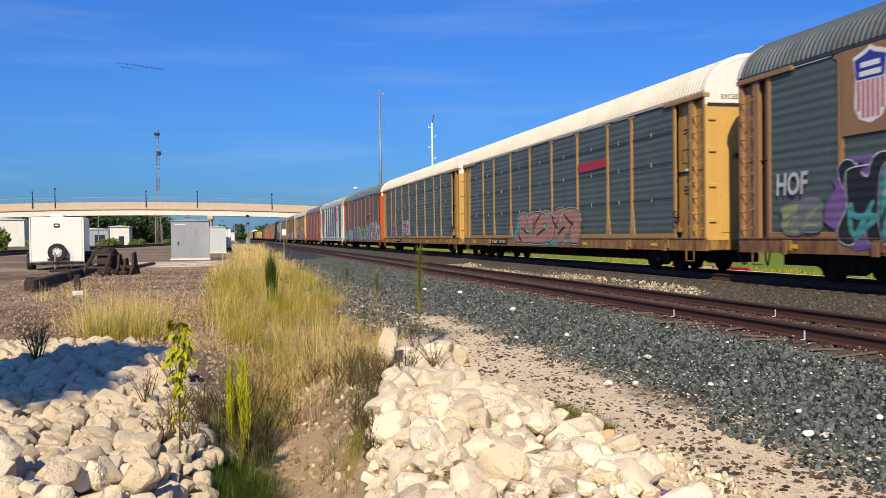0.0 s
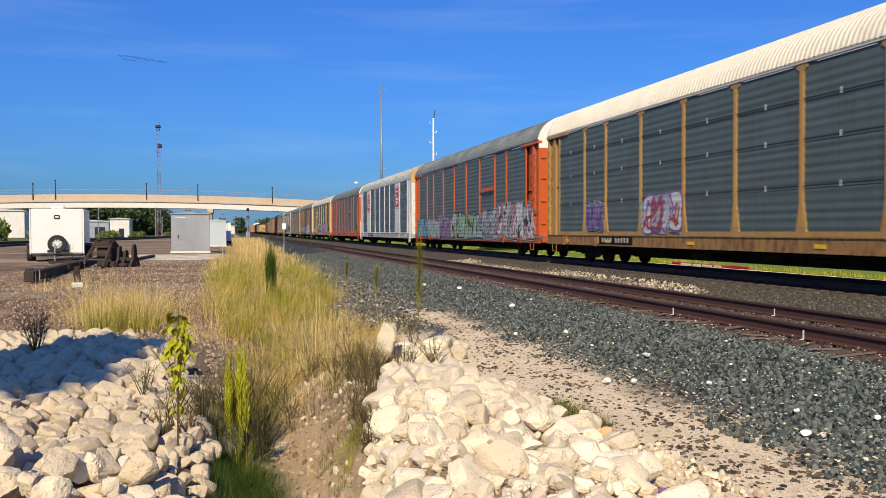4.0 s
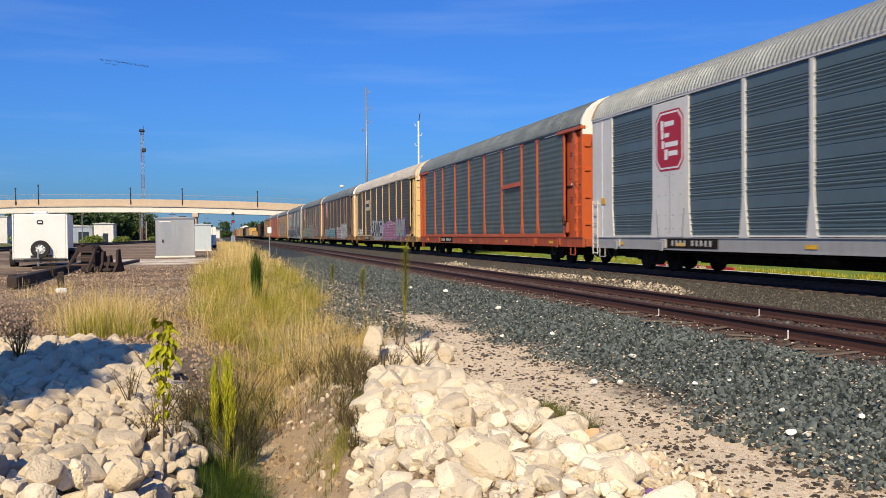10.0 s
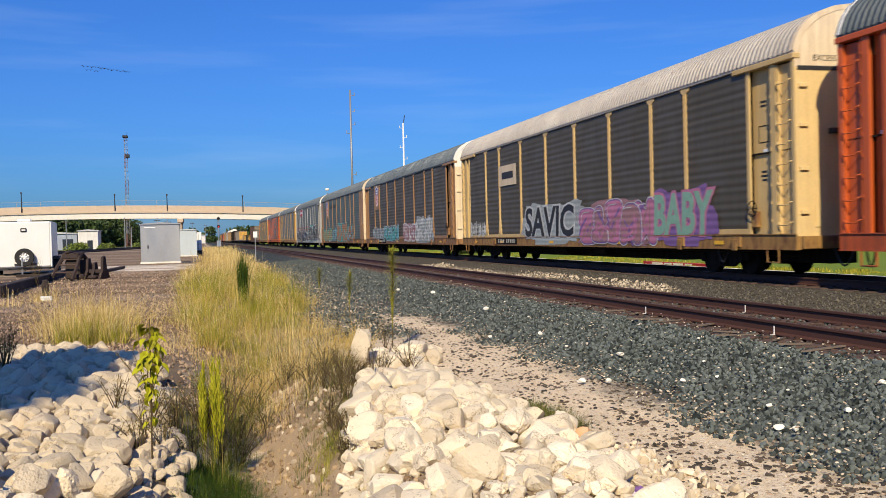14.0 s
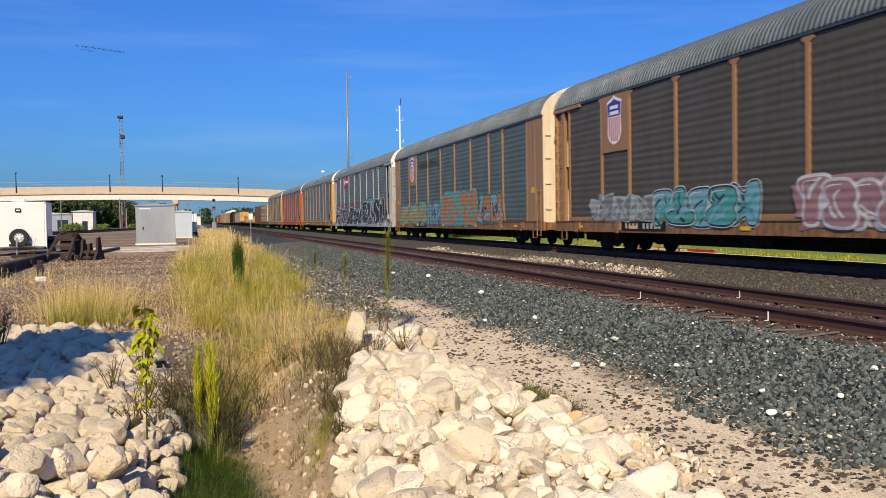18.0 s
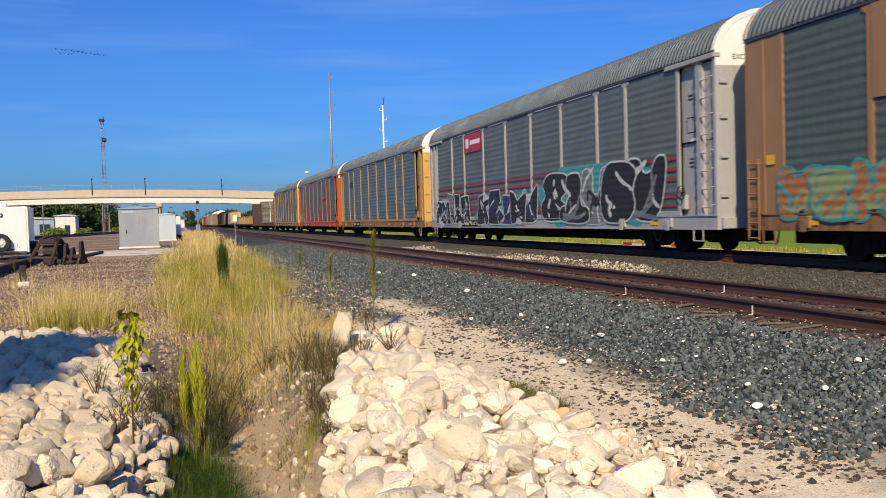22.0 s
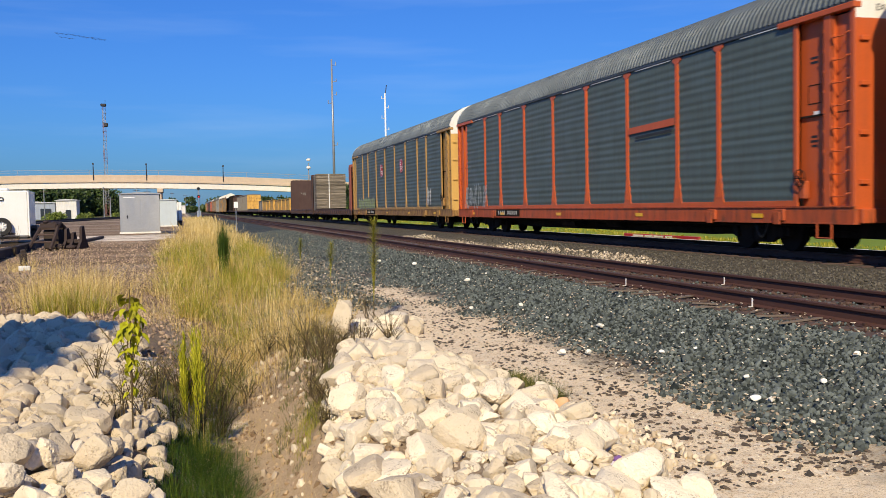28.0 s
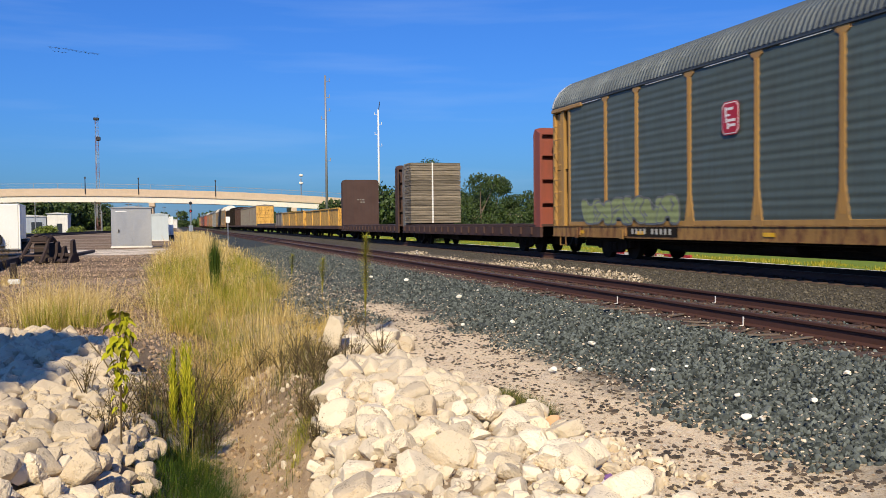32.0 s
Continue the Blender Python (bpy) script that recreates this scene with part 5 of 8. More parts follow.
def autorack(y, label, color, screen=None, roof=None, cap=None, end=None, style="post", extras=None):
    """A covered car carrier: sills, posts, ribbed screens, arched roof, end doors, ladders, bogies."""
    screen, roof, cap, end = screen or SCREEN, roof or ROOF_GREY, cap or WHITE, end or color
    car = thing("railway_car_carrier", pose(TRACK_X, y, 0), label, "railway car", "cars of the freight train")
    place(car, y)
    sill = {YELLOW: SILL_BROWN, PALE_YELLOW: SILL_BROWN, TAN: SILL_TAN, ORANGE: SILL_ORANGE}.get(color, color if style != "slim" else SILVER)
    posts = POSTS if style != "slim" else (1.75, 4.95, 7.0, 9.7, 12.3, 15.0, 17.75, 20.6, 22.65, 25.75)
    for q in (0, 180):
        turn = pose(0, 0, 0, 0, 0, q)
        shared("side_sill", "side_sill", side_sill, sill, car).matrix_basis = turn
        shared("eave_rail", "eave_rail", lambda: boxes((-HALF - 0.02, -HALF + 0.06, -END, END, EAVE - 0.07, EAVE + 0.05), bevel=0.01), roof if style != "slim" else color, car).matrix_basis = turn
        for i, (a, b) in enumerate(zip(posts, posts[1:])):
            mid, ln = ((a + b) / 2 - END) * (1 if q == 0 else -1), b - a - 0.14
            shared("screen", ("screen", style == "slim", round(ln, 2)), (grouped_panel_mesh if style == "slim" else panel_mesh)(ln), screen, car, smooth=style != "slim").matrix_basis = pose(0, mid, 0, 0, 0, q)
            if style == "post" and q == 0 and extras:
                part("screen_ledge", boxes((-HALF + 0.004, -HALF + 0.06, mid - ln / 2 - 0.02, mid + ln / 2 + 0.02, SILL_TOP, SILL_TOP + 0.13), bevel=0.006), color, car)
            # daylight through the slit under the eave, drawn as a white strip
            if style == "post" and q == 0 and extras and screen is not SCREEN_BROWN and (i * 7 + len(label)) % 4:
                part("gap_light", boxes((-HALF - 0.002, -HALF + 0.03, mid - ln * 0.40, mid + ln * (0.20 + 0.06 * (i % 4)), EAVE - 0.105, EAVE - 0.082)), LOGO_WHITE, car, "white strip for daylight showing through the slit under the eave")
            if style == "slim" and q == 0:
                part("screen_ledge", boxes((-HALF - 0.012, -HALF + 0.05, mid - ln / 2 + 0.12, mid + ln / 2 - 0.12, SILL_TOP + 0.015, SILL_TOP + 0.055)), WHITE, car)
        for i, a in enumerate(posts):
            make, key = (post_mesh, "post") if style != "slim" and 0 < i < len(posts) - 1 else ((flared_post_mesh, "flared_post") if style == "slim" else (slim_post_mesh, "slim_post"))
            shared("post", key, make, color, car).matrix_basis = pose(0, (a - END) * (1 if q == 0 else -1), 0, 0, 0, q)
        for a, b, near in ((0.0, posts[0], True), (posts[-1], 2 * END, False)):
            w = b - a
            mid = ((a + b) / 2 - END) * (1 if q == 0 else -1)
            if style == "post":
                put = lambda d: pose(0, ((d if near else 2 * END - d) - END) * (1 if q == 0 else -1), 0, 0, 0, q)
                pocket = shared("door_pocket", "door_pocket", lambda: boxes((-HALF + 0.15, -HALF + 0.18, -0.45, 0.45, SILL_TOP - 0.02, EAVE)), color, car)
                pocket.matrix_basis = put(1.40)
                lad = shared("ladder", "ladder", ladder_mesh, color, car)
                lad.matrix_basis = put(0.40)
                for j in range(8 if q == 0 else 0):
                    shared("rung", "rung", rung_mesh, color, lad).matrix_basis = pose(0, 0, 1.33 + 0.47 * j)
                shared("corner_post", "corner_post", lambda: boxes((-HALF, -HALF + 0.16, -0.06, 0.06, SILL_LOW, EAVE), bevel=0.012), color, car).matrix_basis = put(0.065)
                shared("deep_post", "deep_post", deep_post_mesh, color, car).matrix_basis = put(0.82)
                if q == 0:
                    shared("slide_rod", "slide_rod", lambda: rod(bmesh.new(), (-HALF + 0.13, -0.30, SILL_TOP), (-HALF + 0.13, -0.30, EAVE - 0.2), 0.025, 6), color, pocket)
                    shared("plate_frame", "plate_frame", lambda: boxes((-HALF + 0.142, -HALF + 0.148, -0.2, 0.2, 3.28, 3.30), (-HALF + 0.142, -HALF + 0.148, -0.2, 0.2, 3.68, 3.70), (-HALF + 0.142, -HALF + 0.148, -0.2, -0.185, 3.30, 3.68), (-HALF + 0.142, -HALF + 0.148, 0.185, 0.2, 3.30, 3.68)), UNDER, pocket, "dark stencilled frame")
                    for j_, (z_, w_) in enumerate(((2.55, 0.10), (2.45, 0.13), (2.35, 0.09), (4.25, 0.12), (4.15, 0.12))):
                        shared("stencil_bar", ("stencil", j_), lambda: boxes((-HALF + 0.144, -HALF + 0.148, -w_, w_, z_, z_ + 0.05)), INK, pocket)
                shared("header", "header", lambda: boxes((-HALF - 0.05, -HALF + 0.15, -1.22, 1.22, EAVE - 0.16, EAVE - 0.03), bevel=0.015), color, car).matrix_basis = put(1.20)
            else:
                shared("end_panel", ("endp_flush", round(w, 2)), lambda: boxes((-HALF + 0.012, -HALF + 0.06, -w / 2 + 0.05, w / 2, SILL_TOP, EAVE - 0.07), (-HALF + 0.0, -HALF + 0.02, -0.05, 0.05, SILL_TOP, EAVE - 0.07), bevel=0.006), color, car).matrix_basis = pose(0, mid, 0, 0, 0, q)
                half_ladder = lambda: [rod(bm_l, a_, b_, 0.018, 6) for bm_l in [bmesh.new()] for a_, b_ in [((-HALF - 0.05, -0.2, 0.45), (-HALF - 0.05, -0.2, 2.35)), ((-HALF - 0.05, 0.2, 0.45), (-HALF - 0.05, 0.2, 2.35))] + [((-HALF - 0.05, -0.2, 0.5 + 0.35 * j), (-HALF - 0.05, 0.2, 0.5 + 0.35 * j)) for j in range(6)] + [((-HALF - 0.05, s_ * 0.2, z_), (-HALF + 0.03, s_ * 0.2, z_)) for s_ in (-1, 1) for z_ in (0.75, 2.25)]][-1]
                shared("ladder", "half_ladder", half_ladder, color, car).matrix_basis = pose(0, ((0.35 if near else 2 * END - 0.35) - END) * (1 if q == 0 else -1), 0, 0, 0, q)
    shared("roof", "roof", roof_mesh, roof, car)
    shared("deck", "deck", lambda: boxes((-1.4, 1.4, -END + 0.08, END - 0.08, 1.0, 1.05), (-1.4, 1.4, -END + 0.08, END - 0.08, 3.0, 3.04)), UNDER, car)
    for q in (0, 180):
        m = pose(0, 0, 0, 0, 0, q) @ pose(0, -END - 0.0, 0)
        door = shared("end_door", "end_low", end_mesh(1.0, 4.86), end, car)
        door.matrix_basis = m
        if q == 0:
            shared("hatch", "hatch", lambda: boxes((-1.0, -0.5, -0.025, 0, 1.2, 2.3), bevel=0.008), end, door)
            shared("lock_rod", "lock_rod", lambda: rod(bmesh.new(), (0.02, -0.04, 1.0), (0.02, -0.04, 4.8), 0.025, 6), end, door)
            shared("lock_box", "lock_box", lambda: boxes((-0.62, -0.22, -0.16, 0, 3.35, 3.47), bevel=0.01), INK, door, "black lock box")
            for z in (1.5, 2.5, 3.5, 4.4):
                shared("hinge", "hinge", lambda: boxes((-1.40, -1.18, -0.06, 0, 0, 0.10), bevel=0.01), end, door).matrix_basis = pose(0, 0, z)
        shared("end_cap", "end_cap", end_mesh(4.862, 7), cap, car).matrix_basis = m
        shared("end_rim", "end_rim", end_rim, cap, car).matrix_basis = m
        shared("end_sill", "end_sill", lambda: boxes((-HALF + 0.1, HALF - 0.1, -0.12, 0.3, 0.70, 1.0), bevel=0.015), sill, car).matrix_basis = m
        word("lettering", "EXCESS HEIGHT CAR", 0.19, INK, car, m @ pose(-1.0, -0.006, 5.02, 90, 0, 0))
    underframe(car)
    bogies(car)
    for d in (3.2, 9.0, 15.0, 21.0, 25.0):
        patch("reflector", rect(d - 0.22, d + 0.22, 0.80, 0.90), REFLECT, car, 0.006)
    for d in (1.1, 26.4):
        if style != "post":
            patch("side_plate", rect(d - 0.16, d + 0.16, 2.2, 2.42), REFLECT, car, 0.0)
        else:
            part("side_plate", boxes((-HALF + 0.138, -HALF + 0.147, d + 0.22 * (1 if d < 13 else -1) - END - 0.09, d + 0.22 * (1 if d < 13 else -1) - END + 0.09, 3.02, 3.12)), LOGO_WHITE, car, "small white plate")
    if style == "post" and extras:
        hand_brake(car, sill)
    for d in (2.35, 5.1, 22.0, 25.2):
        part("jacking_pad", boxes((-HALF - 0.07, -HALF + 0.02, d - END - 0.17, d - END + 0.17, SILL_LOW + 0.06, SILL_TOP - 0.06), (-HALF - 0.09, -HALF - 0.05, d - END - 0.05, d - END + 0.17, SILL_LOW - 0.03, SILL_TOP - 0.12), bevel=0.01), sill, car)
    patch("number_plate", rect(18.95, 21.8, 0.74, 1.02), UNDER, car, 0.002, "dark sill patch with a painted number")
    for i in range(9):
        patch("number_bar", rect(21.4 - i * 0.24 - (0.2 if i > 3 else 0), 21.52 - i * 0.24 - (0.2 if i > 3 else 0), 0.81, 0.97), PALE_INK, car, 0.006)
    for d in (0.9, 26.5):
        bm = bmesh.new()
        for a, b in (((-HALF - 0.02, d - 0.25 - END, 0.7), (-HALF - 0.02, d - 0.25 - END, 0.38)), ((-HALF - 0.02, d - 0.25 - END, 0.38), (-HALF - 0.02, d + 0.2 - END, 0.38)), ((-HALF - 0.02, d + 0.2 - END, 0.38), (-HALF - 0.02, d + 0.2 - END, 0.7))):
            rod(bm, a, b, 0.02, 6)
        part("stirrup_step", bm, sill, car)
    bm = bmesh.new()
    pts = [(-1.35, -END + 3.0 + 0.55 * i / 10, 0.72 - 0.38 * math.sin(math.pi * i / 10)) for i in range(11)]
    for a, b in zip(pts, pts[1:]):
        rod(bm, a, b, 0.022, 6)
    part("brake_hose", bm, HOSE, car)
    if extras:
        extras(car)
    return car


def screen_slots(car):
    """Dark slots between screens with small white clips."""
    for z in (2.25, 3.35, 4.3):
        for a, b in zip(POSTS, POSTS[1:]):
            patch("slot", rect(a + 0.1, b - 0.1, z, z + 0.035), INK, car, -0.010)
            patch("clip", rect((a + b) / 2 - 0.02, (a + b) / 2 + 0.02, z - 0.05, z + 0.1), LOGO_WHITE, car, 0.0)


def pitch_y(i):
    """Middle of the i-th car of the row at the start."""
    slack = {0: -0.5, -1: -0.5, 2: -0.1, 3: -0.2, 5: -0.3, 6: -0.1, 10: 0.28, 11: 0.1, 12: 0.08}
    return 23.33 + 28.6 * (i - 1) + END + slack.get(i, 0.0)


def ex0(car):
    shield_logo(car, 22.25, 4.28, 0.95)
    graffiti(car, 18.2, 23.4, 0.8, 2.75, ("black", "teal"), "black", "violet", 3, 3, 0.3, "white")
    sprayed_word(car, "HOF", 25.65, 2.1, 0.62, "white")
    graffiti(car, 24.0, 25.5, 1.15, 1.95, ("lime", "grey"), "grey", None, 4, 2, 0.2, None)


def ex1(car):
    part("door_gap", boxes((-1.42, 1.42, -END - 0.012, -END - 0.002, 4.80, 4.90)), INK, car, "dark gap above the end doors")
    screen_slots(car)
    patch("brace_bar", ((6.95, 3.60), (9.65, 3.55), (9.65, 3.88), (6.95, 3.93)), LOGO_RED, car)
    graffiti(car, 10.0, 17.6, 0.75, 2.2, ("salmon",), "black", "teal", 11, 3, 0.28, "white")


def ex2(car):
    screen_slots(car)
    graffiti(car, 15.7, 18.2, 1.1, 2.35, ("white", "red", "pale"), "violet", "pale", 21, 3, 0.26, None)
    graffiti(car, 21.45, 23.0, 1.2, 2.3, "violet", "navy", None, 22, 3, 0.2, "pale")


def ex3(car):
    patch("brace_bar", ((6.95, 3.33), (9.65, 3.27), (9.65, 3.46), (6.95, 3.53)), ORANGE, car)
    patch("brace_gap", ((7.1, 3.16), (9.2, 3.10), (9.2, 3.18), (7.1, 3.24)), INK, car)
    cloud_shape(car, 0.8, 26.4, 0.74, 1.75, "grey", random.Random(30))
    graffiti(car, 0.9, 7.0, 0.76, 2.45, ("pale", "rose", "white"), "black", "rose", 31, 6, 0.24, "white", 0.06)
    graffiti(car, 7.2, 9.6, 1.0, 2.25, ("grey", "pale"), "navy", None, 35, 3, 0.22, "pale", 0.06)
    graffiti(car, 9.4, 16.8, 0.76, 2.15, ("mint", "pale", "lime"), "black", "lime", 32, 6, 0.22, None, 0.06)
    graffiti(car, 16.6, 19.6, 0.76, 2.05, ("rose", "violet"), "black", "rose", 33, 3, 0.22, "pale", 0.06)
    graffiti(car, 19.5, 22.9, 0.76, 1.95, ("pale", "mint"), "grey", "mint", 36, 3, 0.22, "pink", 0.06)
    graffiti(car, 22.9, 26.4, 0.76, 2.05, ("teal", "sky", "mint"), "navy", "teal", 34, 4, 0.26, None, 0.06)


def ex4(car):
    for a, b, z in ((4.95, 7.0, 0), (20.6, 22.65, 0)):
        patch("plain_panel", rect(a + 0.05, b - 0.05, SILL_TOP + 0.02, EAVE - 0.1), SILVER_PALE, car, -0.002, "smooth silver panel")
        patch("panel_seam", rect((a + b) / 2 - 0.012, (a + b) / 2 + 0.012, SILL_TOP + 0.1, 3.0), SCREEN, car, 0.0)
        octagon_logo(car, (a + b) / 2, 3.95, 0.84, 0.90)
        for zz in (1.3, 1.7, 2.3, 2.9):
            for q in (0.35, 0.8, 1.25, 1.7):
                patch("bolt", rect(a + q, a + q + 0.035, zz, zz + 0.035), SCREEN, car, 0.002)
        for s in (-1, 1):
            patch("gusset", (((a + b) / 2 + s * 0.74, SILL_TOP), ((a + b) / 2 + s * 0.71, SILL_TOP), ((a + b) / 2 + s * 0.84, 1.9), ((a + b) / 2 + s * 0.87, 1.9)), SCREEN, car, 0.002)


def ex5(car):
    patch("brace_bar", ((6.95, 3.33), (9.65, 3.27), (9.65, 3.46), (6.95, 3.53)), ORANGE, car)
    patch("brace_gap", ((7.1, 3.16), (9.2, 3.10), (9.2, 3.18), (7.1, 3.24)), INK, car)


def ex6(car):
    patch("sign_board", rect(18.9, 21.2, 3.35, 4.25), CREAM, car)
    patch("letter_bar", rect(19.3, 20.8, 3.65, 3.95), INK, car, 0.005)
    sprayed_word(car, "BABY", 6.75, 1.12, 1.32, "mint", "pink", "violet", 0.035, 61)
    part("door_gap", boxes((-1.42, 1.42, -END - 0.012, -END - 0.002, 4.80, 4.90)), INK, car, "dark gap above the end doors")
    graffiti(car, 6.9, 12.3, 0.75, 2.2, ("pink", "rose"), "violet", "rose", 62, 4, 0.28, "white")
    sprayed_word(car, "SAVIC", 17.9, 1.12, 1.30, "black", "white", "pale", 0.03, 63, 1.40)
    graffiti(car, 23.3, 25.9, 1.0, 1.9, "white", "grey", None, 64, 5, 0.12, None)


def ex7(car):
    shield_logo(car, 22.25, 4.3, 0.92)
    graffiti(car, 4.9, 9.4, 0.8, 2.35, ("white", "pale"), "grey", "pale", 71, 5, 0.22, "white")
    graffiti(car, 9.6, 13.0, 0.85, 2.0, ("rose",), "white", "rose", 72, 3, 0.3, "white")
    graffiti(car, 14.8, 19.8, 0.85, 2.05, ("sky", "teal"), "black", None, 73, 4, 0.24, "white")
    graffiti(car, 20.0, 24.2, 1.05, 1.85, ("pale", "grey"), "pale", None, 74, 5, 0.2, None, 0.06)


def ex8(car):
    shield_logo(car, 22.25, 4.3, 0.92)
    word("slogan", "BUILDING", 0.50, INK, car, pose(SIDE - 0.006, 20.5 - END, 4.27, 90, 0, -90))
    word("slogan", "AMERICA", 0.50, INK, car, pose(SIDE - 0.006, 17.95 - END, 4.27, 90, 0, -90))
    graffiti(car, 4.9, 8.6, 0.9, 2.4, ("sky", "orange"), "black", None, 81, 3, 0.26, "teal")
    graffiti(car, 9.0, 15.5, 0.8, 2.6, ("orange", "orange", "teal"), "teal", "teal", 82, 4, 0.3, "sky")
    graffiti(car, 15.7, 19.0, 0.8, 2.15, ("grey", "sky"), "black", None, 83, 4, 0.24, "sky")
    graffiti(car, 19.2, 26.2, 0.9, 2.15, ("orange", "lime"), "teal", None, 84, 5, 0.24, "teal")


def ex9(car):
    patch("red_sign", rect(18.6, 21.1, 4.20, 5.05), LOGO_RED, car, 0.003, "red company sign")
    patch("letter_bar", rect(18.75, 20.2, 4.55, 4.75), LOGO_WHITE, car, 0.008)
    patch("letter_dot", rect(20.4, 20.85, 4.42, 4.85), LOGO_WHITE, car, 0.008)
    for z, t in ((2.60, 0.10), (2.30, 0.12), (2.02, 0.12), (1.55, 0.10), (1.32, 0.08)):
        for a, b in zip(POSTS, POSTS[1:]):
            patch("red_stripe", rect(a + 0.09, b - 0.09, z, z + t), STRIPE_RED, car, -0.012)
    graffiti(car, 3.2, 11.6, 0.8, 2.75, ("black", "black", "grey"), "white", "teal", 91, 4, 0.34, None)
    graffiti(car, 12.4, 19.2, 0.8, 2.15, ("black", "black", "navy"), "white", "teal", 92, 4, 0.28, None, 0.06)
    graffiti(car, 20.8, 26.4, 0.8, 2.15, ("black", "black", "grey"), "white", "pale", 93, 4, 0.30, None, 0.06)


def ex10(car):
    patch("plate", rect(21.7, 22.9, 3.75, 4.15), INK, car)


def ex11(car):
    patch("brace_bar", ((6.95, 3.33), (9.65, 3.27), (9.65, 3.46), (6.95, 3.53)), ORANGE, car)
    patch("brace_gap", ((7.1, 3.16), (9.2, 3.10), (9.2, 3.18), (7.1, 3.24)), INK, car)
    graffiti(car, 23.0, 26.2, 0.95, 2.3, "pale", "grey", None, 111, 3, 0.08, None)


def ex12(car):
    octagon_logo(car, 16.5, 3.70, 0.36, 0.41)
    octagon_logo(car, 10.75, 3.75, 0.36, 0.41)
    graffiti(car, 19.0, 25.0, 1.1, 1.95, "lime", "grey", None, 121, 5, 0.16, None)
    graffiti(car, 3.8, 4.8, 1.2, 2.4, "white", "grey", None, 122, 2, 0.1, None)


autorack(pitch_y(-1), "yellow car carrier with grey ribbed screens and white roof", YELLOW, SCREEN, ROOF_WHITE)
autorack(pitch_y(0), "tan car carrier with grey screens, shield sign and graffiti", TAN, SCREEN, ROOF_GREY, extras=ex0)
autorack(pitch_y(1), "yellow car carrier with white roof and pink graffiti", YELLOW, SCREEN, ROOF_WHITE, end=END_YELLOW, extras=ex1)
autorack(pitch_y(2), "yellow car carrier with white roof and small graffiti", YELLOW, SCREEN, ROOF_WHITE, end=END_YELLOW, extras=ex2)
autorack(pitch_y(3), "orange car carrier with long graffiti band along its foot", ORANGE, SCREEN, extras=ex3)
autorack(pitch_y(4), "silver car carrier with blue-grey screens and red octagon signs", SILVER_PALE, SCREEN_SLATE, ROOF_PALE, cap=END_YELLOW, end=SILVER_PALE, style="slim", extras=ex4)
autorack(pitch_y(5), "clean orange car carrier with grey ribbed screens", ORANGE, SCREEN, extras=ex5)
autorack(pitch_y(6), "pale yellow car carrier with brown screens, rusty roof and graffiti", PALE_YELLOW, SCREEN_BROWN, ROOF_RUST, cap=CREAM, end=END_PALE, extras=ex6)
autorack(pitch_y(7), "tan car carrier with brown screens, shield sign and white graffiti", TAN, SCREEN_BROWN, cap=WHITE, end=CREAM, extras=ex7)
autorack(pitch_y(8), "tan car carrier with slogan lettering and teal and orange graffiti", TAN, SCREEN, cap=CREAM, end=CREAM, style="flush", extras=ex8)
autorack(pitch_y(9), "silver car carrier with red stripes and black and white graffiti", SILVER, SCREEN_PALE, extras=ex9)
autorack(pitch_y(10), "clean yellow car carrier with blue-grey screens", YELLOW, SCREEN_BLUE, end=END_YELLOW, extras=ex10)
autorack(pitch_y(11), "orange car carrier with grey screens and small scrawl", ORANGE, SCREEN, extras=ex11)
autorack(pitch_y(12), "yellow car carrier with two small red octagon signs", YELLOW, SCREEN, end=END_YELLOW, extras=ex12)

# ---- freight cars behind the car carriers ----
BRICK_RED = paint("car_brick_red", (0.26, 0.066, 0.045), 0.6, 0.45, (0.09, 0.04, 0.03))
DARK_BROWN = paint("car_dark_brown", (0.062, 0.029, 0.022), 0.75, 0.5, (0.03, 0.02, 0.02))
RACK_GREY = paint("car_weathered_grey", (0.20, 0.185, 0.165), 0.7, 0.5, rust=0.4)
LOAD_YELLOW = paint("load_yellow", (0.70, 0.41, 0.08), 0.6, 0.6, (0.28, 0.11, 0.04), rust=0.55)
k = Nodes("weathered_board")
_v = k.where(True)
BOARD = k.done(k.mix(k.math("MULTIPLY", k.ramp(k.chance(), 0, 1, 0.4, 1.0), k.ramp(k.noise(k.scaled(_v, (0.4, 0.4, 22)), 2.2, 6, 0.75), 0.35, 0.68)), (0.030, 0.024, 0.017), (0.46, 0.38, 0.28)), 0.9)
STRAP = plain("strap_white", (0.7, 0.69, 0.66), 0.6)


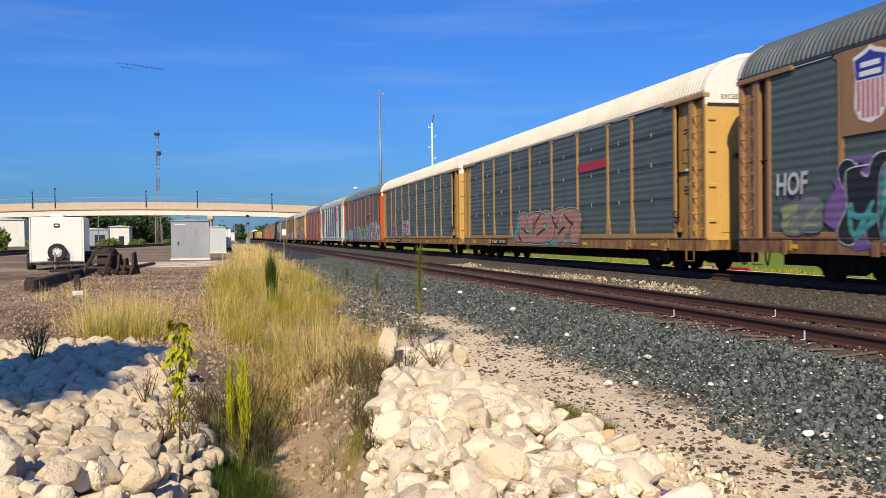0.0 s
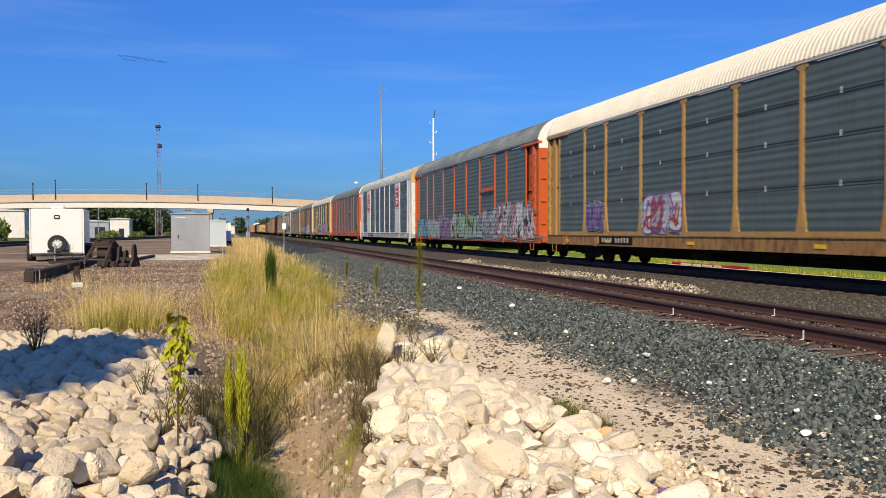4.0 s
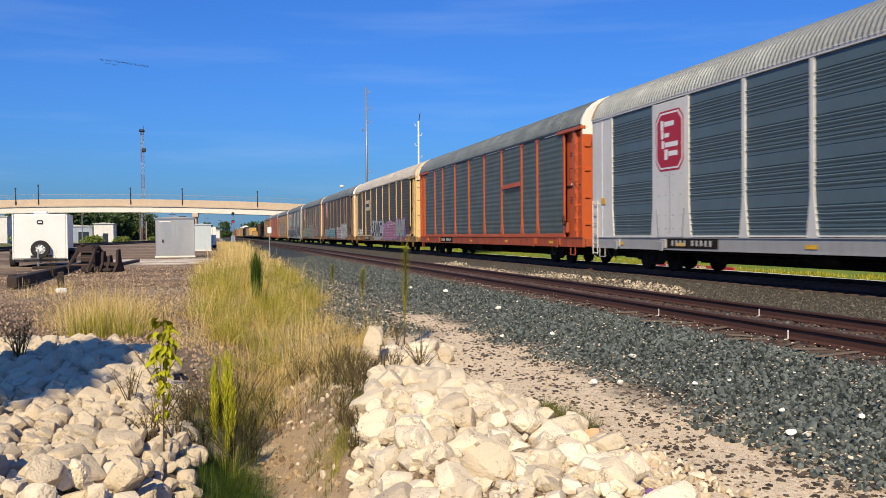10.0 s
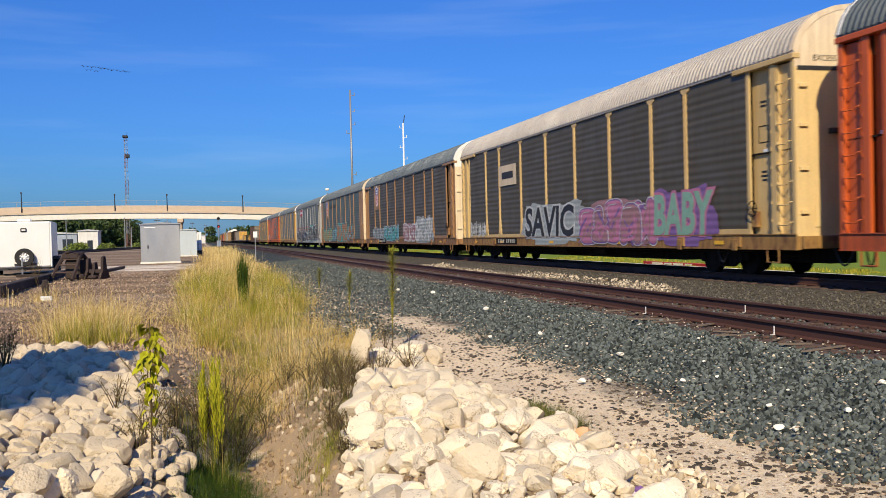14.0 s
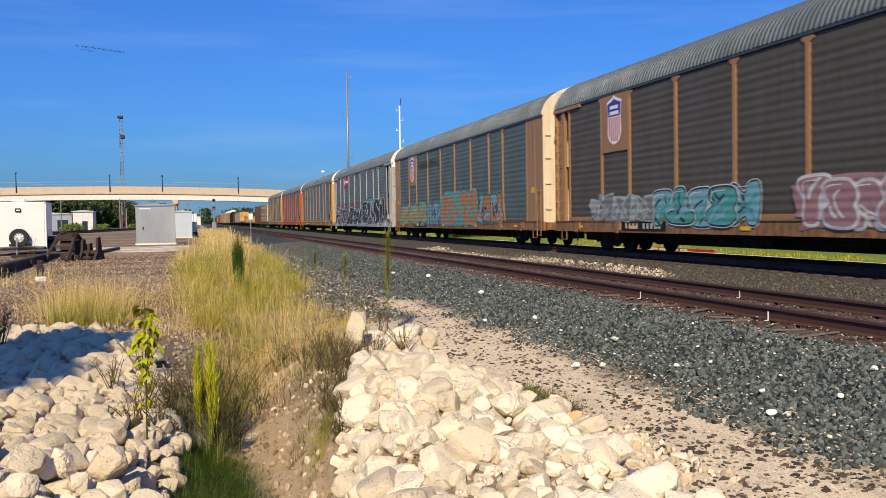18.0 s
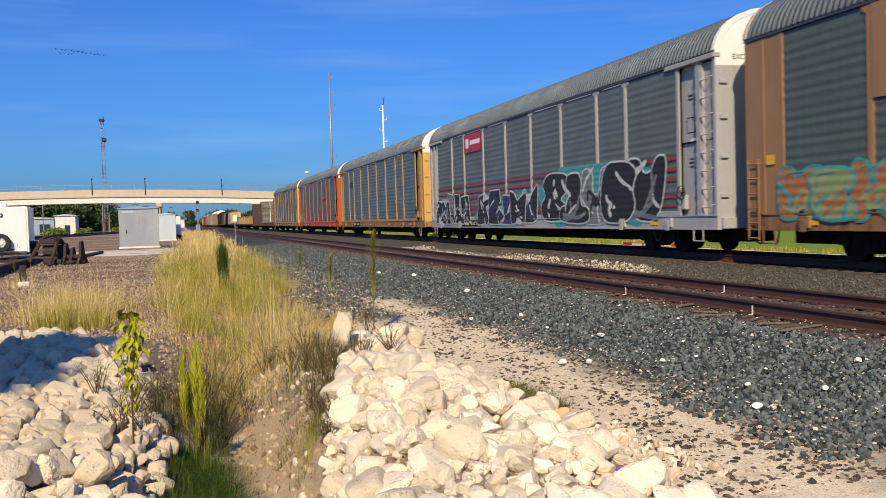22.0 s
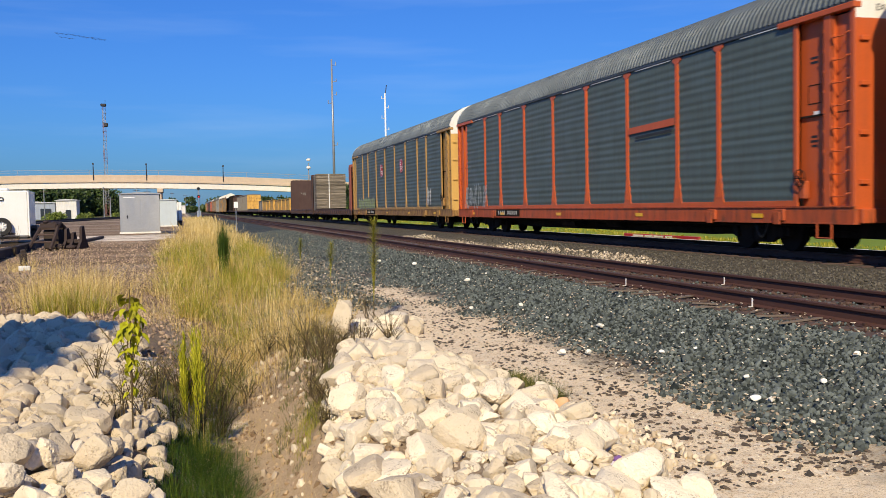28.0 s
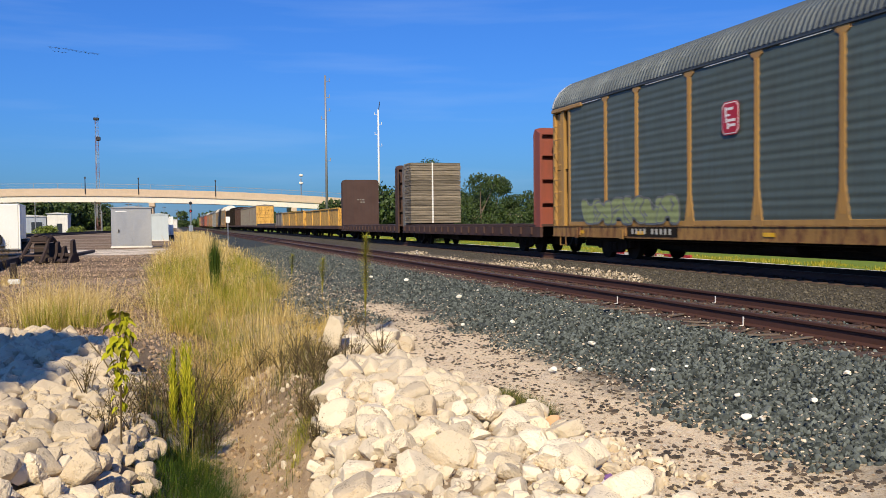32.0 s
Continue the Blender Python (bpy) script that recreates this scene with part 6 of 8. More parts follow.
def flat_car(y0, y1, label, color, bulk, load=None, near_color=None):
    """Bulkhead flat car between y0 and y1, with an optional stack at its far end."""
    half, y = (y1 - y0) / 2, (y0 + y1) / 2
    car = thing("bulkhead_flat_car", pose(TRACK_X, y, 0), label, "railway car", "cars of the freight train")
    place(car, y)
    part("deck", boxes((-1.45, 1.45, -half, half, 1.02, 1.12), bevel=0.01), DARK_BROWN, car)
    for s in (-1, 1):
        part("side_sill", boxes(*((min(s * 1.5, s * 1.38), max(s * 1.5, s * 1.38), -half, half, 0.62, 1.02),), bevel=0.01), color, car)
        for i in range(int(2 * half / 1.1)):
            yy = -half + 0.8 + i * 1.1
            part("stake_pocket", boxes((min(s * 1.5, s * 1.58), max(s * 1.5, s * 1.58), yy - 0.07, yy + 0.07, 0.72, 1.0), bevel=0.008), color, car)
    for s, mat in ((-1, near_color or bulk), (1, bulk)):
        a, b = (-half, -half + 0.16) if s < 0 else (half - 0.16, half)
        pts = [(-1.5, 1.1), (-1.5, 4.50), (-1.46, 4.64), (-1.38, 4.72), (-1.24, 4.76), (1.24, 4.76), (1.38, 4.72), (1.46, 4.64), (1.5, 4.50), (1.5, 1.1)]
        part("bulkhead", sweep(bmesh.new(), pts, *((a + 0.502, a + 0.60) if s < 0 else (b - 0.60, b - 0.502))), mat, car)
        if s > 0 and not load:
            for j, (x, z, w_) in enumerate(((-0.2, 3.15, 0.09), (0.0, 3.15, 0.06), (0.2, 3.15, 0.10), (0.05, 2.95, 0.09), (0.25, 2.95, 0.08))):
                part("stencil_bar", boxes((x - w_, x + w_, b - 0.606, b - 0.600, z - 0.05, z + 0.05)), RACK_GREY, car)
        for x in (-1.44, -0.5, 0.5, 1.44):
            bm = flat_sheet(((a if s < 0 else b, 1.0), (a if s < 0 else b, 1.6), ((a + 0.30 * (abs(x) < 1)) if s < 0 else (b - 0.30 * (abs(x) < 1)), 4.5), ((a + 0.48) if s < 0 else (b - 0.48), 4.7), ((a + 0.5) if s < 0 else (b - 0.5), 1.0)), x - 0.05, x + 0.05)
            part("brace", bm, mat, car)
        for z in (1.9, 2.8, 3.7, 4.5):
            part("cross_bar", boxes((-1.47, 1.47, *((a + 0.32, a + 0.5) if s < 0 else (b - 0.5, b - 0.32)), z, z + 0.1)), mat, car)
    if load:
        a, b, z1, w = load
        n = int((z1 - 1.2) / 0.145)
        for i in range(n):
            rng = random.Random(i)
            z = 1.2 + i * 0.145
            e = rng.uniform(0, 0.05)
            part("board", boxes((-w + rng.uniform(0, 0.03), w - rng.uniform(0, 0.03), a - half + e, b - half, z, z + 0.130), bevel=0.008), BOARD, car)
            if i % 8 == 7:
                part("dunnage", boxes((-w + 0.02, w - 0.02, a - half + 0.06, a - half + 0.16, z + 0.132, z + 0.144)), DARK_BROWN, car)
        part("strap", boxes((-0.25, -0.17, a - half - 0.012, a - half - 0.004, 1.2, 1.2 + n * 0.145), (-0.25, -0.17, a - half - 0.012, b - half, 1.2 + n * 0.145, 1.21 + n * 0.145)), STRAP, car)
    underframe(car, half, 1.0)
    bogies(car, half - 2.6)
    return car


def tub_car(y0, y1, label, top, color, ends=None):
    """A low open car with ribbed sides, or a tall closed one."""
    half, y = (y1 - y0) / 2, (y0 + y1) / 2
    car = thing("freight_car", pose(TRACK_X, y, 0), label, "railway car", "cars of the freight train")
    place(car, y)
    part("side_sill", boxes((-1.5, 1.5, -half, half, 0.75, 1.05), bevel=0.02), DARK_BROWN, car)
    for s in (-1, 1):
        part("side", boxes((min(s * 1.42, s * 1.36), max(s * 1.42, s * 1.36), -half + 0.1, half - 0.1, 1.05, top), bevel=0.01), color, car)
        n = max(2, int(half * 2 / 5.0)) if top < 3 else int(half * 2 / 1.3)
        for i in range(n + 1):
            yy = -half + 0.2 + i * (2 * half - 0.4) / n
            part("side_post", boxes((min(s * 1.50, s * 1.42), max(s * 1.50, s * 1.42), yy - 0.06, yy + 0.06, 1.05, top), bevel=0.01), color, car)
        part("top_rail", boxes((min(s * 1.51, s * 1.36), max(s * 1.51, s * 1.36), -half + 0.05, half - 0.05, top, top + 0.1), bevel=0.015), color, car)
        part("end", boxes((-1.42, 1.42, s * half - 0.1 * (s > 0), s * half + 0.1 * (s < 0), 1.05, top + 0.05), bevel=0.01), ends or color, car)
        for j in range(5):
            z = 1.2 + j * (top - 1.3) / 5
            part("end_rib", boxes((-1.40, 1.40, s * half - 0.02 * (s > 0) - 0.06 * (s < 0), s * half + 0.06 * (s > 0) + 0.02 * (s < 0), z, z + 0.12), bevel=0.015), ends or color, car)
        for x in (-0.95, 0.0, 0.95):
            part("end_post", boxes((x - 0.06, x + 0.06, s * half - 0.02 * (s > 0) - 0.09 * (s < 0), s * half + 0.09 * (s > 0) + 0.02 * (s < 0), 1.05, top), bevel=0.01), ends or color, car)
    if top > 3:
        part("roof", sweep(bmesh.new(), [(-1.45, top + 0.1), (-1.4, top + 0.2), (0, top + 0.36), (1.4, top + 0.2), (1.45, top + 0.1)], -half, half), color, car)
    else:
        part("floor", boxes((-1.36, 1.36, -half + 0.1, half - 0.1, 1.05, 1.15)), DARK_BROWN, car)
    underframe(car, half, 1.0)
    bogies(car, half - 2.4)
    return car


GONE = run(32.0)
flat_car(GONE + 31.4, GONE + 52.6, "bulkhead flat car with brick red end and stack of weathered boards", DARK_BROWN, RACK_GREY, (19.1, 20.55, 4.75, 1.52), BRICK_RED)
flat_car(GONE + 53.8, GONE + 73.2, "empty bulkhead flat car with dark brown end walls", DARK_BROWN, DARK_BROWN)
tub_car(GONE + 74.6, GONE + 94.6, "yellow low-sided open freight car with rust", 2.45, LOAD_YELLOW)
tub_car(GONE + 95.8, GONE + 115.0, "yellow low-sided open freight car with rust", 2.55, LOAD_YELLOW)
tub_car(GONE + 116.2, GONE + 123.0, "grey low-sided open freight car", 2.6, RACK_GREY)
tub_car(GONE + 124.2, GONE + 152.0, "empty low grey freight car", 1.25, RACK_GREY)
tub_car(GONE + 153.4, GONE + 171.2, "tall grey boxcar with ribbed yellow end", 4.2, RACK_GREY, LOAD_YELLOW)
tub_car(GONE + 172.4, GONE + 189.2, "tall weathered brown-grey boxcar in the train", 4.2, RACK_GREY)
tub_car(GONE + 190.4, GONE + 207.2, "tall dark brown boxcar in the train", 4.5, DARK_BROWN)
tub_car(GONE + 208.4, GONE + 226.2, "tall black-brown boxcar in the train", 4.9, UNDER)
tub_car(GONE + 227.4, GONE + 245.2, "tall nearly black boxcar in the train", 4.6, UNDER)
for _i, (_c, _r) in enumerate(((YELLOW, ROOF_WHITE), (YELLOW, ROOF_WHITE), (SILVER, ROOF_GREY), (YELLOW, ROOF_GREY), (TAN, ROOF_RUST), (ORANGE, ROOF_GREY), (DARK_BROWN, ROOF_GREY), (BRICK_RED, ROOF_GREY), (YELLOW, ROOF_GREY))):
    autorack(GONE + 246.6 + END + 28.6 * _i, "far car carrier at the end of the train", _c, SCREEN, _r)


# ---- limestone heaps ----
def broken_block(seed, level=4, flat=(1.0, 0.8, 0.6)):
    """A blocky broken rock: six rough faces, chipped corners, pits and small hollows."""
    rng = np.random.default_rng(seed)
    V, F = ico(level)
    V = V * 1.25
    axes = np.linalg.qr(np.eye(3) + rng.normal(0, 0.22, (3, 3)))[0]
    planes = [(s_ * axes[:, i] + rng.normal(0, 0.16, 3), rng.uniform(0.55, 0.80)) for i in range(3) for s_ in (-1, 1)]
    planes += [(rng.normal(size=3), rng.uniform(0.70, 0.95)) for _ in range(7)]
    for n, d in planes:
        n = n / np.linalg.norm(n)
        V = V - np.maximum(V @ n - d, 0)[:, None] * n * 0.80
    R = np.linalg.norm(V, axis=1, keepdims=True)
    D = V / R
    for amp, width, count in ((0.12, 0.12, 8), (0.07, 0.025, 22), (0.035, 0.007, 40)):
        for _ in range(count):
            u = rng.normal(size=3)
            u /= np.linalg.norm(u)
            V = V + D * (rng.uniform(-1, 0.7) * amp * np.exp((D @ u - 1) / (width * rng.uniform(0.5, 1.3))))[:, None]
    V = V + D * rng.normal(0, 0.007, (len(V), 1))
    return V * np.array(flat) * 1.12, F


def lumpy(seed, level=4, flat=(1.0, 0.8, 0.6)):
    """A rounder, pitted rock."""
    V, F = knobbly(seed, level, flat)
    rng = np.random.default_rng(seed + 5)
    D = V / np.linalg.norm(V, axis=1, keepdims=True)
    for _ in range(60):
        u = rng.normal(size=3)
        u /= np.linalg.norm(u)
        V = V + D * (rng.uniform(-0.05, 0.03) * np.exp((D @ u - 1) / 0.006))[:, None]
    return V * 1.1, F


ROCKS = [arrays("rock", *(broken_block if i % 5 else lumpy)(700 + i, 4, ((1.0, 0.82, 0.74), (1.0, 0.70, 0.62), (1.0, 0.9, 0.58), (1.0, 0.76, 0.86))[i % 4]), False) for i in range(24)]
for _m in ROCKS:
    _m.materials.append(LIMESTONE)


def inside(poly, x, y):
    c = False
    for (x0, y0), (x1, y1) in zip(poly, poly[1:] + poly[:1]):
        if (y0 > y) != (y1 > y) and x < x0 + (y - y0) / (y1 - y0) * (x1 - x0):
            c = not c
    return c


def rock_heap(poly, seed, label, step, sizes, most=300, lift=(0.1, 0.7), tilt=30, fill=1500, flat=1.0):
    rng = random.Random(seed)
    heap = thing("rock_heap", pose(0, 0, 0), label, "rock heap")
    xs, ys = [p[0] for p in poly], [p[1] for p in poly]
    spots = []
    y = min(ys)
    while y < max(ys):
        x = min(xs)
        while x < max(xs):
            px, py = x + rng.uniform(-0.45, 0.45) * step, y + rng.uniform(-0.45, 0.45) * step
            if inside(poly, px, py):
                spots.append((px, py, rng.choice(sizes) * rng.uniform(0.85, 1.2)))
            x += step
        y += step * 0.9
    spots.sort(key=lambda s: s[1])
    for px, py, s in spots[:most]:
        o = new("rock", ROCKS[rng.randrange(24)])
        o.parent = heap
        o.matrix_basis = pose(px, py, gz(px, py) + s * rng.uniform(*lift), rng.uniform(-tilt, tilt), rng.uniform(-tilt, tilt), rng.uniform(0, 360)) @ Matrix.Diagonal((s, s * rng.uniform(0.8, 1.15), s * flat * rng.uniform(0.8, 1.15), 1))
    rest = spots[most:]
    g = np.random.default_rng(seed)
    P = np.stack([g.uniform(min(xs), max(xs), fill), min(ys) * (max(ys) / min(ys)) ** g.uniform(0, 1, fill)], 1)
    P = np.array([p for p in P if inside(poly, *p)])
    S = g.uniform(0.022, 0.07, len(P))
    P = np.concatenate([P, np.array([r[:2] for r in rest]).reshape(-1, 2)])
    S = np.concatenate([S, np.array([r[2] for r in rest])])
    Z = ground_z(P[:, 0], P[:, 1]) + S * 0.35
    ob = link("rubble", strew("rubble", [broken_block(740 + i, 3, (1, 0.8, 0.65)) for i in range(8)], np.column_stack([P, Z]), S, seed, 0.7), LIMESTONE, heap)
    ob["kind"] = "stuff"
    return heap


rock_heap([(-0.15, 4.0), (-0.14, 6.2), (-0.2, 7.6), (-0.38, 9.6), (-0.75, 11.6), (-1.2, 13.0), (-2.0, 14.6), (-3.0, 15.0), (-5.0, 15.2), (-5.0, 9.0), (-2.6, 4.4)], 41, "heap of pale broken limestone rocks beside a ditch", 0.140, (0.04, 0.05, 0.06, 0.07, 0.085, 0.10, 0.122), 300, (-0.3, 1.7), 45, 200)
rock_heap([(0.80, 3.9), (0.88, 6.4), (1.15, 7.6), (1.45, 8.6), (1.75, 9.7), (1.9, 10.6), (2.6, 10.8), (2.75, 9.4), (2.8, 8.0), (2.9, 7.0), (2.75, 5.8), (2.5, 3.9)], 42, "spread of pale broken limestone rocks on dirt", 0.152, (0.045, 0.06, 0.07, 0.09, 0.11, 0.138), 300, (-0.3, 0.8), 30, 450, 0.95)


def standing_stone():
    V, F = knobbly(77, 3, (0.62, 0.55, 1.0))
    o = link("standing_stone", arrays("standing_stone", V * 0.30, F, False), LIMESTONE, None)
    o.matrix_basis = pose(1.95, 11.5, gz(1.95, 11.5) + 0.34, 4, 6, 30)
    tagged(o, "upright pale limestone block among dry weeds", "stone")
    for x, y, s in ((2.45, 11.9, 0.18), (2.75, 12.1, 0.22), (2.95, 11.7, 0.17), (3.05, 12.3, 0.15), (2.3, 11.2, 0.19), (2.15, 11.8, 0.2), (2.6, 11.3, 0.16), (2.0, 11.0, 0.15), (2.35, 12.4, 0.14), (2.7, 12.7, 0.12), (2.9, 13.0, 0.13), (2.2, 11.45, 0.12), (2.85, 11.9, 0.1), (2.5, 12.05, 0.1), (3.2, 12.6, 0.1)):
        o = new("loose_rock", ROCKS[int(x * 10) % 24])
        o.matrix_basis = pose(x, y, gz(x, y) + s * 0.4, 8, 5, x * 90) @ Matrix.Diagonal((s, s, s, 1))
        tagged(o, "loose pale limestone rock among dry weeds", "stone", "loose rocks")


standing_stone()


# ---- grass and weeds ----
def blade_material(name, low, high, tip):
    k = Nodes(name)
    r = k.island()
    c = k.mix(r, low, high)
    c = k.mix(k.ramp(r, 0.75, 1.0), c, tip)
    k.b.inputs["Specular IOR Level"].default_value = 0.2
    return k.done(c, 0.7)


STRAW = blade_material("straw_blades", (0.40, 0.28, 0.085), (0.68, 0.51, 0.21), (0.80, 0.66, 0.36))
GOLDEN = blade_material("golden_blades", (0.34, 0.225, 0.045), (0.60, 0.42, 0.10), (0.72, 0.56, 0.22))
THATCH = blade_material("dead_grass", (0.13, 0.075, 0.028), (0.40, 0.26, 0.10), (0.58, 0.42, 0.20))
GREENISH = blade_material("green_blades", (0.15, 0.165, 0.012), (0.38, 0.34, 0.035), (0.50, 0.43, 0.10))
LUSH = blade_material("lush_blades", (0.014, 0.036, 0.004), (0.060, 0.105, 0.008), (0.12, 0.15, 0.016))
TWIG = blade_material("dry_twigs", (0.055, 0.038, 0.018), (0.14, 0.10, 0.05), (0.22, 0.17, 0.09))


def blades(name, roots, heights, widths, lean, material, label, seed, segs=3, kind="stuff", away=None):
    """Bent tapering blades as one mesh; they lean away from the middle of their tuft."""
    rng = np.random.default_rng(seed)
    n = len(roots)
    a = rng.uniform(0, 2 * math.pi, n)
    out = np.stack([np.cos(a), np.sin(a), np.zeros(n)], 1) * 0.55
    if away is not None:
        out[:, :2] += away
    side = np.stack([-np.sin(a + rng.uniform(-1, 1, n)), np.cos(a), np.zeros(n)], 1)
    bend = np.abs(rng.normal(0.35 * lean, lean, n))
    V = []
    for s in range(segs + 1):
        u = s / segs
        c = roots + np.array([0, 0, 1]) * (heights * (u - 0.30 * np.minimum(bend, 1.5) * u * u))[:, None] + out * (heights * bend * u ** 1.7)[:, None]
        w = (widths * (1 - u) ** 0.7)[:, None] * side if s < segs else 0 * side
        V += [c - w, c + w]
    V = np.stack(V, 1)
    F = []
    for s in range(segs):
        b = 2 * s
        F += [[b, b + 1, b + 3], [b, b + 3, b + 2]] if s < segs - 1 else [[b, b + 1, b + 2]]
    F = np.array(F)
    m = V.shape[1]
    FF = (F[None] + (np.arange(n) * m)[:, None, None]).reshape(-1, 3)
    ob = link(name, arrays(name, V.reshape(-1, 3), FF), material, None)
    return tagged(ob, label, "grass", kind=kind)


def field(rng, n, spans, clump=0.35, per=60):
    """Root places inside a strip given by (y, x from, x to), gathered in tufts."""
    ys = [s[0] for s in spans]
    m = max(1, n // per)
    cy = ys[0] * (ys[-1] / ys[0]) ** rng.uniform(0, 1, m)
    lo, hi = np.interp(cy, ys, [s[1] for s in spans]), np.interp(cy, ys, [s[2] for s in spans])
    cx = lo + (hi - lo) * rng.uniform(0, 1, m)
    pick = rng.integers(0, m, n)
    r = rng.normal(0, clump * 0.4, (n, 2)) * (0.6 + cy[pick, None] / 40)
    x, y = cx[pick] + r[:, 0], cy[pick] + r[:, 1]
    away = r / (np.linalg.norm(r, axis=1, keepdims=True) + 0.05)
    return np.stack([x, y, ground_z(x, y) - 0.02], 1), pick, away


def grasses():
    rng = np.random.default_rng(21)

    def sow(name, n, spans, h, w, lean, mat, label, clump=0.35, segs=4, per=60):
        P, pick, away = field(rng, n, spans, clump, per)
        tall = (0.35 + 0.95 * rng.uniform(0, 1, pick.max() + 1) ** 1.4)[pick]
        H = rng.uniform(h[0], h[1], n) * tall
        W = rng.uniform(0.6, 1.2, n) * w * (0.7 + P[:, 1] / 22)
        blades(name, P, H, W, lean, mat, label, int(rng.integers(1e6)), segs, away=away)

    strip = ((11.4, 0.2, 1.3), (12.7, 0.1, 2.1), (14.5, -0.2, 2.5), (17.0, -0.4, 2.1), (18.7, -0.4, 1.5), (20.5, -0.4, 2.3), (27, -0.6, 2.9), (40, -0.6, 3.0), (60, 0.0, 3.0))
    sow("dry_grass", 8000, strip, (0.25, 0.85), 0.0024, 1.15, STRAW, "tall straw-coloured dry grass beside the ballast", 0.30, 6, 70)
    sow("golden_grass", 5000, strip, (0.25, 0.80), 0.0024, 1.05, GOLDEN, "golden dry grass beside the ballast", 0.30, 6, 80)
    sow("green_grass", 11000, ((13.0, -0.2, 0.7), (16, -0.35, 1.6), (20, -0.4, 2.1), (27, -0.5, 2.8), (40, -0.6, 2.8)), (0.25, 0.80), 0.0024, 0.95, GREENISH, "yellow-green grass beside the ballast", 0.26, 6, 90)
    sow("thatch", 9000, strip, (0.10, 0.40), 0.0026, 1.3, THATCH, "low tangle of brown dead grass", 0.6)
    sow("under_grass", 5000, strip, (0.15, 0.45), 0.003, 0.8, OLIVE, "low olive undergrowth beneath the dry grass", 0.4)
    sow("dry_stalk", 900, strip, (0.75, 1.15), 0.0013, 0.8, STRAW, "single tall dry grass stalks", 0.7, 6, 8)
    sow("front_stalk", 520, ((9.4, 0.35, 1.0), (11.5, 0.3, 1.7), (13.0, 0.1, 2.1)), (0.30, 0.75), 0.0014, 1.0, STRAW, "thin bent dry stems before the grass", 0.35, 6, 9)
    sow("gully_stem", 260, ((5.4, 0.35, 0.75), (7.5, 0.4, 0.95), (9.4, 0.45, 1.1)), (0.10, 0.40), 0.0012, 1.1, STRAW, "thin dry stems in the dry ditch", 0.2, 5, 8)
    sow("gully_green", 500, ((5.6, 0.6, 0.95), (7.5, 0.7, 1.1), (9.0, 0.8, 1.3)), (0.06, 0.22), 0.0018, 1.0, OLIVE, "small olive tufts in the dry ditch", 0.1, 5, 40)
    sow("red_stems", 420, ((9.2, 0.5, 1.1), (11.0, 0.4, 1.8), (12.6, 0.8, 2.1)), (0.25, 0.6), 0.0015, 0.7, TWIG, "brown dry stems before the grass", 0.3, 5, 9)
    sow("far_grass", 8000, ((38, -0.4, 3.0), (60, 0.4, 3.2), (100, 1.2, 3.6), (190, 2.0, 3.8)), (0.3, 0.7), 0.005, 0.4, STRAW, "dry grass strip along the far ballast", 0.6)
    sow("dry_tuft", 3800, ((15.8, -2.4, -1.25), (17.5, -2.7, -1.25), (20.5, -2.7, -1.5)), (0.30, 0.95), 0.0020, 0.95, STRAW, "clump of dry grass by the yard", 0.55, 5, 30)
    sow("green_tuft", 1800, ((15.8, -2.3, -1.35), (16.8, -2.4, -1.3)), (0.2, 0.5), 0.003, 0.45, GREENISH, "green foot of the dry grass clump")
    sow("edge_tuft", 900, ((12.6, -0.6, 0.0), (16, -1.0, -0.3), (24, -1.1, -0.4)), (0.10, 0.42), 0.0018, 1.1, STRAW, "scattered dry tufts at the edge of the yard", 0.2, 5, 14)
    sow("yard_tuft", 300, ((24, -4.6, -3.6), (30, -5.2, -3.8)), (0.3, 0.8), 0.0024, 0.5, STRAW, "thin dry grass beside the old timbers", 0.4)
    sow("ditch_grass", 17000, ((5.3, -0.08, 0.26), (6.4, -0.16, 0.34), (7.2, -0.18, 0.36), (8.0, -0.1, 0.30)), (0.08, 0.26), 0.0019, 1.1, LUSH, "lush dark green grass in the ditch", 0.26)
    sow("ditch_weeds", 2600, ((7.6, -0.25, 0.25), (9.0, -0.25, 0.35), (10.8, -0.1, 0.5), (12.0, 0.1, 1.2)), (0.2, 0.55), 0.0022, 0.6, DITCH_WEED, "olive green weeds along the ditch", 0.22)
    sow("ditch_reeds", 130, ((9.4, -0.05, 0.30), (11.2, 0.05, 0.50)), (0.4, 0.8), 0.0028, 0.3, YELLOW_REED, "yellow-green grass behind the ditch", 0.16)
    sow("ditch_straw", 160, ((8.6, 0.45, 0.75), (10.4, 0.5, 1.0), (11.6, 0.5, 1.4)), (0.2, 0.6), 0.0022, 0.6, STRAW, "fallen straw on the ditch bank", 0.25)
    sow("reed_tuft", 1500, ((23.6, 0.97, 1.01), (23.8, 0.97, 1.01)), (0.95, 1.25), 0.005, 0.08, LUSH, "tall dark green reed tuft in the dry grass", 0.08)
    sow("bank_weeds", 1100, ((6.6, 0.66, 1.0), (8.5, 0.85, 1.3), (10.5, 1.0, 1.9)), (0.08, 0.26), 0.0018, 0.9, OLIVE, "thin weeds on the ditch bank", 0.14)
    sow("bank_tuft", 600, ((6.8, 0.75, 1.0), (7.6, 0.85, 1.05)), (0.08, 0.22), 0.0018, 0.9, GREENISH, "yellow-green tufts on the ditch bank", 0.12)
    sow("dirt_tuft", 3200, ((7.3, 2.95, 3.15), (8.3, 2.85, 3.05)), (0.09, 0.19), 0.0022, 0.9, OLIVE, "low tuft of grass on pale dirt", 0.2)
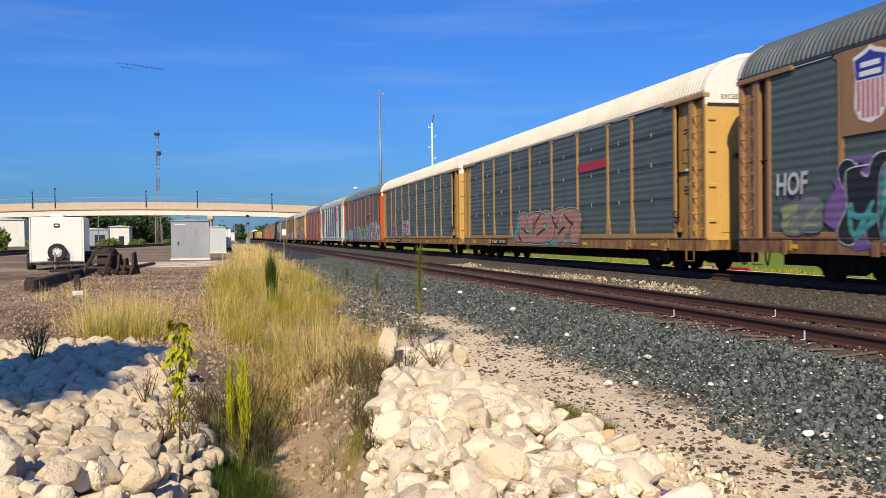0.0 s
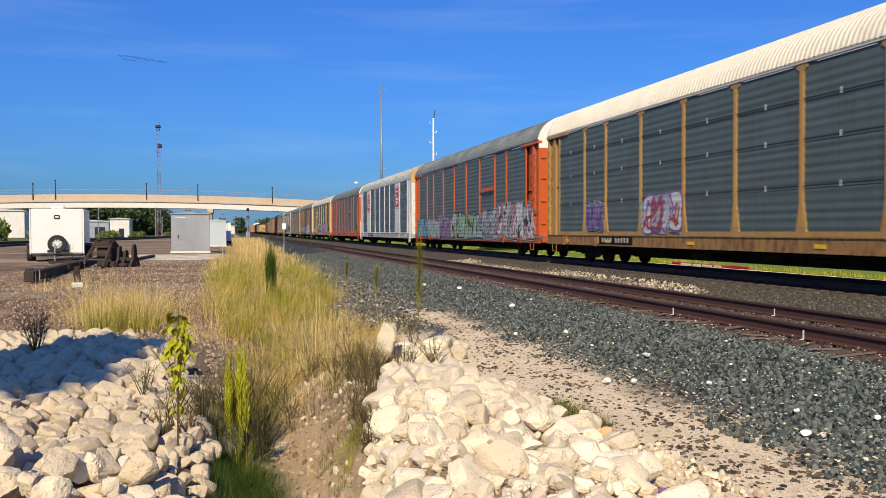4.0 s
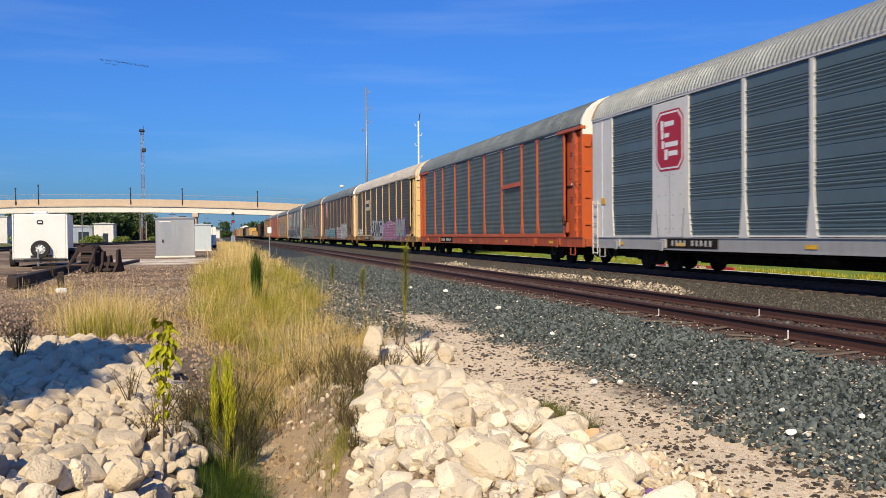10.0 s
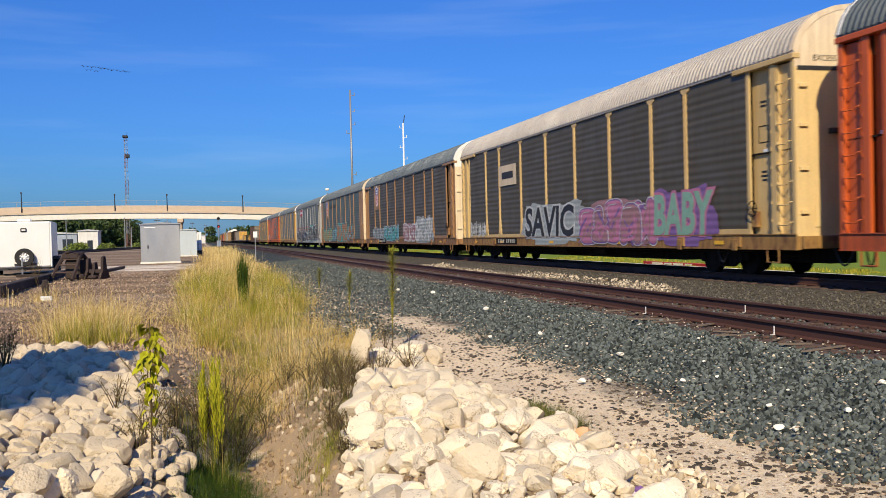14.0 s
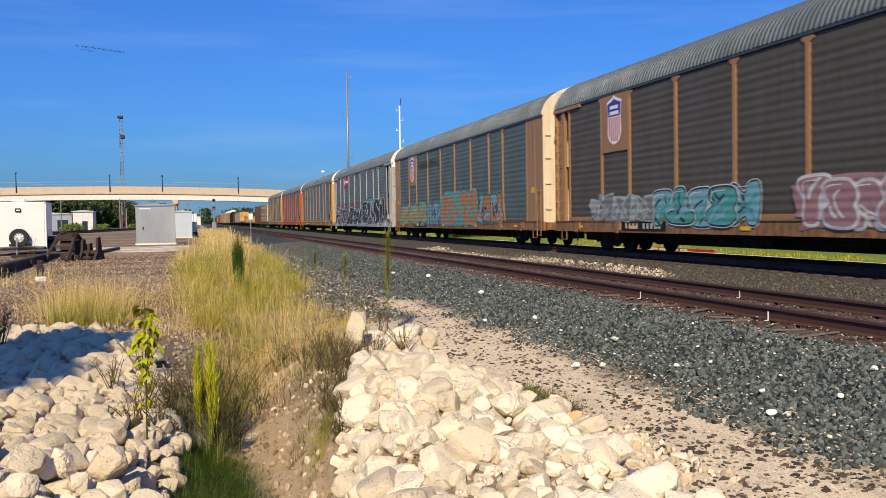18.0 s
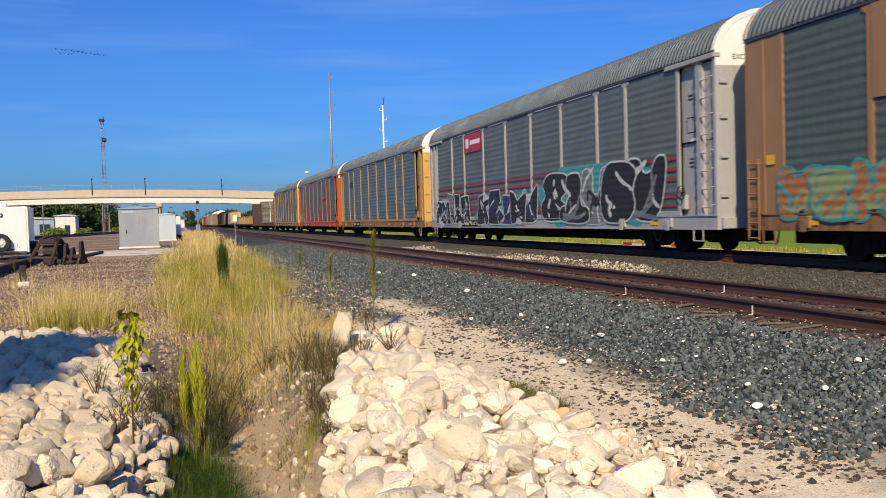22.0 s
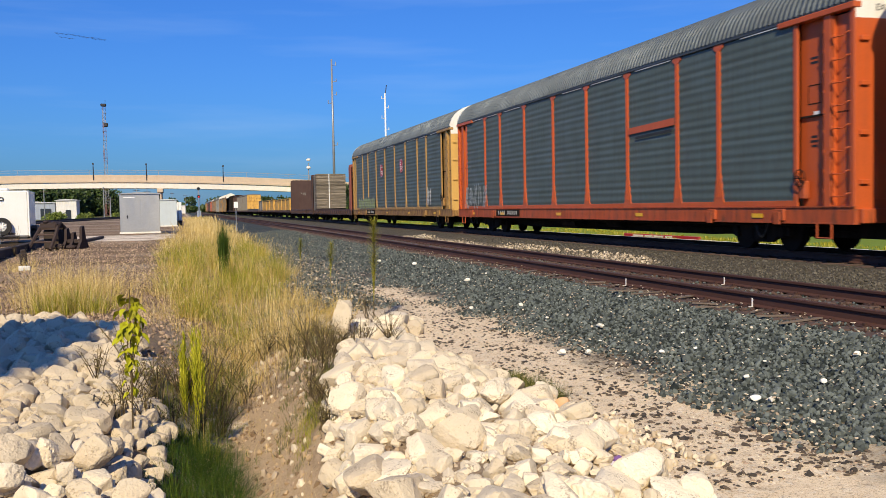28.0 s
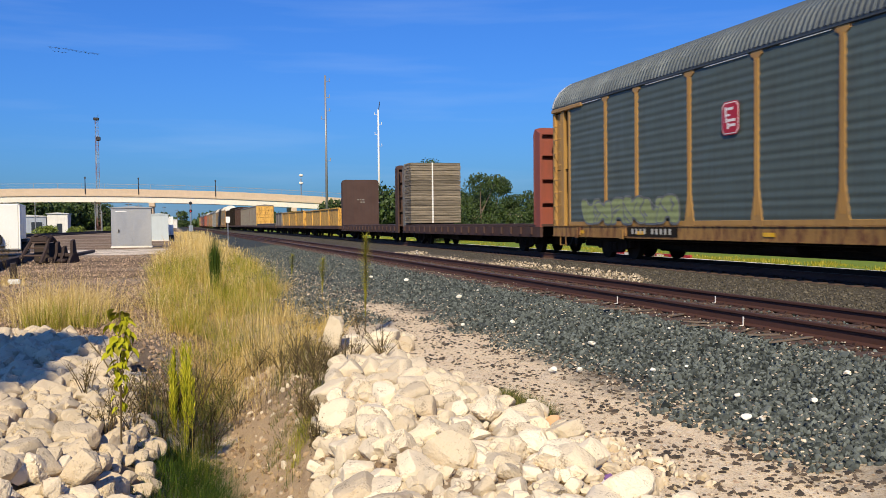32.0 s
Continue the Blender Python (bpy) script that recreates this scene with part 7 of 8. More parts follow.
    sow("dry_bank", 800, ((9.8, 1.1, 1.5), (10.8, 1.0, 1.8), (12.2, 1.0, 1.7)), (0.15, 0.42), 0.0018, 0.6, OLIVE, "dry brown-green weeds before the rocks", 0.3)
    sow("path_straw", 110, ((8.3, 0.5, 0.8), (10.2, 0.55, 1.15), (11.4, 0.6, 1.5)), (0.3, 0.75), 0.0017, 0.5, STRAW, "pale dry stalks beside the gully", 0.22)
    sow("turf", 9000, ((22, 20.4, 22), (60, 20.4, 25), (160, 20.5, 34)), (0.08, 0.18), 0.012, 0.3, GREENISH, "mown green grass beyond the train", 0.5)


OLIVE = blade_material("olive_weeds", (0.040, 0.055, 0.010), (0.15, 0.155, 0.034), (0.30, 0.24, 0.085))
DITCH_WEED = blade_material("ditch_weed_blades", (0.065, 0.085, 0.012), (0.21, 0.205, 0.036), (0.38, 0.30, 0.09))
YELLOW_REED = blade_material("yellow_reeds", (0.24, 0.26, 0.012), (0.52, 0.47, 0.03), (0.60, 0.54, 0.06))
grasses()


def scrub():
    """Green bushes at the edge of the yard."""
    rng = random.Random(17)
    for x, y, h, w in [(-58 + 3.4 * i, 148 + rng.uniform(-8, 20), rng.uniform(2.4, 3.6), rng.uniform(4.5, 6)) for i in range(9)] + [(-25.5, 205, 1.6, 4.5), (-20.5, 212, 1.2, 3.5), (-14.0, 215, 1.0, 4.0)]:
        tree(x, y, h, w, int(x * 7) + 900, "low bright green bush at the edge of the yard", 1500, 0.02, 1.0, LEAF_BRIGHT)


scrub()


def twiggy(x, y, h, n, seed, label, spread=0.5, leaf=None):
    """A dry or leafy weed of branching stems."""
    rng = random.Random(seed)
    t = thing("weed", pose(x, y, gz(x, y)), label, "weed", "weeds")
    bm = bmesh.new()
    tips = []
    for i in range(n):
        a, s = rng.uniform(0, 6.28), rng.uniform(0.1, spread) * h
        p0, p1 = Vector((rng.uniform(-.04, .04), rng.uniform(-.04, .04), 0)), Vector((s * math.cos(a), s * math.sin(a), h * rng.uniform(0.55, 1)))
        mid = p0.lerp(p1, 0.5) + Vector((0, 0, 0.06 * h))
        rod(bm, p0, mid, 0.005, 4, 0.004), rod(bm, mid, p1, 0.004, 4, 0.0015)
        for j in range(5):
            q = mid.lerp(p1, rng.uniform(-0.4, 0.9))
            e = q + Vector((rng.uniform(-.2, .2), rng.uniform(-.2, .2), rng.uniform(.05, .22))) * h * 0.7
            rod(bm, q, e, 0.0025, 3, 0.001)
            tips += [q, e, q.lerp(e, 0.5)]
    part("stem", bm, TWIG, t)
    if leaf:
        mat, size, count = leaf
        g = np.random.default_rng(seed)
        C = np.array([tips[g.integers(0, len(tips))] for _ in range(count)]) + g.normal(0, 0.015, (count, 3))
        quad = np.array([[-1, 0, 0], [0, -0.45, 0.1], [1, 0, 0], [0, 0.45, 0.1]], float)
        V = np.einsum("nij,vj->nvi", turns(g, count), quad) * (g.uniform(0.6, 1.2, count) * size)[:, None, None] + C[:, None]
        link("foliage", arrays("foliage", V.reshape(-1, 3), (np.arange(count) * 4)[:, None] + np.arange(4)), mat, t)
    return t


SAGE = blade_material("sage_leaves", (0.075, 0.065, 0.02), (0.23, 0.175, 0.06), (0.36, 0.27, 0.11))
for _i, (_x, _y, _h, _n) in enumerate(((-0.25, 8.3, 0.5, 16), (-0.55, 9.3, 0.55, 16), (-0.05, 8.9, 0.6, 18), (0.15, 9.6, 0.7, 18), (-0.35, 7.6, 0.4, 12), (1.55, 10.2, 0.45, 16), (2.5, 11.3, 0.55, 12), (1.3, 9.4, 0.5, 14), (1.05, 8.0, 0.4, 14), (0.25, 10.3, 0.6, 16), (1.1, 7.0, 0.35, 12), (2.55, 12.9, 0.6, 12), (1.45, 11.3, 0.5, 16), (1.2, 10.6, 0.45, 14), (1.85, 10.3, 0.45, 14), (-0.5, 7.3, 0.4, 16), (-0.45, 7.9, 0.45, 18), (-0.75, 8.4, 0.4, 16))):
    twiggy(_x, _y, _h, _n // 2 + 2, 300 + _i, "dry twiggy weed with sparse small leaves", 0.6, (SAGE, 0.010, 170))
for _i, (_x, _y, _h) in enumerate(((-0.15, 7.7, 0.42), (0.1, 8.2, 0.5), (0.3, 8.6, 0.45), (-0.1, 9.1, 0.6), (0.35, 9.5, 0.55), (0.15, 10.4, 0.65), (0.5, 10.9, 0.6), (0.6, 9.9, 0.4), (-0.3, 8.7, 0.45), (0.9, 11.4, 0.6))):
    twiggy(_x, _y, _h * 0.85, 10, 360 + _i, "thin green weed with small leaves in the ditch", 0.6, (OLIVE, 0.010, 240))
for _i, (_x, _y, _h) in enumerate(((1.35, 9.2, 0.34), (1.5, 9.8, 0.4), (1.3, 10.3, 0.45), (1.7, 10.5, 0.42), (2.1, 10.95, 0.45), (1.6, 11.0, 0.5), (2.45, 11.0, 0.42), (1.25, 8.4, 0.3), (1.05, 7.6, 0.3), (1.0, 6.9, 0.28))):
    twiggy(_x, _y, _h * 0.8, 14, 390 + _i, "olive-brown weed among the pale rocks", 0.7, (SAGE, 0.009, 230))
twiggy(-2.35, 11.9, 0.62, 26, 330, "dark dry weed on the limestone heap", 0.4, (SAGE, 0.018, 300))
twiggy(-5.6, 34.0, 1.1, 14, 331, "dark dry weed beside the timber", 0.25)

YELLOW_LEAF = blade_material("yellow_green_leaves", (0.15, 0.19, 0.008), (0.50, 0.46, 0.015), (0.64, 0.56, 0.04))


def sapling(x, y, h):
    """A young broad-leaved plant with drooping leaves."""
    s = thing("sapling", pose(x, y, gz(x, y)), "young plant with broad yellow-green leaves on a thin stem", "plant")
    part("stem", rod(bmesh.new(), (0, 0, 0), (0.01, 0, h), 0.008, 6, 0.004), TWIG, s)
    rng = random.Random(8)
    n = 84
    for i in range(n):
        u = i / n
        top = u > 0.42
        z = h * (0.97 - 0.30 * rng.random()) if top else h * rng.uniform(0.30, 0.68)
        a = rng.uniform(0, 6.28)
        r = rng.uniform(0.01, 0.085 if top else 0.04)
        bm = bmesh.new()
        w, l = (rng.uniform(0.022, 0.040), rng.uniform(0.06, 0.105)) if top else (rng.uniform(0.014, 0.026), rng.uniform(0.04, 0.07))
        pts = ((0, 0, 0), (-w * 0.8, l * 0.22, 0.008), (-w, l * 0.5, 0.0), (-w * 0.55, l * 0.8, -0.018), (0, l, -0.04), (w * 0.55, l * 0.8, -0.018), (w, l * 0.5, 0.0), (w * 0.8, l * 0.22, 0.008))
        rim = [bm.verts.new(p) for p in pts]
        rib = bm.verts.new((0, l * 0.5, -0.010))
        for p, q in zip(rim, rim[1:] + rim[:1]):
            bm.faces.new((p, q, rib))
        o = part("leaf", bm, GREENISH if z > 0.93 * h or rng.random() < 0.2 else YELLOW_LEAF, s)
        o.matrix_basis = pose(r * math.cos(a + 1.57), r * math.sin(a + 1.57), z, rng.uniform(-70, 0), rng.uniform(-30, 30), math.degrees(a))


sapling(-0.40, 7.0, 1.10)


def reed_stalks(x, y, h, seed):
    """Upright leafy stalks in a narrow bunch."""
    t = thing("reed_bunch", pose(x, y, gz(x, y)), "narrow bunch of upright yellow-green leafy stalks", "weed", "weeds")
    g = np.random.default_rng(seed)
    for i in range(7):
        ax, ay, hh = g.normal(0, 0.028), g.normal(0, 0.05), h * g.uniform(0.6, 1.0)
        part("stem", rod(bmesh.new(), (ax, ay, 0), (ax * 1.4, ay * 1.4, hh), 0.005, 5, 0.002), YELLOW_REED, t)
        n = 70
        z = hh * g.uniform(0.2, 1.0, n)
        a = g.uniform(0, 6.28, n)
        root = np.stack([ax + 0.4 * ax * z / hh, ay + 0.4 * ay * z / hh, z], 1)
        mid = root + np.stack([np.cos(a) * 0.018, np.sin(a) * 0.018, 0.045 + 0 * a], 1)
        tip = root + np.stack([np.cos(a) * 0.034, np.sin(a) * 0.034, g.uniform(0.07, 0.11, n)], 1)
        w = np.stack([-np.sin(a), np.cos(a), 0 * a], 1) * 0.0045
        V = np.stack([root - w * 0.4, root + w * 0.4, mid + w, tip, mid - w], 1).reshape(-1, 3)
        link("foliage", arrays("foliage", V, (np.arange(n) * 5)[:, None] + np.arange(5)), YELLOW_REED, t)


reed_stalks(-0.02, 8.75, 0.78, 1)
reed_stalks(0.09, 8.6, 0.92, 2)
reed_stalks(0.03, 8.9, 0.66, 3)


def crushed_bottle(x, y):
    b = thing("crushed_bottle", pose(x, y, gz(x, y) + 0.03, 0, 82, 20), "crushed clear and violet plastic bottle on the dirt", "litter")
    bm = rod(bmesh.new(), (0, 0, -0.09), (0, 0, 0.06), 0.034, 10, 0.03)
    bmesh.ops.scale(bm, vec=(0.6, 1.15, 1), verts=bm.verts)
    part("body", bm, plain("bottle_plastic", (0.62, 0.58, 0.66), 0.25), b)
    part("neck", rod(bmesh.new(), (0, 0, 0.06), (0, 0, 0.10), 0.026, 10, 0.012), plain("bottle_neck", (0.7, 0.7, 0.72), 0.25), b)
    part("wrapper", rod(bmesh.new(), (0, 0, -0.045), (0, 0, 0.015), 0.0395, 10), plain("bottle_wrapper", (0.16, 0.08, 0.28), 0.4), b, "violet paper band")


crushed_bottle(2.56, 5.05)


def orange_rock(x, y, s):
    V, F = knobbly(790, 3, (1, 0.8, 0.85))
    o = link("stained_rock", arrays("stained_rock", V * s, F, False), paint("orange_stone", (0.62, 0.34, 0.16), 0.9, 0.4, (0.7, 0.6, 0.45)), None)
    o.matrix_basis = pose(x, y, gz(x, y) + s * 0.55, 0, 0, 40)
    tagged(o, "orange-stained limestone rock at the edge of the dirt", "stone")


orange_rock(2.92, 6.72, 0.10)


def feathery(x, y, h, seed):
    """A tall thin feathery weed."""
    t = thing("feather_weed", pose(x, y, gz(x, y)), "tall thin feathery green weed standing alone", "weed", "weeds")
    part("stem", rod(bmesh.new(), (0, 0, 0), (0.03, 0, h), 0.008, 5, 0.003), TWIG, t)
    g = np.random.default_rng(seed)
    n = int(620 * h)
    z = h * g.uniform(0.12, 1.0, n) ** 0.8
    r = 0.15 * np.exp(-((z / h - 0.75) / 0.28) ** 2) + 0.012
    root = np.stack([0.03 * z / h, 0 * z, z], 1)
    a = g.uniform(0, 6.28, n)
    tip = root + np.stack([np.cos(a) * r, np.sin(a) * r, g.uniform(0.04, 0.14, n)], 1)
    w = np.stack([-np.sin(a), np.cos(a), 0 * a], 1) * 0.0030
    V = np.stack([root - w, root + w, tip], 1).reshape(-1, 3)
    link("frond", arrays("frond", V, (np.arange(n) * 3)[:, None] + np.arange(3)), GREENISH, t)


feathery(2.72, 13.3, 1.5, 1)
feathery(3.05, 19.5, 0.9, 2)
feathery(3.2, 26.0, 0.8, 3)


# ---- yard: trailer, sheds, track stop ----
TRAILER_WHITE = paint("trailer_white", (0.80, 0.80, 0.77), 0.35, 0.05, (0.4, 0.36, 0.3))
TRIM_ALU = plain("aluminium_trim", (0.55, 0.56, 0.57), 0.35, 0.8)
TYRE = plain("tyre_rubber", (0.018, 0.018, 0.018), 0.85)
RIM = plain("wheel_rim", (0.78, 0.77, 0.74), 0.4, 0.1)
OLD_WOOD = paint("old_timber", (0.040, 0.027, 0.021), 0.9, 0.5, (0.04, 0.03, 0.025))
RUST = paint("rusty_iron", (0.035, 0.020, 0.016), 0.8, 0.4, (0.03, 0.02, 0.02))


def wheel_part(parent, m, r=0.34, w=0.22, hub=True):
    bm = bmesh.new()
    prof = [(r * 0.50, -w / 2), (r * 0.93, -w / 2), (r, -w * 0.32), (r, w * 0.32), (r * 0.93, w / 2), (r * 0.50, w / 2)]
    n = 28
    rings = [[bm.verts.new((p * math.cos(2 * math.pi * i / n), q, p * math.sin(2 * math.pi * i / n))) for p, q in prof] for i in range(n)]
    for i in range(n):
        a, b = rings[i], rings[(i + 1) % n]
        for j in range(len(prof)):
            k2 = (j + 1) % len(prof)
            bm.faces.new((a[j], a[k2], b[k2], b[j]))
    tyre = part("tyre", bm, TYRE, parent, smooth=False)
    tyre.matrix_basis = m
    bm = bmesh.new()
    rod(bm, (0, -w * 0.20, 0), (0, w * 0.34, 0), r * 0.52, 24)
    for i in range(8):
        a = 2 * math.pi * (i + 0.5) / 8
        rod(bm, (r * 0.12 * math.cos(a), -w * 0.40, r * 0.12 * math.sin(a)), (r * 0.56 * math.cos(a), -w * 0.34, r * 0.56 * math.sin(a)), r * 0.085, 6)
    for i in range(24):
        a, b = 2 * math.pi * i / 24, 2 * math.pi * (i + 1) / 24
        rod(bm, (r * 0.56 * math.cos(a), -w * 0.40, r * 0.56 * math.sin(a)), (r * 0.56 * math.cos(b), -w * 0.40, r * 0.56 * math.sin(b)), r * 0.055, 5)
    rod(bm, (0, -w * 0.48, 0), (0, -w * 0.2, 0), r * 0.15, 12)
    part("rim", bm, RIM, tyre)
    return tyre


def cargo_trailer():
    x, y, turn = -8.0, 45.6, 5.0
    t = thing("cargo_trailer", pose(x, y, gz(x, y), 0, 0, turn), "white enclosed cargo trailer with a spare wheel on its nose", "trailer")
    w, l, z0, z1 = 1.16, 5.0, 0.36, 2.50
    bm = boxes((-w, w, 0, l, z0, z1), bevel=0.07)
    part("body", bm, TRAILER_WHITE, t)
    for s in (-1, 1):
        part("corner_trim", boxes((s * w - 0.03, s * w + 0.03, -0.015, 0.06, z0 + 0.02, z1 - 0.05), bevel=0.01), TRAILER_WHITE, t)
        part("roof_trim", boxes((s * w - 0.05, s * w + 0.015, 0.0, l, z1 - 0.07, z1 + 0.012), bevel=0.01), TRIM_ALU, t)
        part("lower_trim", boxes((min(s * (w - 0.02), s * (w + 0.012)), max(s * (w - 0.02), s * (w + 0.012)), 0.05, l, z0 - 0.02, z0 + 0.08), bevel=0.005), TRIM_ALU, t)
        for yy in (2.2, 3.1):
            wheel_part(t, pose(s * (w + 0.14), yy - 0.9, 0.38, 0, 0, 90 * s), 0.38, 0.26)
        part("mudguard", boxes((min(s * w, s * (w + 0.26)), max(s * w, s * (w + 0.28)), 0.85, 2.65, 0.72, 0.86), bevel=0.015), DARK_STEEL, t)
    part("roof_vent", boxes((-0.3, 0.3, 0.25, 0.85, z1, z1 + 0.13), bevel=0.04), TRAILER_WHITE, t)
    bm = bmesh.new()
    rod(bm, (-0.10, -0.02, 2.10), (0.10, -0.02, 2.10), 0.07, 12)
    part("round_badge", boxes((-0.13, 0.13, -0.022, 0.0, 2.02, 2.20), bevel=0.03), INK, t)
    part("badge_bar", boxes((-0.08, 0.08, -0.027, -0.021, 2.08, 2.14)), LOGO_WHITE, t)
    bm.free()
    wheel_part(t, pose(0.02, -0.16, 0.84, 0, 0, 0), 0.42, 0.22)
    part("spare_bracket", boxes((-0.42, 0.52, -0.06, 0.0, 0.46, 0.56), (0.0, 0.06, -0.1, 0.0, 0.2, 1.1), bevel=0.006), DARK_STEEL, t)
    bm = bmesh.new()
    rod(bm, (-0.7, 0.1, 0.34), (0, -1.25, 0.38), 0.05, 8), rod(bm, (0.7, 0.1, 0.34), (0, -1.25, 0.38), 0.05, 8)
    part("tongue", bm, DARK_STEEL, t)
    part("jack", rod(bmesh.new(), (0, -1.1, 0.02), (0, -1.1, 0.85), 0.035, 8), TRIM_ALU, t)
    part("frame_rail", boxes((-w + 0.1, w - 0.1, 0.05, l, z0 - 0.1, z0 - 0.02)), DARK_STEEL, t)


cargo_trailer()

k = Nodes("galvanised_sheet")
_v = k.where(True)
_s = k.noise(k.scaled(_v, (1, 1, 0.15)), 1.4, 4)
GALV = k.done(k.mix(k.ramp(k.split(k.voronoi(_v, 20))[0], 0, 1), (0.40, 0.40, 0.39), (0.45, 0.45, 0.44)), k.ramp(_s, 0.3, 0.7, 0.36, 0.55), 0.75)


def relay_hut(x, y, w, d, h, turn, label, door=True, GALV=GALV):
    """Galvanised signal hut with seams, roof lip, base and a door."""
    s = thing("relay_hut", pose(x, y, gz(x, y) - 0.02, 0, 0, turn), label, "hut", "metal huts in the yard")
    part("body", boxes((-w / 2, w / 2, 0, d, 0.12, h), bevel=0.015), GALV, s)
    part("base", boxes((-w / 2 - 0.05, w / 2 + 0.05, -0.05, d + 0.05, 0.0, 0.12), bevel=0.02), CONCRETE_PALE, s)
    part("roof", sweep(bmesh.new(), [(-w / 2 - 0.07, h), (-w / 2 - 0.07, h + 0.05), (0, h + 0.14), (w / 2 + 0.07, h + 0.05), (w / 2 + 0.07, h)], -0.08, d + 0.08), GALV, s)
    for i in range(4):
        xx = -w / 2 + (i + 0.5) * w / 4 + w / 8
        if xx < w / 2 - 0.1:
            part("seam", boxes((xx - 0.008, xx + 0.008, -0.006, 0.0, 0.14, h - 0.02)), GALV, s)
    if door:
        part("door", boxes((-w * 0.36, w * 0.02, -0.008, 0.0, 0.2, h - 0.25), bevel=0.003), GALV, s)
        part("handle", boxes((-w * 0.33, -w * 0.30, -0.07, -0.03, 1.0, 1.2), bevel=0.005), DARK_STEEL, s)
        part("label_plate", boxes((-w * 0.40, -w * 0.12, -0.012, 0.0, h - 0.22, h - 0.17)), LOGO_WHITE, s)
    for yy in (0.4, d - 0.4):
        part("eave_bracket", boxes((w / 2, w / 2 + 0.05, yy - 0.05, yy + 0.05, h - 0.35, h), bevel=0.01), DARK_STEEL, s)


relay_hut(-2.62, 61.5, 2.45, 2.2, 2.55, 2.0, "square galvanised metal signal hut on a concrete pad")
relay_hut(-1.35, 88.0, 1.75, 2.6, 2.45, 4.0, "smaller pale galvanised metal hut in the yard", False, paint("pale_sheet", (0.56, 0.62, 0.62), 0.45, 0.2, (0.3, 0.3, 0.3), metal=0.2))


def white_cabinet():
    c = thing("equipment_cabinet", pose(-0.35, 92.0, gz(-0.35, 92.0)), "narrow white equipment cabinet beside the metal hut", "cabinet")
    part("body", boxes((-0.3, 0.3, 0, 0.8, 0.5, 2.3), bevel=0.03), TRAILER_WHITE, c)
    part("plinth", boxes((-0.35, 0.35, -0.05, 0.85, 0.0, 0.5), bevel=0.03), INK, c)
    part("door_seam", boxes((-0.02, 0.0, -0.008, 0.0, 0.55, 2.25)), DARK_STEEL, c)


white_cabinet()


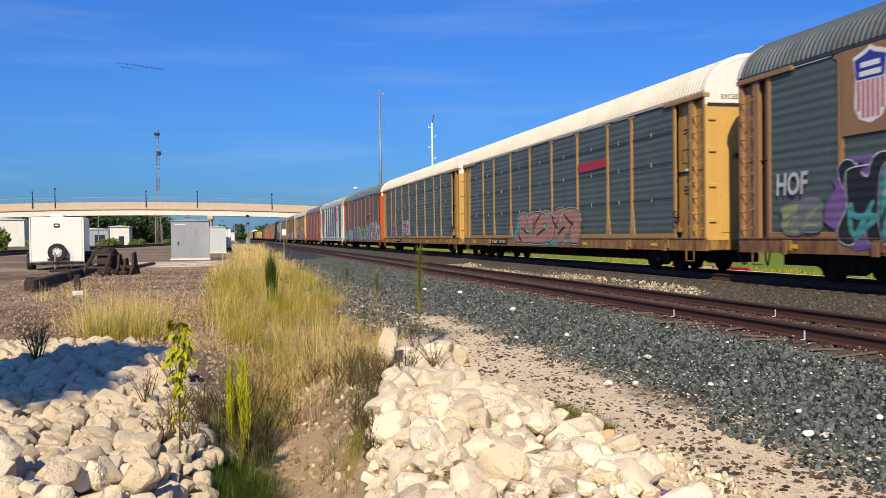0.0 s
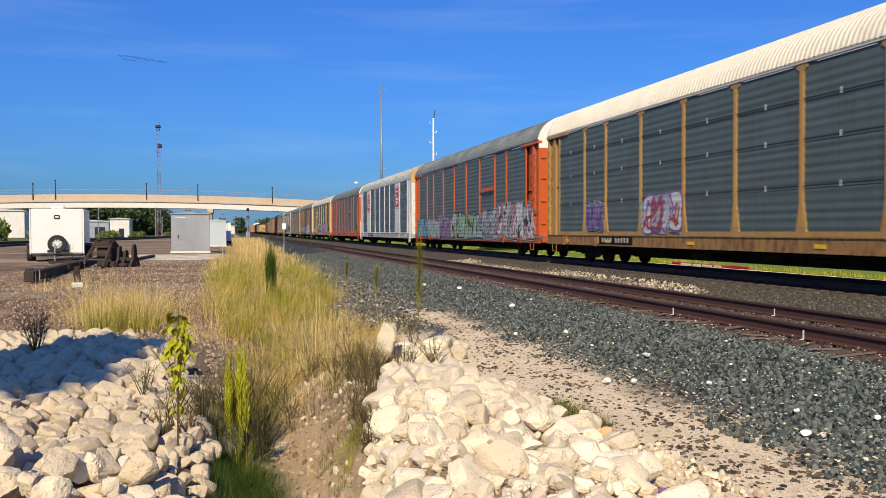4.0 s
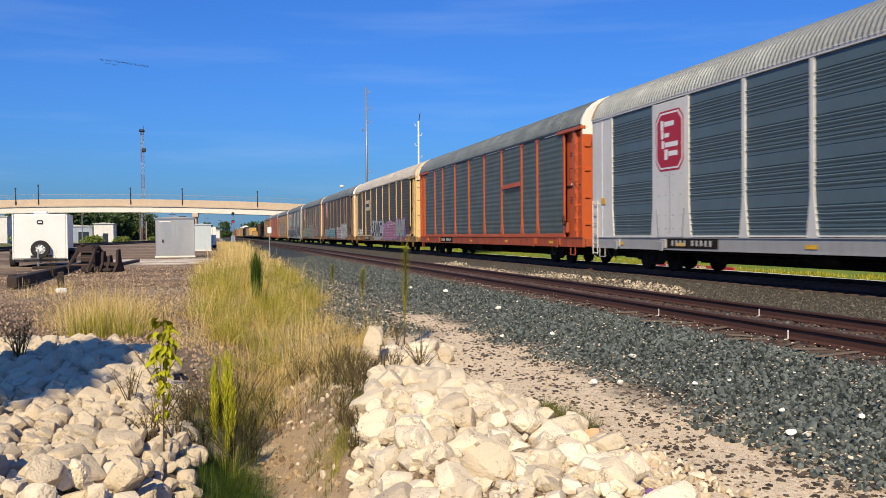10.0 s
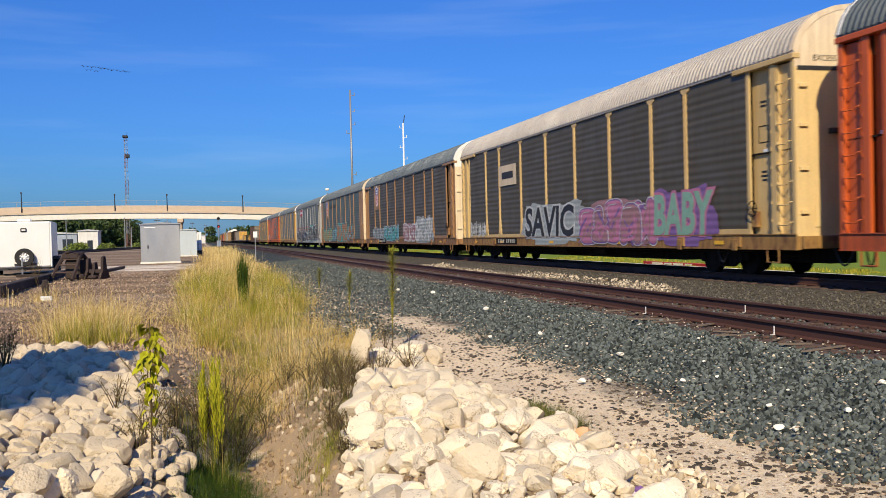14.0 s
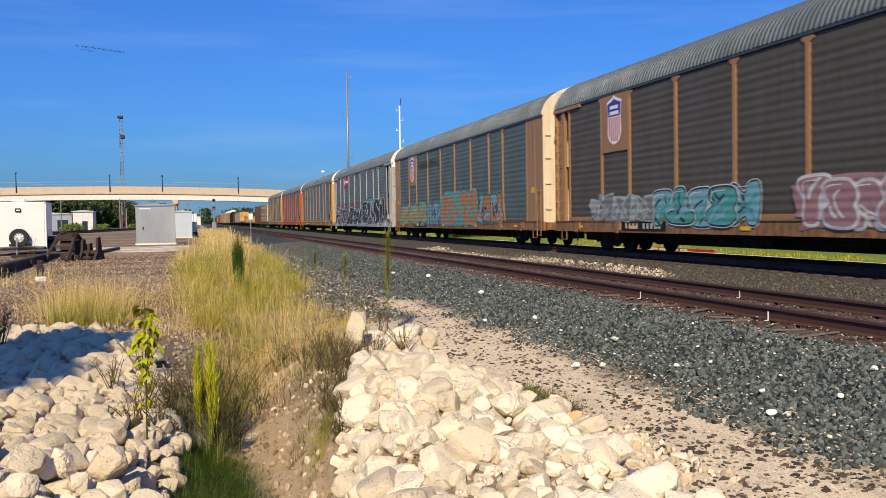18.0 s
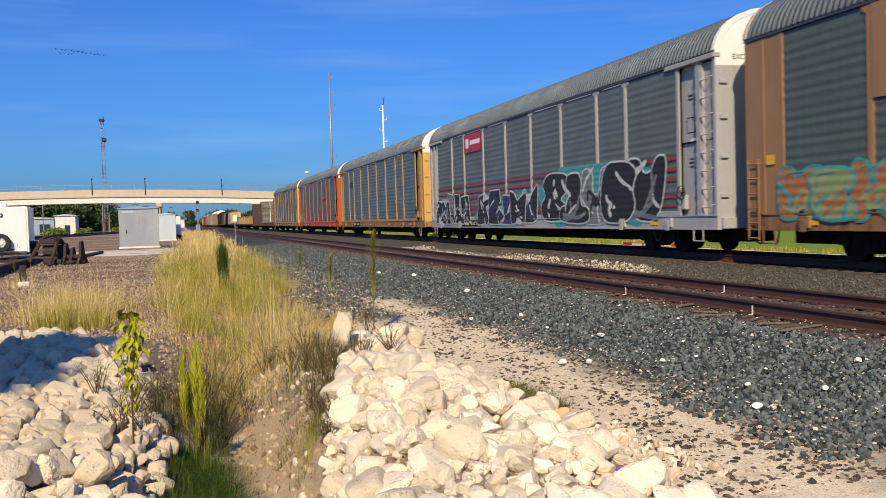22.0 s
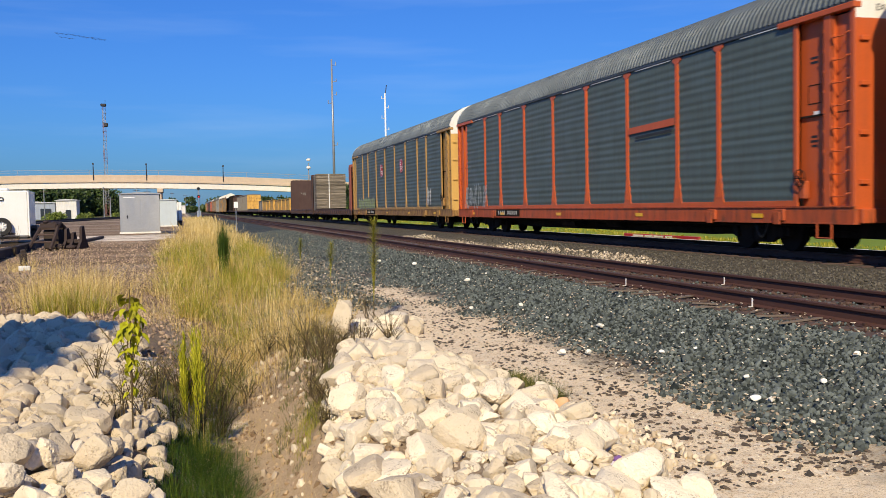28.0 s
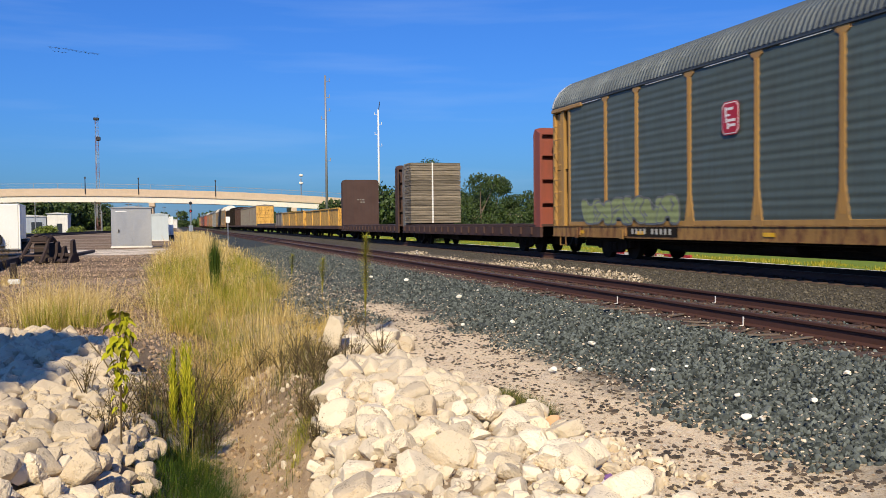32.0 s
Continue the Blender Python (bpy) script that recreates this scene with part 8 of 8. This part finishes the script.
def track_stop():
    """A rusty bumping post at the end of the siding."""
    x, y = -4.7, 38.6
    b = thing("bumping_post", pose(x, y, gz(x, y), 0, 0, -24), "rusty iron bumping post at the end of a siding", "track stop")
    # a frame of bent rails with a heavy head, and a pair of horned yokes beside it
    for s in (-1, 1):
        bm = bmesh.new()
        pts = [(s * 0.46 - 0.3, -0.95, 0), (s * 0.42 - 0.3, -0.50, 0.50), (s * 0.34 - 0.3, -0.15, 0.92), (s * 0.30 - 0.3, 0.10, 1.02), (s * 0.36 - 0.3, 0.45, 0.70), (s * 0.46 - 0.3, 0.95, 0)]
        for p, q in zip(pts, pts[1:]):
            rod(bm, p, q, 0.075, 6)
        part("bent_rail", bm, RUST, b)
    for z, y0 in ((0.30, -0.68), (0.58, -0.43), (0.80, -0.25)):
        part("tie_bar", rod(bmesh.new(), (-0.72, y0, z), (0.12, y0, z), 0.035, 6), TIE_WOOD, b)
    part("head", boxes((-0.66, 0.06, -0.30, 0.22, 0.80, 1.06), (-0.50, -0.30, -0.36, 0.0, 1.02, 1.14), (-0.15, 0.0, -0.32, 0.1, 1.0, 1.10), bevel=0.05), RUST, b)
    part("back_block", boxes((-0.62, 0.02, -0.15, 0.55, 0.0, 0.78), bevel=0.06), OLD_WOOD, b)
    for x0, h in ((0.34, 0.78), (0.62, 0.62), (0.98, 0.86)):
        part("horn", flat_sheet(((-0.42, 0.0), (-0.16, 0.34), (-0.12, h), (0.04, h + 0.05), (0.14, h * 0.5), (0.40, 0.0)), x0 - 0.05, x0 + 0.06), RUST, b)
    part("cross_bar", boxes((0.30, 1.05, -0.12, 0.10, 0.22, 0.38), bevel=0.03), RUST, b)
    part("chain_pile", boxes((0.05, 0.36, -0.5, -0.2, 0.0, 0.22), (0.5, 0.86, -0.45, -0.1, 0.0, 0.16), bevel=0.06), RUST, b)
    # old timbers and rail ends
    for nm, x0, y0, x1, y1, w, h in (("timber_sleeper", -5.72, 28.2, -6.0, 43.2, 0.28, 0.30), ("timber_sleeper", -4.7, 41.6, -4.2, 52.0, 0.24, 0.14), ("plank", -7.2, 35.2, -6.5, 36.0, 0.25, 0.12), ("plank", -7.9, 43.0, -5.2, 43.6, 0.3, 0.12)):
        v = Vector((x1 - x0, y1 - y0, 0))
        l, a = v.length, math.degrees(math.atan2(-v.x, v.y))
        z = gz((x0 + x1) / 2, (y0 + y1) / 2)
        o = part(nm, boxes((-w / 2, w / 2, 0, l, 0, h), bevel=0.02), OLD_WOOD)
        o.matrix_basis = pose(x0, y0, z, 0, 0, a)
        tagged(o, "dark old railway timber lying on the gravel", "timber", "old timbers")
    o = part("timber_stump", boxes((-0.09, 0.09, -0.09, 0.09, -0.1, 0.42), (-0.05, 0.09, -0.07, 0.05, 0.40, 0.52), bevel=0.02), OLD_WOOD)
    o.matrix_basis = pose(-4.3, 27.6, gz(-4.3, 27.6), 4, -6, 20)
    tagged(o, "short dark timber stump standing in the gravel", "timber", "old timbers")
    for x, y in ((-4.12, 26.4), (-4.32, 41.0)):
        o = part("scrap_box", boxes((-0.14, 0.14, -0.1, 0.1, 0, 0.14), bevel=0.03), TRAILER_WHITE)
        o.matrix_basis = pose(x, y, gz(x, y), 0, 0, 25)
        tagged(o, "small white scrap lying on the gravel", "scrap")


track_stop()


def yard_track():
    """A raised rusty siding that curves across the back of the yard."""
    t = thing("yard_siding", pose(0, 0, 0), "raised rusty siding curving across the yard", "track", kind="structure")
    pts = [(-24.5, 40), (-22.8, 85), (-21.0, 120), (-19.0, 155), (-15.5, 190), (-10.0, 230), (-2.0, 290)]
    for (x0, y0), (x1, y1) in zip(pts, pts[1:]):
        v = Vector((x1 - x0, y1 - y0, 0))
        m = pose(x0, y0, -0.2, 0, 0, math.degrees(math.atan2(-v.x, v.y)))
        for s in (-0.75, 0.75):
            part("rail", boxes((s - 0.04, s + 0.04, 0, v.length, 0.22, 0.40)), RUST, t).matrix_basis = m
        part("tie_bed", boxes((-1.3, 1.3, 0, v.length, 0.0, 0.22), bevel=0.04), OLD_WOOD, t).matrix_basis = m


yard_track()


# ---- signs and signals ----
def signal_mast():
    s = thing("railway_signal", pose(4.0, 230, -0.3), "railway signal mast with two black heads showing red", "signal")
    part("mast", rod(bmesh.new(), (0, 0, 0), (0, 0, 7.3), 0.09, 10), TRIM_ALU, s)
    part("case", boxes((-0.5, 0.5, 0.1, 0.9, 0.0, 1.5), bevel=0.03), TRIM_ALU, s)
    bm = bmesh.new()
    for i in range(17):
        rod(bm, (-0.2, 0.25, 0.4 + 0.38 * i), (0.2, 0.25, 0.4 + 0.38 * i), 0.02, 5)
    rod(bm, (-0.2, 0.25, 0.2), (-0.2, 0.25, 7.0), 0.03, 5), rod(bm, (0.2, 0.25, 0.2), (0.2, 0.25, 7.0), 0.03, 5)
    part("ladder", bm, TRIM_ALU, s)
    lamp = Nodes("red_lamp")
    lamp.b.inputs["Emission Color"].default_value = (1, 0.03, 0.03, 1)
    lamp.b.inputs["Emission Strength"].default_value = 1.0
    lamp = lamp.done((0.5, 0.02, 0.02), 0.3)
    for z, on in ((6.9, False), (5.0, True)):
        bm = bmesh.new()
        rod(bm, (0, -0.12, z), (0, 0.05, z), 0.40, 20)
        h = part("signal_head", bm, INK, s)
        part("lens", rod(bmesh.new(), (0, -0.16, z - 0.1), (0, -0.12, z - 0.1), 0.17, 14), lamp if on else DARK_STEEL, h)
        part("hood", boxes((-0.25, 0.25, -0.5, -0.12, z + 0.16, z + 0.20)), INK, h)


signal_mast()


def mile_sign():
    x, y = 3.85, 69.0
    s = thing("track_sign", pose(x, y, gz(x, y)), "small white sign on a thin post by the track", "sign")
    part("post", rod(bmesh.new(), (0, 0, 0), (0, 0, 2.15), 0.035, 8), TRIM_ALU, s)
    part("plate", boxes((-0.15, 0.15, -0.05, -0.035, 1.75, 2.2), bevel=0.005), LOGO_WHITE, s)


mile_sign()


# ---- buildings far off ----
SHED_BLUE = paint("shed_blue_grey", (0.30, 0.34, 0.42), 0.6, 0.3)
SHED_WHITE = paint("shed_white", (0.70, 0.68, 0.64), 0.6, 0.3)
SHED_ROOF = paint("shed_roof", (0.55, 0.55, 0.56), 0.5, 0.3, metal=0.3)
GLASS_DARK = plain("dark_window", (0.03, 0.035, 0.045), 0.15)


def shed(x, y, w, d, h, wall, label, doors=(), rise=0.8):
    b = thing("warehouse", pose(x, y, gz(x, min(y, 400)) - 0.05), label, "building", "far yard buildings")
    part("wall", boxes((-w / 2, w / 2, 0, d, 0, h), bevel=0.02), wall, b)
    part("roof", sweep(bmesh.new(), [(-w / 2 - 0.3, h), (-w / 2 - 0.3, h + 0.15), (0, h + rise), (w / 2 + 0.3, h + 0.15), (w / 2 + 0.3, h)], -0.3, d + 0.3), SHED_ROOF, b)
    for dx, dw, dh, mat in doors:
        part("door", boxes((dx - dw / 2, dx + dw / 2, -0.06, 0.0, 0.0, dh), bevel=0.01), mat, b)
    n = int(w / 2.4)
    for i in range(n):
        xx = -w / 2 + (i + 0.5) * w / n
        part("wall_rib", boxes((xx - 0.06, xx + 0.06, -0.04, 0.0, 0.05, h - 0.05)), wall, b)


shed(-34.0, 232, 10.0, 14, 3.9, SHED_BLUE, "long low blue-grey metal warehouse", ((3.0, 2.4, 2.6, GLASS_DARK),), 0.5)
shed(-26.0, 228, 4.4, 7, 4.4, SHED_WHITE, "small pale building beside the warehouse", ((0.4, 1.2, 2.2, GLASS_DARK),), 0.4)
shed(-13.0, 300, 9.0, 8, 3.4, SHED_WHITE, "small white building beyond the overpass", ((1.0, 2.0, 2.2, GLASS_DARK),), 0.5)
shed(-63.5, 235, 30, 16, 6.4, SHED_WHITE, "pale warehouse with a low metal roof", ((-5, 3, 3, GLASS_DARK), (5, 3, 3, GLASS_DARK)), 1.2)
shed(-4.0, 520, 12, 8, 4.5, SHED_WHITE, "white building far along the line", (), 0.8)


def red_banner():
    """Low red and white barrier on the grass beyond the train."""
    x, y = 20.6, 36.4
    b = thing("ground_banner", pose(x, y, gz(x, y)), "low red banner with white lettering on the grass", "banner")
    part("board", boxes((-0.05, 0.05, -3.3, 3.3, 0.02, 0.17), bevel=0.01), LOGO_RED, b)
    for yy, w in ((1.9, 0.5), (0.9, 0.35), (0.0, 0.42), (-0.9, 0.3)):
        part("letter_bar", boxes((-0.06, -0.05, yy - w, yy + w, 0.06, 0.14)), LOGO_WHITE, b)
    for yy in (-3.1, 0, 3.1):
        part("stake", boxes((0.05, 0.09, yy - 0.03, yy + 0.03, 0, 0.15)), DARK_STEEL, b)


red_banner()


def lawn_edge():
    """Pale concrete edging in short lengths along the mown grass."""
    for i in range(22):
        y = 22.0 + 2.05 * i
        o = part("kerb_stone", boxes((-0.11, 0.11, -1.0, 1.0, -0.12, 0.05), bevel=0.015), CONCRETE_PALE)
        o.matrix_basis = pose(20.15, y, gz(20.15, y) + 0.02)
        tagged(o, "pale concrete edging stone along the mown grass", "kerb", "edging stones of the lawn")


lawn_edge()


def yard_poles():
    for x, y, h in ((-29.0, 215, 7.0), (-17.5, 225, 7.5), (-11.5, 255, 8.0), (-8.0, 230, 7.0), (-15.0, 210, 5.0), (1.5, 420, 9.0), (-3.5, 360, 9)):
        p = thing("utility_pole", pose(x, y, -0.4), "slim grey utility pole in the yard", "pole", "yard poles")
        part("shaft", rod(bmesh.new(), (0, 0, 0), (0, 0, h), 0.13, 8, 0.09), POLE_GREY, p)
        part("crossarm", boxes((-0.8, 0.8, -0.06, 0.06, h - 0.7, h - 0.55)), OLD_WOOD, p)


yard_poles()


# ---- birds ----
FLOCK = []


def birds():
    rng = random.Random(3)
    bm = bmesh.new()
    bmesh.ops.create_uvsphere(bm, u_segments=8, v_segments=6, radius=0.2)
    bmesh.ops.scale(bm, vec=(0.75, 1.9, 0.8), verts=bm.verts)
    body = bpy.data.meshes.new("body")
    bm.to_mesh(body), bm.free()
    body.materials.append(INK)
    wing = bpy.data.meshes.new("wing")
    bm = bmesh.new()
    pts = ((0, -0.16, 0), (0.4, -0.12, 0.14), (0.85, 0.08, 0.05), (0.4, 0.12, 0.14), (0, 0.18, 0))
    a, b = [bm.verts.new(p) for p in pts], [bm.verts.new((p[0], p[1], p[2] + 0.03)) for p in pts]
    bm.faces.new(a), bm.faces.new(b[::-1])
    for i in range(5):
        bm.faces.new((a[i], a[(i + 1) % 5], b[(i + 1) % 5], b[i]))
    bm.to_mesh(wing), bm.free()
    wing.materials.append(INK)
    for i in range(27):
        u = i / 26 if i < 23 else (i - 22) / 14
        x = -44.9 + 21.0 * u + rng.uniform(-0.4, 0.4)
        z = 74.9 - 2.6 * u + rng.uniform(-0.25, 0.25) - (1.3 if i >= 23 else 0)
        bd = thing("bird", pose(x, 400, z, 0, 0, rng.uniform(-25, 25)), "small dark bird gliding in a long line", "bird", "flock of birds")
        link("body", body, None, bd)
        for s in (0, 180):
            w = link("wing", wing, None, bd)
            w.matrix_basis = pose(0, 0, 0.05, 0, rng.uniform(-25, 10), s)
        FLOCK.append((bd, x, z))


birds()


# ---- an unseen tree, added only to cast the shadow on the heap ----
tree(-5.7, 2.2, 8.7, 2.5, 555, "unseen stand-in tree that throws the shadow on the limestone heap", 10000, 0.71, 2.0)


# ---- movement ----
def motions():
    """The train rolls past; every car follows the same curve."""
    times = [i * 2.0 for i in range(17)]
    for car, y in CARS:
        walk(car, [(t, pose(TRACK_X, y - run(t), 0)) for t in times])
    steps = range(0, 641)      # every twentieth of a second
    for car, y in CARS[1:16]:
        for w in [c for c in car.children if c.name.startswith("wheelset")]:
            wy = w.location.y
            walk(w, [(0.05 * i, pose(0, wy, 0.42, math.degrees(run(0.05 * i) / 0.42))) for i in steps])
    for bird, x, z in FLOCK:
        q = bird.matrix_basis.to_quaternion()
        walk(bird, [(t, Matrix.LocRotScale((x - 1.9 * t / 30, 400, z - 0.6 * t / 30), q, None)) for t in (0.0, 16.0, 32.0)])


motions()
